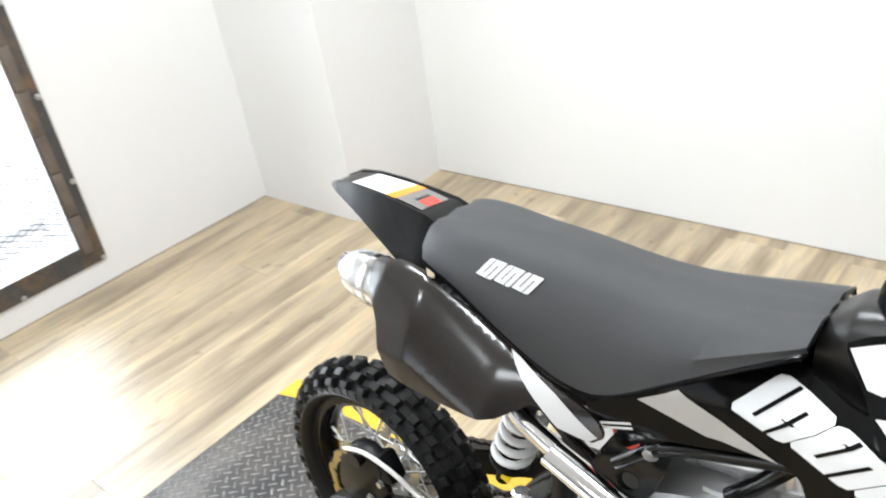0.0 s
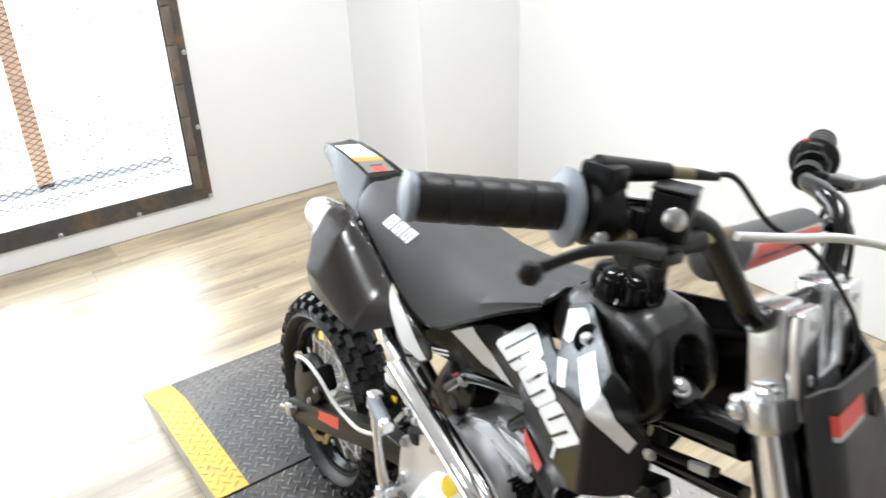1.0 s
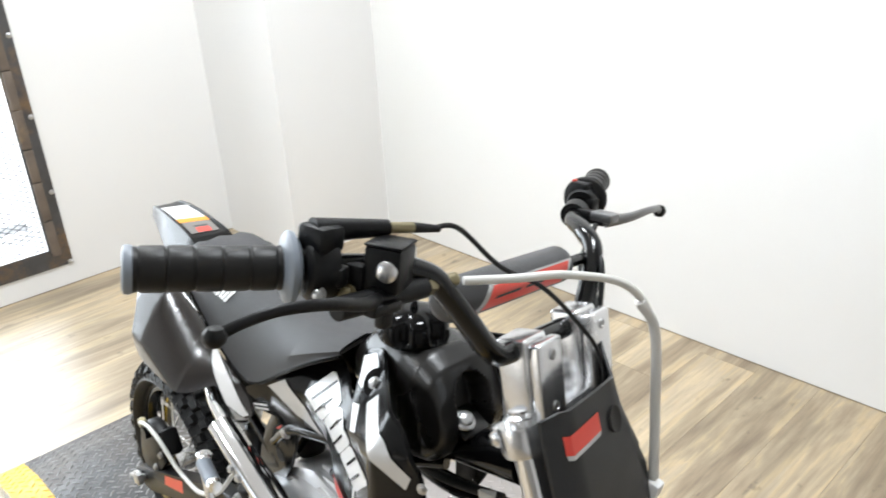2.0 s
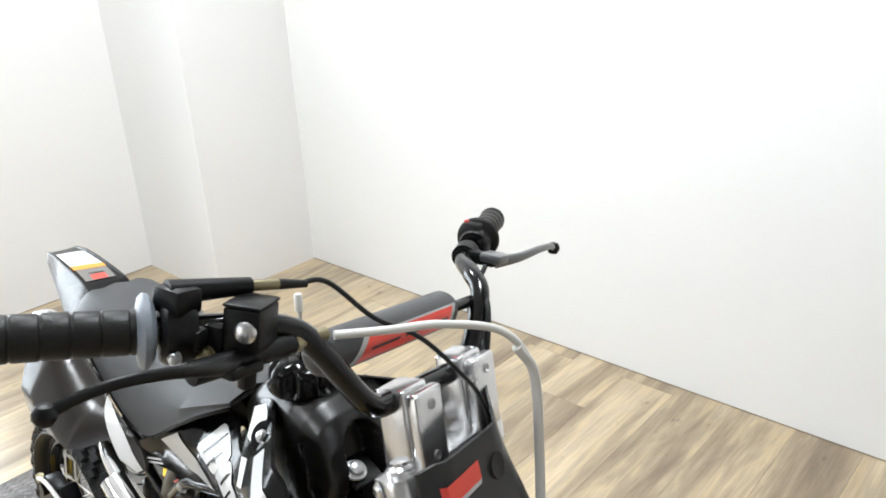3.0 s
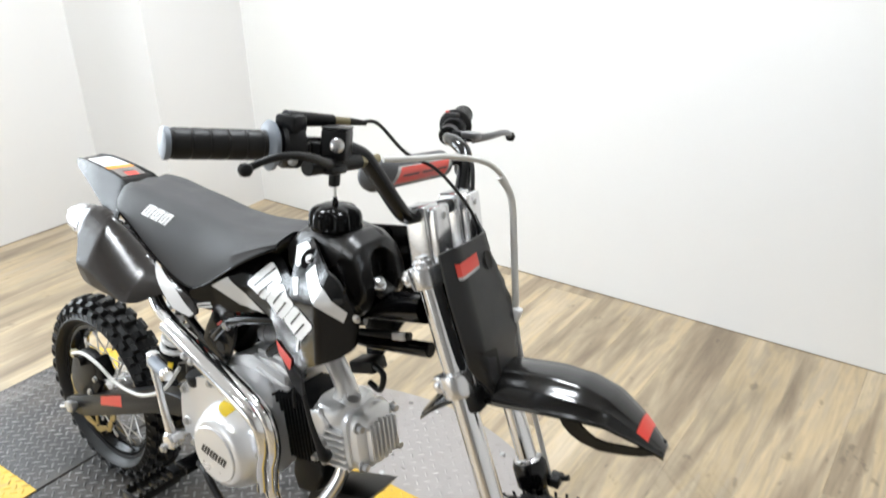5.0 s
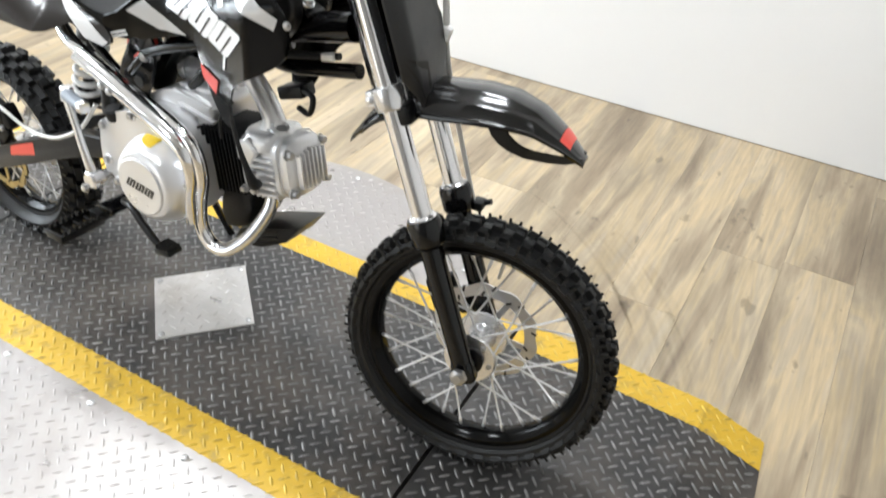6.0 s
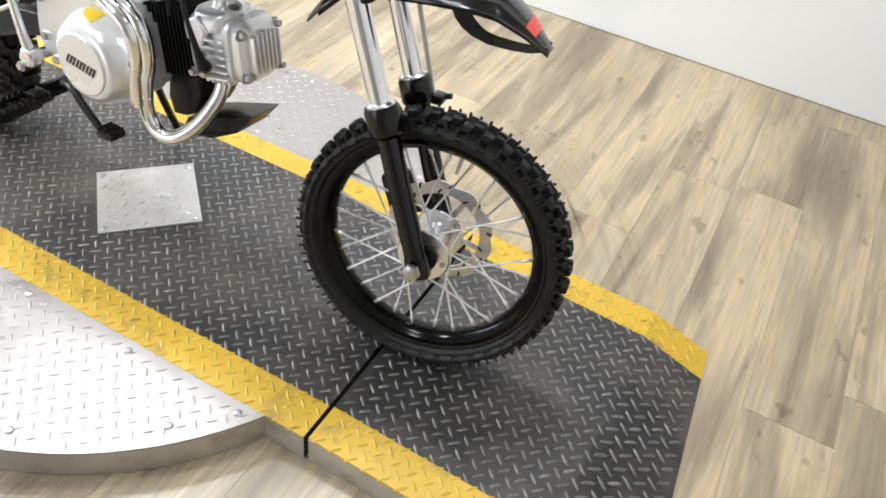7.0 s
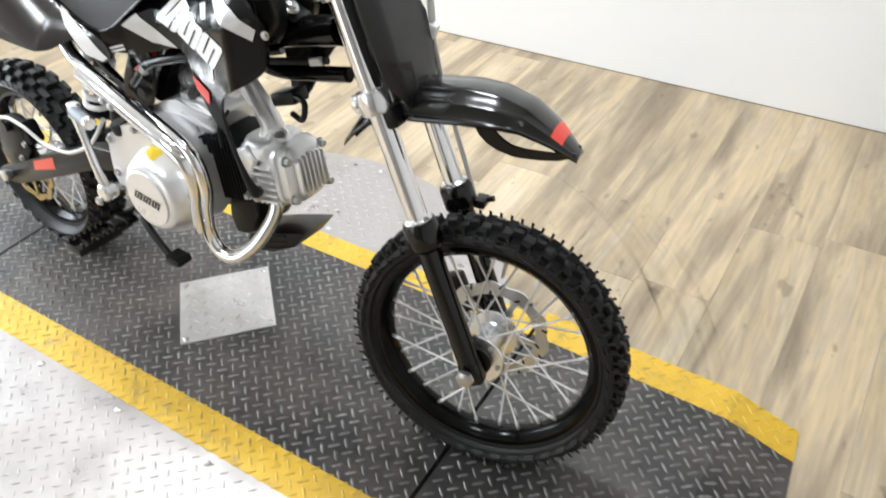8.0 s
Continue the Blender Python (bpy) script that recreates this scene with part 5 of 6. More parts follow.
rpart("seat_base", loft([base_ring(k) for k in np.linspace(1, len(SX) - 5, 26)]), BLACK_GLOSS, "black moulded seat base")

# ---- tail
TXS = [-0.022, 0.000, 0.040, 0.090, 0.150, 0.192, 0.208]
T_TOP = [0.788, 0.797, 0.801, 0.800, 0.796, 0.791, 0.786]
T_W = [0.020, 0.028, 0.031, 0.033, 0.0345, 0.036, 0.036]
T_LW = [0.022, 0.031, 0.038, 0.047, 0.058, 0.066, 0.068]
T_LOW = [0.780, 0.777, 0.764, 0.744, 0.720, 0.712, 0.712]
TAIL_Y = -0.009


def tail_ring(k):
    x, top, w, lw, low = [float(np.interp(k, range(len(TXS)), a)) for a in (TXS, T_TOP, T_W, T_LW, T_LOW)]
    # flat top, a raised lip along each edge, flaring flanks
    half = [(w * 0.5, top - 0.0012), (w - 0.0055, top - 0.0012), (w - 0.0045, top + 0.0006), (w - 0.001, top + 0.0006), (w, top - 0.0010), (lw, low + 0.002), (lw - 0.003, low), (w - 0.005, top - 0.012), (w * 0.5, top - 0.010)]
    return [(x, TAIL_Y - y, z) for y, z in reversed(half)] + [(x, TAIL_Y + y, z) for y, z in half]


tail_bm = loft([tail_ring(k) for k in np.linspace(0, 6, 25)])
tail = rpart("tail", tail_bm, TAIL_BLACK, "black tail section with flat top and warning labels")
tail.data.set_sharp_from_angle(angle=radians(18))


def tail_top(u, v, lift=0.001):
    k = float(np.interp(u, TXS, range(len(TXS))))
    return (u, v + TAIL_Y, float(np.interp(k, range(len(TXS)), T_TOP)) + lift - 0.0013)


rpart("warning_label", panel([(0.030, -0.024), (0.112, -0.026), (0.122, 0.025), (0.044, 0.021)], tail_top, 0, 0.02), WHITE_DECAL, "white warning label", tail)
for k in range(6):
    rpart("label_line", panel([(0.046 + 0.009 * k, -0.018), (0.0475 + 0.009 * k, -0.018), (0.0515 + 0.009 * k, 0.016 - 0.006 * (k % 3)), (0.050 + 0.009 * k, 0.016 - 0.006 * (k % 3))], lambda u, v: tail_top(u, v, 0.0015), 0, 0.02), LIGHTGREY_DECAL, "", tail)
rpart("orange_band", panel([(0.106, -0.026), (0.126, -0.027), (0.138, 0.025), (0.120, 0.025)], lambda u, v: tail_top(u, v, 0.0014), 0, 0.02), ORANGE_DECAL, "orange label band", tail)
rpart("grey_label", panel([(0.126, -0.025), (0.178, -0.027), (0.184, 0.022), (0.138, 0.024)], lambda u, v: tail_top(u, v, 0.0011), 0, 0.02), GREY_LABEL, "dull grey label", tail)
rpart("red_label", panel([(0.158, -0.012), (0.178, -0.014), (0.182, 0.010), (0.162, 0.012)], lambda u, v: tail_top(u, v, 0.0016), 0, 0.02), RED_DECAL, "small red label", tail)
rpart("label_line", panel([(0.150, -0.012), (0.155, -0.012), (0.159, 0.012), (0.154, 0.012)], lambda u, v: tail_top(u, v, 0.0016), 0, 0.02), BLACK_DECAL, "", tail)

# ---- side panels
def side_y(u, v, lift=0.0):
    top = float(np.interp(u, [0.145, 0.18, 0.25, 0.36, 0.455, 0.50], [0.740, 0.749, 0.742, 0.685, 0.651, 0.639]))
    amp = float(np.interp(u, [0.15, 0.37, 0.42, 0.50], [0.072, 0.070, 0.040, 0.012]))
    s = min(1.0, max(0.0, (top - v) / float(np.interp(u, [0.15, 0.40, 0.50], [0.10, 0.06, 0.04]))))
    y = float(np.interp(u, [0.15, 0.40, 0.50], [0.096, 0.088, 0.090])) + amp * s ** 0.62
    # the moulded crease: a scoop under the seat that ends in a ridge running down and forward
    crease = float(np.interp(u, [0.14, 0.22, 0.265, 0.295, 0.335, 0.385, 0.43, 0.50], [0.80, 0.742, 0.706, 0.676, 0.655, 0.648, 0.650, 0.655]))
    d = v - crease
    over = 0.5 * (d + math.sqrt(d * d + 0.005 ** 2))
    dip = min(1.0, over / max(0.035, top - crease))
    outer = float(np.interp(u, [0.15, 0.25, 0.40, 0.50], [0.172, 0.172, 0.162, 0.108])) - 0.04 * max(0.0, crease - v)
    scoop = outer - 0.040 * (1 - (1 - dip) ** 2) * min(1.0, max(0.0, (0.46 - u) / 0.10))
    y = min(y + 0.004, scoop)
    return y + lift


PANEL = rounded([(0.146, 0.738), (0.160, 0.746), (0.200, 0.749), (0.245, 0.742), (0.300, 0.716), (0.362, 0.684), (0.402, 0.668), (0.455, 0.650), (0.490, 0.640), (0.506, 0.622), (0.490, 0.610), (0.452, 0.618), (0.420, 0.640), (0.400, 0.628), (0.382, 0.619), (0.300, 0.619), (0.228, 0.622), (0.214, 0.634), (0.204, 0.664), (0.192, 0.690), (0.164, 0.718)], 1, 0.2)
for s in (-1, 1):
    side = rpart("side_panel", panel(PANEL, lambda u, v, s=s: (u, s * side_y(u, v), v), 0.005, 0.007, (0, -s, 0)), BROWN_GLOSS, "glossy dark side panel with a moulded crease")
    rpart("panel_flash", panel([(0.372, 0.683), (0.384, 0.677), (0.440, 0.652), (0.498, 0.620), (0.488, 0.613), (0.452, 0.620), (0.420, 0.643)], lambda u, v, s=s: (u, s * side_y(u, v, 0.0012), v), 0, 0.012), LIGHTGREY_DECAL, "pale tapering flash", side)

# ---- tank
KX = [0.690, 0.715, 0.750, 0.790, 0.820, 0.842, 0.856, 0.866]
K_TOP = [0.800, 0.820, 0.830, 0.834, 0.830, 0.818, 0.795, 0.765]
K_BOT = [0.740, 0.720, 0.705, 0.695, 0.695, 0.700, 0.715, 0.735]
K_W = [0.042, 0.048, 0.056, 0.064, 0.067, 0.064, 0.057, 0.046]


def tank_dent(x, y, z):
    """An arched upright flute in the nose and a slot in each shoulder."""
    d = abs(y) if z < 0.782 else math.hypot(y, z - 0.782)
    f = min(1.0, max(0.0, (0.027 - d) / 0.010)) * min(1.0, max(0.0, (x - 0.800) / 0.030))
    d = math.hypot((abs(y) - 0.058) / 0.5, max(0.0, z - 0.790) + max(0.0, 0.745 - z))
    g = min(1.0, max(0.0, (0.014 - d) / 0.010)) * min(1.0, max(0.0, (x - 0.815) / 0.020))
    return 0.030 * f * f * (3 - 2 * f) + 0.014 * g


def tank_ring(k, shrink=1.0):
    x, top, bot, w = [float(np.interp(k, range(len(KX)), a)) for a in (KX, K_TOP, K_BOT, K_W)]
    mid, h = (top + bot) / 2, (top - bot) / 2
    dense = []
    for i in range(361):
        a = 2 * math.pi * i / 360
        c, sn = math.cos(a), math.sin(a)
        y, z = w * math.copysign(abs(c) ** 0.50, c), h * math.copysign(abs(sn) ** 0.50, sn)
        dense.append((shrink * y * (1 - 0.26 * max(0.0, z / h) ** 2), mid + shrink * z))
    run = np.concatenate([[0], np.cumsum([math.dist(p, q) for p, q in zip(dense, dense[1:])])])
    at = np.linspace(0, run[-1], 97)[:-1]
    ys, zs = np.interp(at, run, [p[0] for p in dense]), np.interp(at, run, [p[1] for p in dense])
    x += 0.004 * (1 - shrink)
    return [(x - tank_dent(x, y, z), float(y), float(z)) for y, z in zip(ys, zs)]


tank = bpart("fuel_tank", loft([tank_ring(k) for k in np.linspace(0, 7, 52)] + [tank_ring(7, f) for f in (0.90, 0.78, 0.66, 0.54, 0.42, 0.30, 0.18, 0.06)]), TANK_BLACK, "satin black fuel tank with fluted front")
CAPC = Vector((0.770, -0.012, 0.828))


def lobed(profile, lobes, depth, n=84):
    rings = []
    for r, h, f in profile:
        ring = []
        for i in range(n):
            a = 2 * math.pi * i / n
            m = 0.5 + 0.5 * math.cos(lobes * a)
            rr = r * (1 - f * depth * (m ** 3))
            ring.append((rr * math.cos(a), rr * math.sin(a), h))
        rings.append(ring)
    return loft(rings)


cap_bm = lobed([(0.041, 0, 0), (0.043, 0.004, 0), (0.043, 0.008, 1), (0.042, 0.020, 1), (0.040, 0.026, 1), (0.035, 0.031, 0.8), (0.027, 0.034, 0.25), (0.014, 0.037, 0), (0.006, 0.037, 0)], 6, 0.24)
bpart("filler_cap", moved(cap_bm, Matrix.Translation(CAPC)), BLACK_GLOSS, "glossy black lobed filler cap", tank)
bpart("breather_spout", lathe([(0.005, 0), (0.005, 0.006), (0.0035, 0.008), (0.0035, 0.012), (0, 0.012)], CAPC + Vector((0, 0, 0.037)), (0, 0, 1), 12), BLACK_GLOSS, "", tank)
cz = CAPC + Vector((0, 0, 0.048))
bpart("breather_hose", tube([cz, cz + Vector((-0.001, 0.0, 0.022)), cz + Vector((-0.003, 0.0, 0.048))], 0.0026, 10, 6), WHITE_HOSE, "clear breather hose", tank)
bpart("breather_valve", lathe([(0.0030, 0), (0.0048, 0.002), (0.0048, 0.020), (0.0036, 0.022), (0, 0.022)], cz + Vector((-0.003, 0.0, 0.044)), (-0.04, 0, 1), 14), WHITE_HOSE, "", tank)
bpart("tank_bolt", lathe([(0.013, 0), (0.013, 0.003), (0.009, 0.004), (0.009, 0.009), (0.006, 0.011), (0, 0.011)], (0.863, -0.016, 0.756), (0.45, 0, 0.89), 16), SCREW, "bright flanged bolt", tank)
bpart("tank_tongue", box(0.040, 0.040, 0.008, (0.856, -0.004, 0.747), bevel=0.003, rot=(0, 22, 0)), TANK_BLACK, "", tank)

# ---- shrouds, running forward from under the seat
def shroud_y(u, v, lift=0.0):
    y = float(np.interp(u, [0.46, 0.54, 0.63, 0.70, 0.78, 0.86, 0.925, 0.945], [0.092, 0.083, 0.083, 0.095, 0.120, 0.148, 0.138, 0.128]))
    ref = float(np.interp(u, [0.50, 0.63, 0.75, 0.86, 0.94], [0.69, 0.712, 0.738, 0.770, 0.80]))
    y -= float(np.interp(u, [0.60, 0.66, 0.76, 0.86], [0.5, 0.85, 0.85, 0.6])) * max(0.0, v - ref)
    y -= 1.6 * max(0.0, 0.668 + 0.25 * max(0.0, u - 0.84) - v) ** 2
    return y + lift


BAND = [(0.478, 0.656), (0.500, 0.668), (0.542, 0.697), (0.600, 0.736), (0.640, 0.759), (0.674, 0.767), (0.705, 0.764), (0.735, 0.760), (0.753, 0.761), (0.742, 0.772), (0.714, 0.794), (0.730, 0.806), (0.748, 0.814), (0.780, 0.815), (0.810, 0.814), (0.848, 0.812), (0.882, 0.807), (0.908, 0.794), (0.926, 0.776), (0.930, 0.745), (0.926, 0.716),
        (0.899, 0.692), (0.845, 0.660), (0.816, 0.640), (0.797, 0.608), (0.777, 0.555), (0.764, 0.545), (0.748, 0.549), (0.736, 0.596), (0.722, 0.642), (0.710, 0.672), (0.688, 0.681), (0.660, 0.672), (0.620, 0.655), (0.540, 0.632), (0.500, 0.628), (0.482, 0.640)]
for s in (-1, 1):
    sh = bpart("shroud", panel(rounded(BAND, 1, 0.15), lambda u, v, s=s: (u, s * shroud_y(u, v), v), 0.005, 0.011, (0, -s, 0)), BLACK_GLOSS, "glossy black tank shroud with white, silver and red decals")

    def deco(name, poly, mat, lift=0.0013, label="", s=s, sh=sh, cell=0.010):
        return bpart(name, panel(poly, lambda u, v: (u, s * shroud_y(u, v, lift), v), 0, cell), mat, label, sh)
    deco("silver_band", [(0.537, 0.682), (0.580, 0.710), (0.633, 0.692), (0.687, 0.679), (0.650, 0.673), (0.613, 0.669)], SILVER_DECAL, label="silver tapering band")
    deco("silver_blade", [(0.794, 0.783), (0.814, 0.803), (0.870, 0.790), (0.917, 0.770), (0.910, 0.753), (0.860, 0.766)], SILVER_DECAL, label="silver blade-shaped decal")
    deco("white_patch", [(0.720, 0.794), (0.746, 0.808), (0.771, 0.807), (0.764, 0.787), (0.758, 0.778), (0.744, 0.776)], LIGHTGREY_DECAL, label="pale patch")
    deco("white_patch", [(0.757, 0.763), (0.776, 0.771), (0.802, 0.758), (0.787, 0.752)], LIGHTGREY_DECAL, label="pale patch")
    for k in range(2):
        deco("panel_mark", [(0.491 + 0.002 * k, 0.6345 - 0.006 * k), (0.530 + 0.002 * k, 0.6480 - 0.006 * k), (0.5315 + 0.002 * k, 0.6450 - 0.006 * k), (0.4925 + 0.002 * k, 0.6315 - 0.006 * k)], WHITE_DECAL)
    blocks, cuts = slanted_logo([(0.628, 0.712), (0.672, 0.758), (0.856, 0.731), (0.808, 0.684)], 3, 0.006)
    for o in blocks:
        deco("large_decal", rounded(o, 1, 0.10), WHITE_DECAL, 0.0014, "white slanted decal block")
    for o in cuts:
        deco("large_decal_slot", o, BLACK_GLOSS, 0.0020)
    deco("small_white_mark", [(0.798, 0.684), (0.806, 0.690), (0.800, 0.664), (0.793, 0.662)], WHITE_DECAL, 0.0014)
    deco("red_tag", [(0.722, 0.647), (0.774, 0.636), (0.768, 0.622), (0.758, 0.607), (0.750, 0.611), (0.725, 0.624)], RED_DECAL, 0.0024, "red slanted tag")
    hy = shroud_y(0.786, 0.798)
    bpart("shroud_recess", lathe([(0.017, 0), (0.017, 0.0015), (0.012, 0.002), (0, 0.0015)], (0.786, s * hy, 0.798), (0, s, 0.75), 18), BLACK_GLOSS, "", sh)
    bpart("shroud_bolt", bolt((0.787, s * (hy + 0.002), 0.799), (0, s, 0.75), 0.0055, 0.005), SCREW, "bright bolt", sh)
    bpart("shroud_bolt", bolt((0.930, s * (shroud_y(0.930, 0.760) + 0.001), 0.764), (0.3, s, 0), 0.0045, 0.004), SCREW, "", sh)

# ---- frame
frame_ = bpart("frame", join(
    tube([(0.945, 0, 0.735), (0.86, 0, 0.715), (0.76, 0, 0.690), (0.66, 0, 0.665), (0.56, 0, 0.610), (0.50, 0, 0.520)], 0.0235, 18, 6),
    tube([(0.955, 0, 0.668), (0.88, 0, 0.652), (0.80, 0, 0.640), (0.70, 0, 0.655)], 0.0125, 12, 6),
    lathe([(0.022, -0.005), (0.029, -0.004), (0.029, 0.128), (0.022, 0.129)], HEAD + AXIS * 0.472, AXIS, 24),
    *[tube([(0.60, s * 0.030, 0.650), (0.52, s * 0.060, 0.640), (0.40, s * 0.058, 0.675), (0.29, s * 0.036, 0.730)], 0.0095, 12, 6) for s in (-1, 1)],
    *[tube([(0.50, s * 0.055, 0.520), (0.40, s * 0.060, 0.600), (0.33, s * 0.046, 0.700)], 0.0085, 12, 6) for s in (-1, 1)],
    *[slab(rounded([(0.470, 0.555), (0.520, 0.640), (0.575, 0.640), (0.560, 0.560), (0.525, 0.500), (0.500, 0.420), (0.455, 0.400), (0.448, 0.470)], 1), s * 0.058, s * 0.064, 0.001) for s in (-1, 1)],
    *[tube([(0.84, s * 0.020, 0.690), (0.76, s * 0.050, 0.672), (0.66, s * 0.062, 0.648), (0.56, s * 0.062, 0.612), (0.50, s * 0.058, 0.560)], 0.0095, 12, 6) for s in (-1, 1)],
    tube([(0.70, -0.035, 0.655), (0.66, -0.035, 0.60), (0.625, -0.035, 0.56)], 0.010, 12, 5)), FRAME_BLACK, "black painted tube frame")
bpart("frame_hole", lathe([(0.011, 0), (0.011, 0.001), (0, 0.001)], (0.522, -0.0641, 0.548), (0, -1, 0), 16), GAP, "", frame_)
for x, z in ((0.492, 0.470), (0.474, 0.425), (0.545, 0.600)):
    bpart("frame_bolt", bolt((x, -0.0645, z), (0, -1, 0), 0.0075, 0.007), SCREW, "bright frame bolt", frame_)
bpart("wiring_loom", tube([(0.93, -0.018, 0.690), (0.86, -0.026, 0.676), (0.80, -0.024, 0.665), (0.74, -0.03, 0.68)], 0.006, 10, 6), RUBBER, "black wiring under the frame tube")
bpart("wire_connector", box(0.026, 0.012, 0.012, (0.912, -0.022, 0.686), bevel=0.003, rot=(0, -14, 0)), WHITE_DECAL, "white plug connector")
bpart("regulator", join(box(0.052, 0.036, 0.022, (0.845, -0.02, 0.612), bevel=0.004, rot=(0, -18, 0)), tube([(0.865, -0.03, 0.622), (0.895, -0.04, 0.620), (0.890, -0.042, 0.592), (0.865, -0.038, 0.594)], 0.005, 10, 5)), CAST_BLACK, "black unit hanging under the frame")

filt = bpart("air_filter", lathe([(0.018, 0), (0.026, 0.004), (0.027, 0.010), (0.027, 0.034), (0.022, 0.040), (0, 0.040)], (0.520, -0.020, 0.602), (-0.2, -0.9, 0.25), 28), RED_DECAL, "red air filter with bright band")
bpart("filter_band", lathe([(0.0275, 0), (0.0285, 0.001), (0.0285, 0.008), (0.0275, 0.009)], (0.520, -0.020, 0.602), (-0.2, -0.9, 0.25), 28), POLISHED, "", filt)

# ---- engine, with the cylinder lying forward
CASE = rounded([(0.455, 0.430), (0.470, 0.490), (0.520, 0.520), (0.590, 0.552), (0.660, 0.560), (0.690, 0.542), (0.672, 0.500), (0.660, 0.440), (0.656, 0.395), (0.650, 0.350), (0.620, 0.325), (0.530, 0.330), (0.470, 0.360)], 2)
engine = bpart("engine_case", slab(CASE, -0.050, 0.080, 0.008), CAST_ALU, "cast aluminium crankcase")
for k in range(4):
    bpart("case_rib", box(0.085, 0.010, 0.006, (0.640 + 0.006 * k, -0.051, 0.546 - 0.024 * k), bevel=0.002, rot=(0, 10, 0)), CAST_ALU, "", engine)
for k in range(3):
    bpart("case_rib", box(0.10, 0.006, 0.008, (0.645, -0.036 + 0.04 * k, 0.560), bevel=0.002, rot=(0, -4, 0)), CAST_ALU, "", engine)
bpart("starter_motor", join(rod((0.572, 0.012, 0.566), (0.672, 0.012, 0.578), 0.019, seg=24, bevel=0.003)), CAST_ALU, "cast starter motor", engine)
bpart("starter_cap", lathe([(0.020, 0), (0.021, 0.003), (0.021, 0.014), (0.015, 0.019), (0, 0.019)], (0.573, 0.012, 0.566), (-0.99, 0, -0.12), 24), CAST_ALU, "", engine)
COVER = rounded([(0.460, 0.420), (0.470, 0.480), (0.500, 0.500), (0.560, 0.522), (0.640, 0.520), (0.684, 0.486), (0.700, 0.440), (0.702, 0.385), (0.684, 0.352), (0.640, 0.344), (0.600, 0.338), (0.540, 0.350), (0.480, 0.352), (0.462, 0.380)], 2)
cover = bpart("clutch_cover", slab(COVER, -0.118, -0.0505, 0.014, 5), SILVER_PAINT, "silver painted engine side cover", engine)
CC = Vector((0.612, 0, 0.408))
bpart("clutch_dome", lathe([(0.082, -0.006), (0.081, 0.002), (0.078, 0.013), (0.072, 0.026), (0.066, 0.036), (0.060, 0.0405), (0.054, 0.042)], CC + Vector((0, -0.117, 0)), (0, -1, 0), 56), SILVER_PAINT, "", engine)
bpart("cover_disc", lathe([(0.053, 0), (0.053, 0.0445), (0.0515, 0.0460), (0, 0.0464)], CC + Vector((0, -0.117, 0)), (0, -1, 0), 48), SILVER_PAINT, "round silver cover with dark decal", engine)
blocks, cuts = slanted_logo([(0.577, 0.404), (0.586, 0.421), (0.651, 0.412), (0.642, 0.395)])
for o in blocks:
    bpart("cover_decal", panel(o, lambda u, v: (u, -0.1637, v), 0, 0.02), BLACK_DECAL, "dark slanted decal block", engine)
for o in cuts:
    bpart("cover_decal_slot", panel(o, lambda u, v: (u, -0.1640, v), 0, 0.02), SILVER_PAINT, "", engine)
for x, z in ((0.478, 0.400), (0.498, 0.362), (0.692, 0.395), (0.680, 0.366), (0.662, 0.508), (0.560, 0.512), (0.480, 0.470), (0.640, 0.350)):
    bpart("bolt_boss", lathe([(0.010, 0), (0.009, 0.010), (0.007, 0.012), (0, 0.012)], (x, -0.110, z), (0, -1, 0), 16), SILVER_PAINT, "", engine)
    bpart("cover_bolt", bolt((x, -0.1215, z), (0, -1, 0), 0.0058, 0.006), SCREW, "", engine)
bpart("adjuster_nut", lathe([(0.012, 0), (0.012, 0.012), (0.008, 0.016), (0.008, 0.022), (0, 0.022)], (0.688, -0.112, 0.428), (0.45, -0.9, 0), 18), POLISHED, "", engine)
bpart("oil_filler_cap", lathe([(0.016, 0), (0.017, 0.004), (0.017, 0.018), (0.014, 0.021), (0, 0.021)], (0.503, -0.106, 0.486), (-0.1, -0.25, 1), 20), RUBBER, "black oil filler cap", engine)
bpart("oil_label", panel([(0.590, 0.484), (0.598, 0.502), (0.634, 0.498), (0.626, 0.480)], lambda u, v: (u, -0.1182 - float(np.interp(math.hypot(u - 0.612, v - 0.408), [0.054, 0.066, 0.072, 0.078, 0.081, 0.082], [0.042, 0.036, 0.026, 0.013, 0.002, -0.001])), v), 0, 0.005), YELLOW_DECAL, "yellow oil label", engine)
# cylinder and head along a slightly rising axis
CYL = Vector((0.97, 0, 0.16)).normalized()
C0 = Vector((0.690, -0.014, 0.452))
TURN_C = Matrix.Rotation(-math.atan2(CYL.z, CYL.x), 4, (0, 1, 0))
bpart("cylinder", rod(C0 - CYL * 0.04, C0 + CYL * 0.075, 0.036, seg=28), CAST_BLACK, "black finned cylinder", engine)
for k in range(-3, 8):
    bpart("cylinder_fin", moved(box(0.0030, 0.108, 0.116, (0, 0, 0), bevel=0.001, segs=1), Matrix.Translation(C0 + CYL * (0.006 + 0.0085 * k)) @ TURN_C), CAST_BLACK, "", engine)
H0 = C0 + CYL * 0.070
TILTM = Matrix.Translation(H0) @ TURN_C


def head(name, bm, mat=CAST_ALU, label=""):
    return bpart(name, moved(bm, TILTM), mat, label, engine)


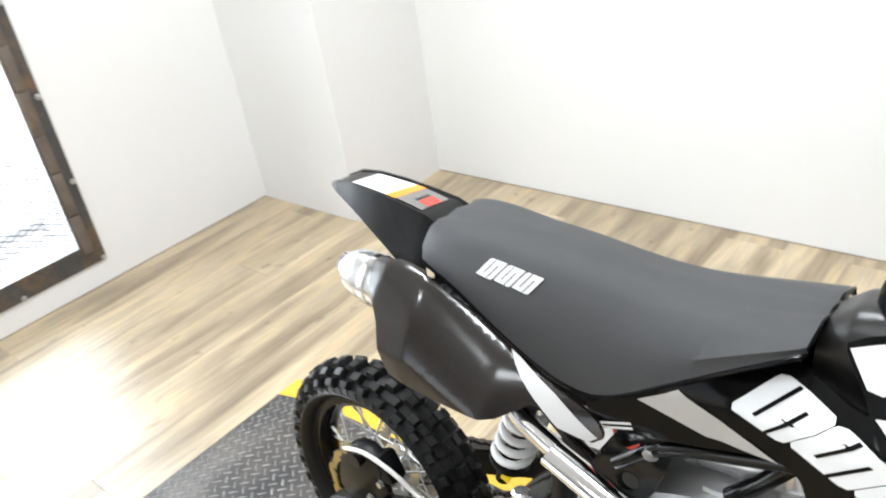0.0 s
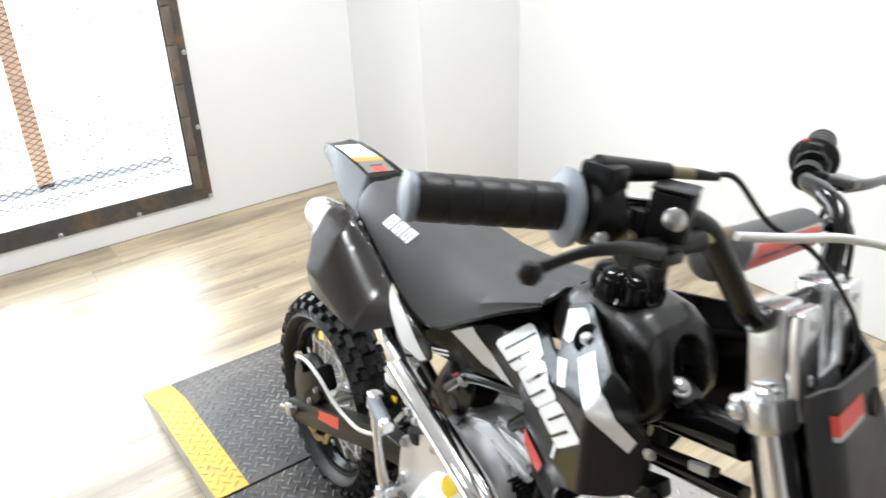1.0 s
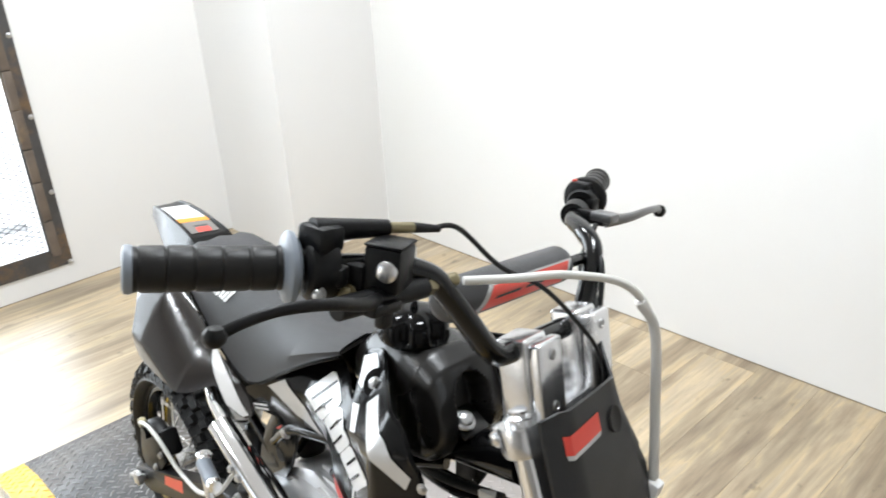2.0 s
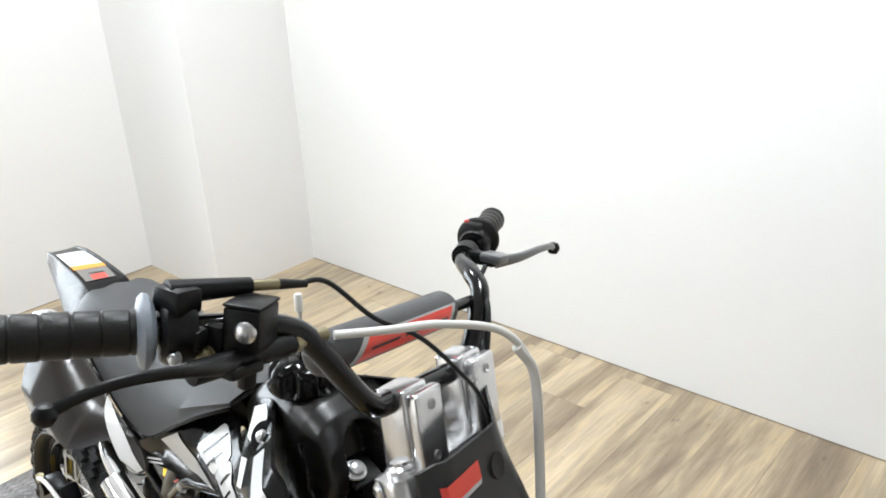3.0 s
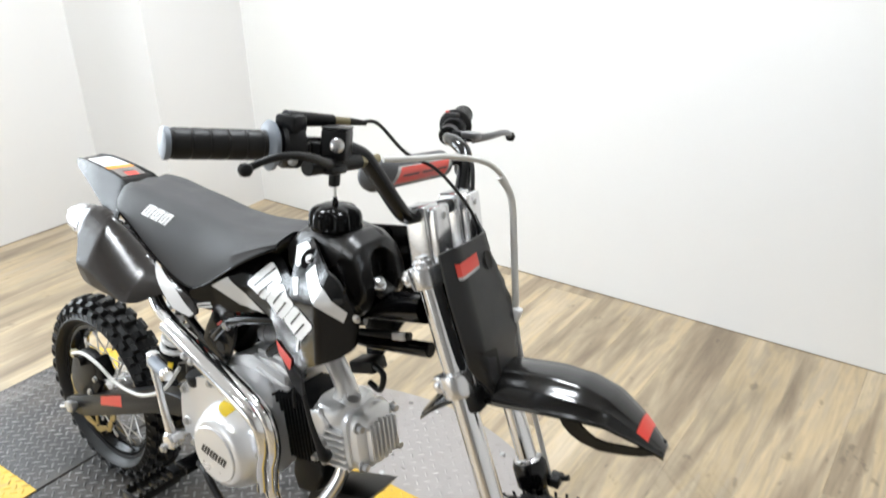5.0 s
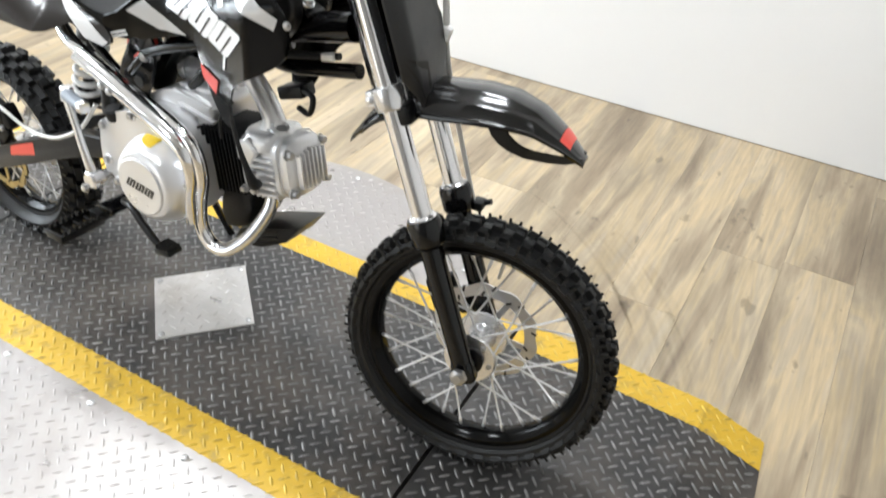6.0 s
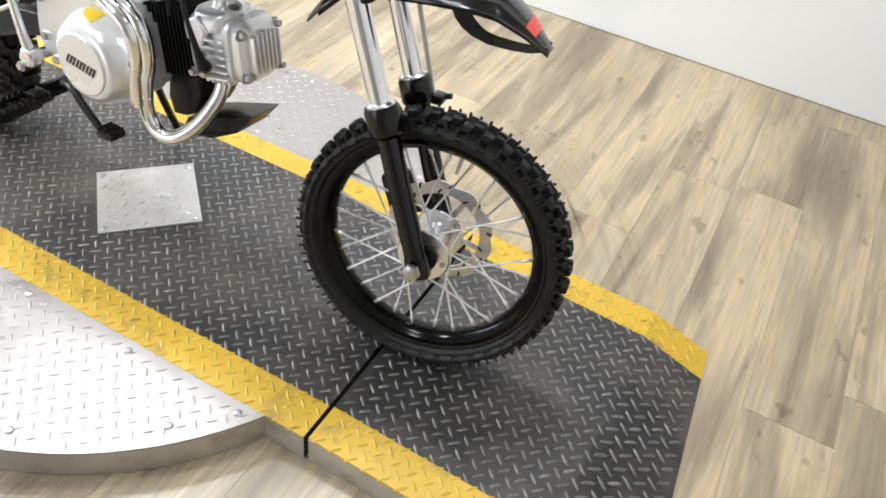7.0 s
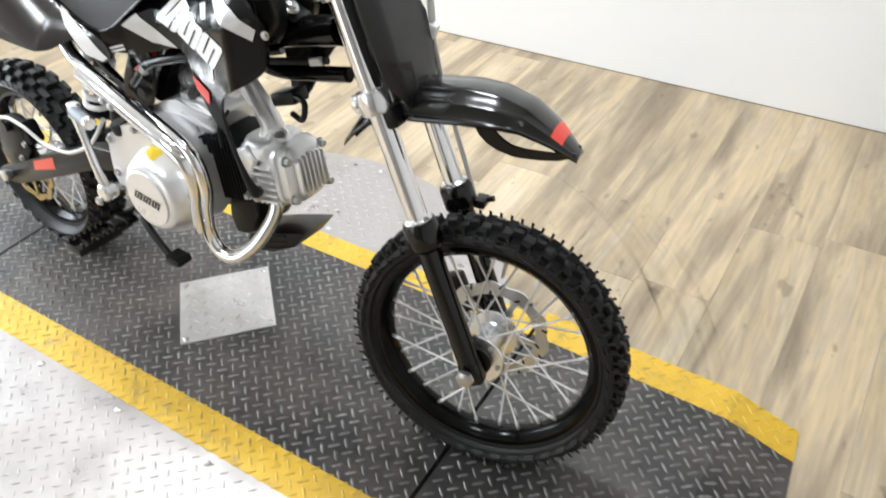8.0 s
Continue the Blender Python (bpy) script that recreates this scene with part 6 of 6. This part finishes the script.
head("cylinder_head", loft([[(x, y, z) for y, z in rounded([(-w, -h), (w, -h), (w, h), (-w, h)], 2, 0.15)] for x, w, h in ((0.0, 0.050, 0.052), (0.010, 0.052, 0.054), (0.012, 0.044, 0.050), (0.070, 0.044, 0.050), (0.076, 0.052, 0.052), (0.084, 0.052, 0.052))]), CAST_ALU, "finned cast aluminium cylinder head")
for k in range(6):
    for s in (-1, 1):
        head("head_fin", box(0.062, 0.018, 0.0042, (0.044, s * 0.047, -0.044 + 0.0125 * k), bevel=0.0014, segs=2))
for k in range(5):
    head("head_fin", box(0.0042, 0.080, 0.018, (0.014 + 0.012 * k, 0, -0.052), bevel=0.0014, segs=2))
head("valve_housing", loft([[(x, y, z) for x, y in rounded([(0.000, -w), (0.066, -w), (0.080, 0), (0.066, w), (0.000, w)], 2, 0.2)] for z, w in ((0.030, 0.050), (0.046, 0.050), (0.056, 0.044), (0.060, 0.034))]), CAST_ALU, "")
head("side_cap", lathe([(0.026, 0), (0.026, 0.006), (0.022, 0.010), (0.020, 0.0105), (0, 0.0105)], (0.020, -0.047, 0.030), (0, -1, 0), 5), CAST_ALU, "", )
head("tappet_cover", lathe([(0.024, 0), (0.024, 0.008), (0.018, 0.013), (0.018, 0.018), (0.013, 0.022), (0.009, 0.018), (0, 0.018)], (0.060, -0.008, 0.048), (0.45, -0.15, 0.88), 28), CAST_ALU, "round tappet cover")
hc = loft([[(x, y, z) for y, z in rounded([(-w, -h), (w, -h), (w, h * 0.55), (w * 0.7, h), (-w * 0.7, h), (-w, h * 0.55)], 2, 0.2)] for x, w, h in ((0.084, 0.047, 0.052), (0.100, 0.046, 0.051), (0.108, 0.038, 0.042), (0.110, 0.030, 0.034))])
head("head_cover", hc, CAST_ALU, "finned head cover with four bolts")
for k in range(7):
    head("cover_fin", box(0.016, 0.0040, 0.072 - 0.004 * abs(k - 3), (0.112, -0.030 + 0.010 * k, -0.002), bevel=0.0014, segs=2))
for s in (-1, 1):
    for z in (-0.038, 0.032):
        head("cover_bolt", bolt((0.100, s * 0.042, z), (1, 0, 0), 0.0068, 0.014), SCREW)
for z in (-0.038, -0.004):
    head("head_nut", bolt((0.030, -0.056, z), (0, -1, 0), 0.006, 0.009), SCREW)
head("head_nut", bolt((0.000, -0.050, -0.042), (0, -1, 0), 0.006, 0.010), SCREW)
bpart("intake_manifold", tube([H0 + Vector((0.030, 0.0, 0.056)), H0 + Vector((0.030, 0.0, 0.082)), H0 + Vector((0.012, 0.0, 0.112)), H0 + Vector((-0.012, 0, 0.140)), H0 + Vector((-0.03, 0, 0.16))], 0.0185, 20, 6, radii=[0.025, 0.019, 0.018, 0.018, 0.02]), CAST_ALU, "cast intake elbow", engine)
bpart("carburettor", join(box(0.05, 0.045, 0.06, (0.728, 0.0, 0.640), bevel=0.008, rot=(0, 25, 0)), rod((0.712, 0, 0.615), (0.702, 0, 0.580), 0.018, seg=16, bevel=0.003)), CAST_ALU, "", engine)
bpart("ignition_lead", tube([(0.772, -0.100, 0.600), (0.780, -0.100, 0.560), (0.792, -0.100, 0.520), (0.804, -0.096, 0.480), (0.808, -0.088, 0.455), (0.800, -0.074, 0.446)], 0.0055, 12, 6, radii=[0.0035, 0.0035, 0.004, 0.006, 0.0105, 0.010]), RUBBER, "black ignition lead and plug cap", engine)
bpart("oil_line", tube([(0.752, -0.070, 0.58), (0.728, -0.075, 0.545), (0.722, -0.070, 0.505)], 0.003, 8, 6), RUBBER, "thin black hose", engine)
# black block added to fill the dark area inside the pipe loop
bpart("dark_filler_block", slab(rounded([(0.676, 0.300), (0.735, 0.312), (0.756, 0.350), (0.762, 0.410), (0.690, 0.440)], 1), -0.045, 0.055, 0.008), CAST_BLACK, "black filler block under the cylinder", engine)
skid = bpart("skid_plate", slab([(0.680, 0.250), (0.700, 0.290), (0.755, 0.312), (0.846, 0.346), (0.815, 0.304), (0.755, 0.268)], -0.020, 0.060, 0.002), CAST_BLACK, "black slotted bash plate", engine)
for k in range(3):
    bpart("skid_slat", box(0.075, 0.085, 0.003, (0.760, 0.020, 0.280 + 0.013 * k), rot=(0, -22, 0)), CAST_BLACK, "", skid)

# ---- exhaust
EXH = [(0.800, -0.030, 0.420), (0.798, -0.045, 0.378), (0.776, -0.076, 0.327), (0.744, -0.098, 0.300), (0.712, -0.104, 0.303), (0.694, -0.106, 0.335), (0.697, -0.108, 0.385), (0.711, -0.112, 0.440), (0.702, -0.116, 0.495), (0.660, -0.116, 0.524), (0.586, -0.114, 0.547), (0.500, -0.113, 0.573), (0.412, -0.104, 0.598), (0.366, -0.090, 0.618), (0.315, -0.075, 0.662)]
ex = bpart("exhaust_pipe", tube(EXH, 0.0130, 20, 8), CHROME, "chromed exhaust header looping under the cylinder")
bpart("exhaust_flange", box(0.050, 0.036, 0.008, (0.800, -0.030, 0.416), bevel=0.002, rot=(-8, 8, 0)), CAST_ALU, "", ex)
bpart("heat_shield", tube([(0.688, -0.113, 0.350), (0.692, -0.116, 0.395), (0.702, -0.119, 0.445), (0.694, -0.124, 0.492), (0.656, -0.128, 0.521), (0.586, -0.127, 0.549), (0.510, -0.125, 0.576), (0.452, -0.121, 0.593)], 0.0195, 18, 8, flat=0.62), CHROME, "chromed pipe guard", ex)
for pnt in ((0.545, -0.144, 0.560), (0.528, -0.145, 0.566), (0.698, -0.131, 0.430)):
    bpart("shield_bolt", bolt(pnt, (0, -1, 0.2), 0.0055, 0.006), SCREW, "", ex)
muf = rpart("muffler", lathe([(0.020, 0), (0.034, 0.02), (0.0365, 0.03), (0.0365, 0.190), (0.035, 0.200), (0.0355, 0.204), (0.032, 0.225), (0.024, 0.240), (0.021, 0.240), (0.019, 0.225), (0, 0.225)], (0.312, -0.078, 0.674), (-1, -0.05, 0.11), 32), POLISHED, "short polished aluminium silencer")
rpart("muffler_strap", lathe([(0.0371, 0), (0.0379, 0.001), (0.0379, 0.011), (0.0371, 0.012)], (0.312 - 0.178, -0.078 - 0.0089, 0.674 + 0.0196), (-1, -0.05, 0.11), 32), CHROME, "", muf)
rpart("exhaust_tip", lathe([(0.018, 0), (0.018, 0.020), (0.0165, 0.020), (0.0165, 0.002)], (0.312 - 0.230, -0.0895, 0.674 + 0.0253), (-1, -0.05, 0.11), 20), CHROME, "", muf)

# ---- swingarm, shock and rear brake
PIV = Vector((0.462, 0, 0.412))
ARM = [(0.480, 0.428), (0.470, 0.386), (0.350, 0.352), (0.150, 0.262), (0.020, 0.206), (-0.035, 0.205), (-0.040, 0.232), (0.060, 0.276), (0.250, 0.360), (0.350, 0.405)]
swing = None
for s in (-1, 1):
    ob = bpart("swingarm_leg", slab(rounded(ARM, 1, 0.15), s * 0.070, s * 0.098, 0.005, 3), CAST_BLACK, "black box-section swingarm leg" if s > 0 else "black box-section swingarm leg with red decal")
    if s < 0:
        swing = ob
        for poly, mat, lift in (([(0.122, 0.278), (0.128, 0.302), (0.212, 0.337), (0.210, 0.308)], RED_DECAL, 0.0008),):
            bpart("swingarm_decal", panel(poly, lambda u, v: (u, -0.098 - 0.0008, v), 0, 0.02), mat, "red slanted decal", ob)
        bpart("chain_adjuster", join(box(0.030, 0.010, 0.026, (-0.012, -0.103, 0.222), bevel=0.003, rot=(0, -24, 0)), rod((-0.03, -0.103, 0.214), (-0.055, -0.103, 0.204), 0.004, seg=10)), SCREW, "", ob)
bpart("swingarm_bridge", box(0.06, 0.14, 0.035, (0.350, 0, 0.375), bevel=0.006, rot=(0, -24, 0)), FRAME_BLACK)
bpart("rear_axle", join(rod((RAX.x, -0.118, RAX.z), (RAX.x, 0.118, RAX.z), 0.0075, seg=14), lathe([(0.013, 0), (0.013, 0.010), (0.009, 0.012), (0, 0.012)], (RAX.x, -0.105, RAX.z), (0, -1, 0), 6)), SCREW, "bright rear axle")
bpart("swingarm_pivot", join(rod((PIV.x, -0.098, PIV.z), (PIV.x, 0.098, PIV.z), 0.008, seg=14), lathe([(0.013, 0), (0.013, 0.010), (0, 0.012)], (PIV.x, -0.098, PIV.z), (0, -1, 0), 6)), SCREW)
S0, S1 = Vector((0.300, -0.028, 0.405)), Vector((0.385, -0.028, 0.640))
sd = (S1 - S0).normalized()
shock = bpart("shock_absorber", join(rod(S0, S1, 0.011, seg=16), lathe([(0.030, 0), (0.030, 0.006), (0.02, 0.010)], S0 + sd * 0.045, sd, 22), lathe([(0.024, 0), (0.030, 0.004), (0.030, 0.012), (0.022, 0.05)], S0 + sd * 0.185, sd, 22)), CAST_BLACK, "rear shock absorber with white spring")
bq = basis(sd)
coil = [S0 + sd * (0.052 + 0.130 * k / 96) + (bq @ Vector((0.0255 * math.cos(2 * math.pi * 5.5 * k / 96), 0.0255 * math.sin(2 * math.pi * 5.5 * k / 96), 0))) for k in range(97)]
bpart("spring", tube(coil, 0.0058, 10, straight=True), WHITE_SPRING, "white coil spring", shock)
bpart("shock_reservoir", rod((0.425, -0.058, 0.455), (0.432, -0.055, 0.550), 0.017, seg=18, bevel=0.003), CAST_BLACK, "", shock)
bpart("yellow_tag", box(0.014, 0.002, 0.030, (0.318, -0.040, 0.430), rot=(0, 20, 0)), YELLOW_DECAL, "small yellow tag", shock)
cal = bpart("rear_caliper", join(box(0.060, 0.038, 0.055, (0.088, -0.070, 0.345), bevel=0.010, rot=(0, -30, 0)), box(0.09, 0.012, 0.04, (0.075, -0.086, 0.300), bevel=0.004, rot=(0, -50, 0)), rod((0.06, -0.085, 0.365), (0.06, -0.105, 0.365), 0.012, seg=14)), CAST_BLACK, "black rear brake caliper")
bpart("caliper_bolt", bolt((0.10, -0.090, 0.330), (0, -1, 0), 0.006, 0.006), SCREW, "", cal)
bpart("caliper_bolt", bolt((0.075, -0.093, 0.290), (0, -1, 0), 0.006, 0.006), SCREW, "", cal)
bpart("caliper_bracket", slab(rounded([(-0.010, 0.262), (0.050, 0.252), (0.092, 0.300), (0.110, 0.372), (0.060, 0.392), (0.012, 0.360), (0.000, 0.310)], 1), -0.092, -0.064, 0.006), CAST_BLACK, "", cal)
bpart("banjo_fitting", join(rod((0.020, -0.092, 0.372), (0.045, -0.092, 0.375), 0.006, seg=10), lathe([(0.009, 0), (0.009, 0.012)], (0.030, -0.088, 0.372), (0, -1, 0), 12)), BRASS, "brass hose fitting", cal)
bpart("rear_brake_hose", tube([(0.030, -0.098, 0.374), (0.090, -0.104, 0.396), (0.150, -0.106, 0.392), (0.205, -0.106, 0.374), (0.270, -0.110, 0.376), (0.340, -0.118, 0.398), (0.410, -0.118, 0.440), (0.440, -0.100, 0.490)], 0.0038, 12, 7), WHITE_HOSE, "milky white rear brake hose")
# drive chain on the far side
links = []
path = [Vector((RAX.x, 0.055, RAX.z + 0.075)), Vector((0.52, 0.055, 0.455))]
n = 44
for k in range(n):
    c = path[0].lerp(path[1], (k + 0.5) / n)
    links.append(moved(box(0.0125, 0.012 if k % 2 else 0.007, 0.008, (0, 0, 0), bevel=0.002, segs=1), Matrix.Translation(c) @ Matrix.Rotation(-0.3, 4, (0, 1, 0))))
    links.append(moved(box(0.0125, 0.012 if k % 2 else 0.007, 0.008, (0, 0, 0), bevel=0.002, segs=1), Matrix.Translation(c + Vector((0, 0, -0.125 + 0.06 * k / n))) @ Matrix.Rotation(-0.42, 4, (0, 1, 0))))
bpart("chain_run", join(*links[0::2]), CHAIN, "dark roller chain, upper run")
bpart("chain_run", join(*links[1::2]), CHAIN, "dark roller chain, lower run")
bpart("rear_sprocket", moved(wavy_disc(0.055, 0.075, 37, 0.004, 0.055, 0.004, False), Matrix.Translation(RAX)), STEEL_DISC, "steel rear sprocket")

# ---- kick starter, brake pedal, foot pegs
KP = Vector((0.455, -0.132, 0.358))
kick = bpart("kick_starter", join(tube([KP + Vector((0, -0.006, -0.006)), KP + Vector((-0.010, -0.010, 0.05)), KP + Vector((-0.024, -0.010, 0.110)), KP + Vector((-0.036, -0.008, 0.152))], 0.008, 12, 5, radii=[0.010, 0.008, 0.007, 0.009]),
                                   lathe([(0.017, 0), (0.018, 0.004), (0.018, 0.022), (0.014, 0.026), (0, 0.026)], KP + Vector((0, 0.006, 0)), (0, -1, 0), 18), rod(KP + Vector((0, 0.03, 0)), KP, 0.010, seg=14),
                                   lathe([(0.012, 0), (0.012, 0.022), (0.009, 0.025), (0, 0.025)], KP + Vector((-0.036, -0.008, 0.148)), (0, 0.1, 1), 14)), POLISHED, "bright kick start lever with grey folding pedal")
bpart("kick_pedal", rod(KP + Vector((-0.034, -0.010, 0.160)), KP + Vector((0.024, -0.022, 0.157)), 0.0115, seg=18, bevel=0.002), BLUEGREY, "grey rubber kick pedal", kick)
bpart("kick_pedal_end", lathe([(0.0125, 0), (0.013, 0.003), (0.010, 0.008), (0, 0.009)], KP + Vector((0.024, -0.022, 0.157)), (1, -0.2, 0), 16), POLISHED, "", kick)
bpart("kick_bolt", bolt(KP + Vector((-0.012, -0.020, -0.018)), (0, -1, 0), 0.007, 0.007), SCREW, "", kick)
pedal = bpart("brake_pedal", join(tube([(0.520, -0.130, 0.330), (0.565, -0.150, 0.345), (0.605, -0.160, 0.325), (0.650, -0.165, 0.300), (0.668, -0.166, 0.302)], 0.007, 10, 6),
                                  box(0.038, 0.032, 0.012, (0.672, -0.168, 0.306), bevel=0.003, rot=(0, -10, 0)), *[box(0.003, 0.030, 0.008, (0.659 + 0.0065 * k, -0.168, 0.314), rot=(0, -10, 0)) for k in range(5)]), CAST_BLACK, "black rear brake pedal with toothed pad")
for s in (-1, 1):
    teeth = []
    for k in range(7):
        for q_ in (-1, 1):
            teeth.append(box(0.004, 0.006, 0.010, (0.425 + q_ * 0.020, s * (0.140 + 0.012 * k), 0.268), rot=(0, q_ * 12, 0)))
    peg = bpart("foot_peg", join(box(0.006, 0.095, 0.016, (0.405, s * 0.175, 0.258), bevel=0.002), box(0.006, 0.095, 0.016, (0.445, s * 0.175, 0.258), bevel=0.002), *[box(0.040, 0.006, 0.012, (0.425, s * (0.145 + 0.025 * k), 0.256), bevel=0.001) for k in range(4)], box(0.046, 0.006, 0.016, (0.425, s * 0.221, 0.258), bevel=0.002), *teeth,
                                 box(0.03, 0.04, 0.022, (0.425, s * 0.115, 0.260), bevel=0.004)), CAST_BLACK, "black toothed folding foot peg")
bpart("peg_bracket", join(box(0.04, 0.26, 0.014, (0.455, 0, 0.285), bevel=0.004)), FRAME_BLACK)
stand_top, stand_foot = Vector((0.430, 0.130, 0.300)), Vector((0.400, 0.250, 0.0))
bpart("side_stand", join(tube([stand_top, stand_top.lerp(stand_foot, 0.5) + Vector((-0.01, 0, 0)), stand_foot + Vector((0, 0, 0.012))], 0.009, 10, 5), box(0.055, 0.035, 0.006, tuple(stand_foot + Vector((0, 0, 0.0)) ), bevel=0.002, rot=(8, 0, 0))), FRAME_BLACK, "black side stand")

# ---------------------------------------------------------------- floor planks, last
def planks():
    rng = random.Random(11)
    W, L, gap = 0.178, 1.22, 0.0005
    meshes = {}
    x, col = XW + 0.001, 0
    while x < XE - 0.01:
        w = min(W, XE - x)
        y = YS - rng.uniform(0.05, 1.1)
        while y < YN - 0.005:
            y0, y1 = max(y, YS + 0.001), min(y + L, YN - 0.001)
            if y1 - y0 > 0.02:
                key = (round(w, 3), round(y1 - y0, 3))
                if key not in meshes:
                    b = box(w - gap, y1 - y0 - gap, 0.006, (0, 0, -0.003), bevel=0.0004, segs=1)
                    me = bpy.data.meshes.new("plank")
                    b.to_mesh(me)
                    b.free()
                    me.materials.append(WOOD)
                    meshes[key] = me
                ob = new("plank", meshes[key])
                ob.location = (x + w / 2, (y0 + y1) / 2, 0.0005)
                ob.parent = floor
            y += L
        x += W
        col += 1


planks()


# tyre scuffs on the planks, arcs round the turntable
SCUFF = material("rubber_scuff", (0.16, 0.115, 0.07), 0.5, vary=0.3, scale=30)
nodes, links = SCUFF.node_tree.nodes, SCUFF.node_tree.links
cover_noise = nodes.new("ShaderNodeTexNoise")
cover_noise.inputs["Scale"].default_value, cover_noise.inputs["Detail"].default_value = 5, 3
fade = nodes.new("ShaderNodeMapRange")
fade.inputs["From Min"].default_value, fade.inputs["From Max"].default_value = 0.30, 0.72
fade.inputs["To Min"].default_value, fade.inputs["To Max"].default_value = 0.005, 0.050
links.new(cover_noise.outputs["Fac"], fade.inputs["Value"])
links.new(fade.outputs[0], nodes["Principled BSDF"].inputs["Alpha"])


def scuff(radius, width, a0, a1, lift):
    bm = bmesh.new()
    n = 40
    rows = []
    for k in range(n + 1):
        a = radians(a0 + (a1 - a0) * k / n)
        w = width * math.sin(math.pi * (k + 0.4) / (n + 0.8)) ** 0.5
        rows.append([bm.verts.new((TX + (radius + s * w / 2) * math.cos(a), TY + (radius + s * w / 2) * math.sin(a), 0.0014 + lift)) for s in (-1, 1)])
    for p, q in zip(rows, rows[1:]):
        bm.faces.new((p[0], p[1], q[1], q[0]))
    ob = part("scuff_mark", bm, SCUFF, floor)
    ob.visible_shadow = False


scuff_rng = random.Random(8)
for k in range(26):
    r = scuff_rng.gauss(1.03, 0.06)
    a0 = scuff_rng.uniform(2, 34)
    scuff(r, scuff_rng.uniform(0.006, 0.045), a0, a0 + scuff_rng.uniform(22, 50), 0.00008 * k)
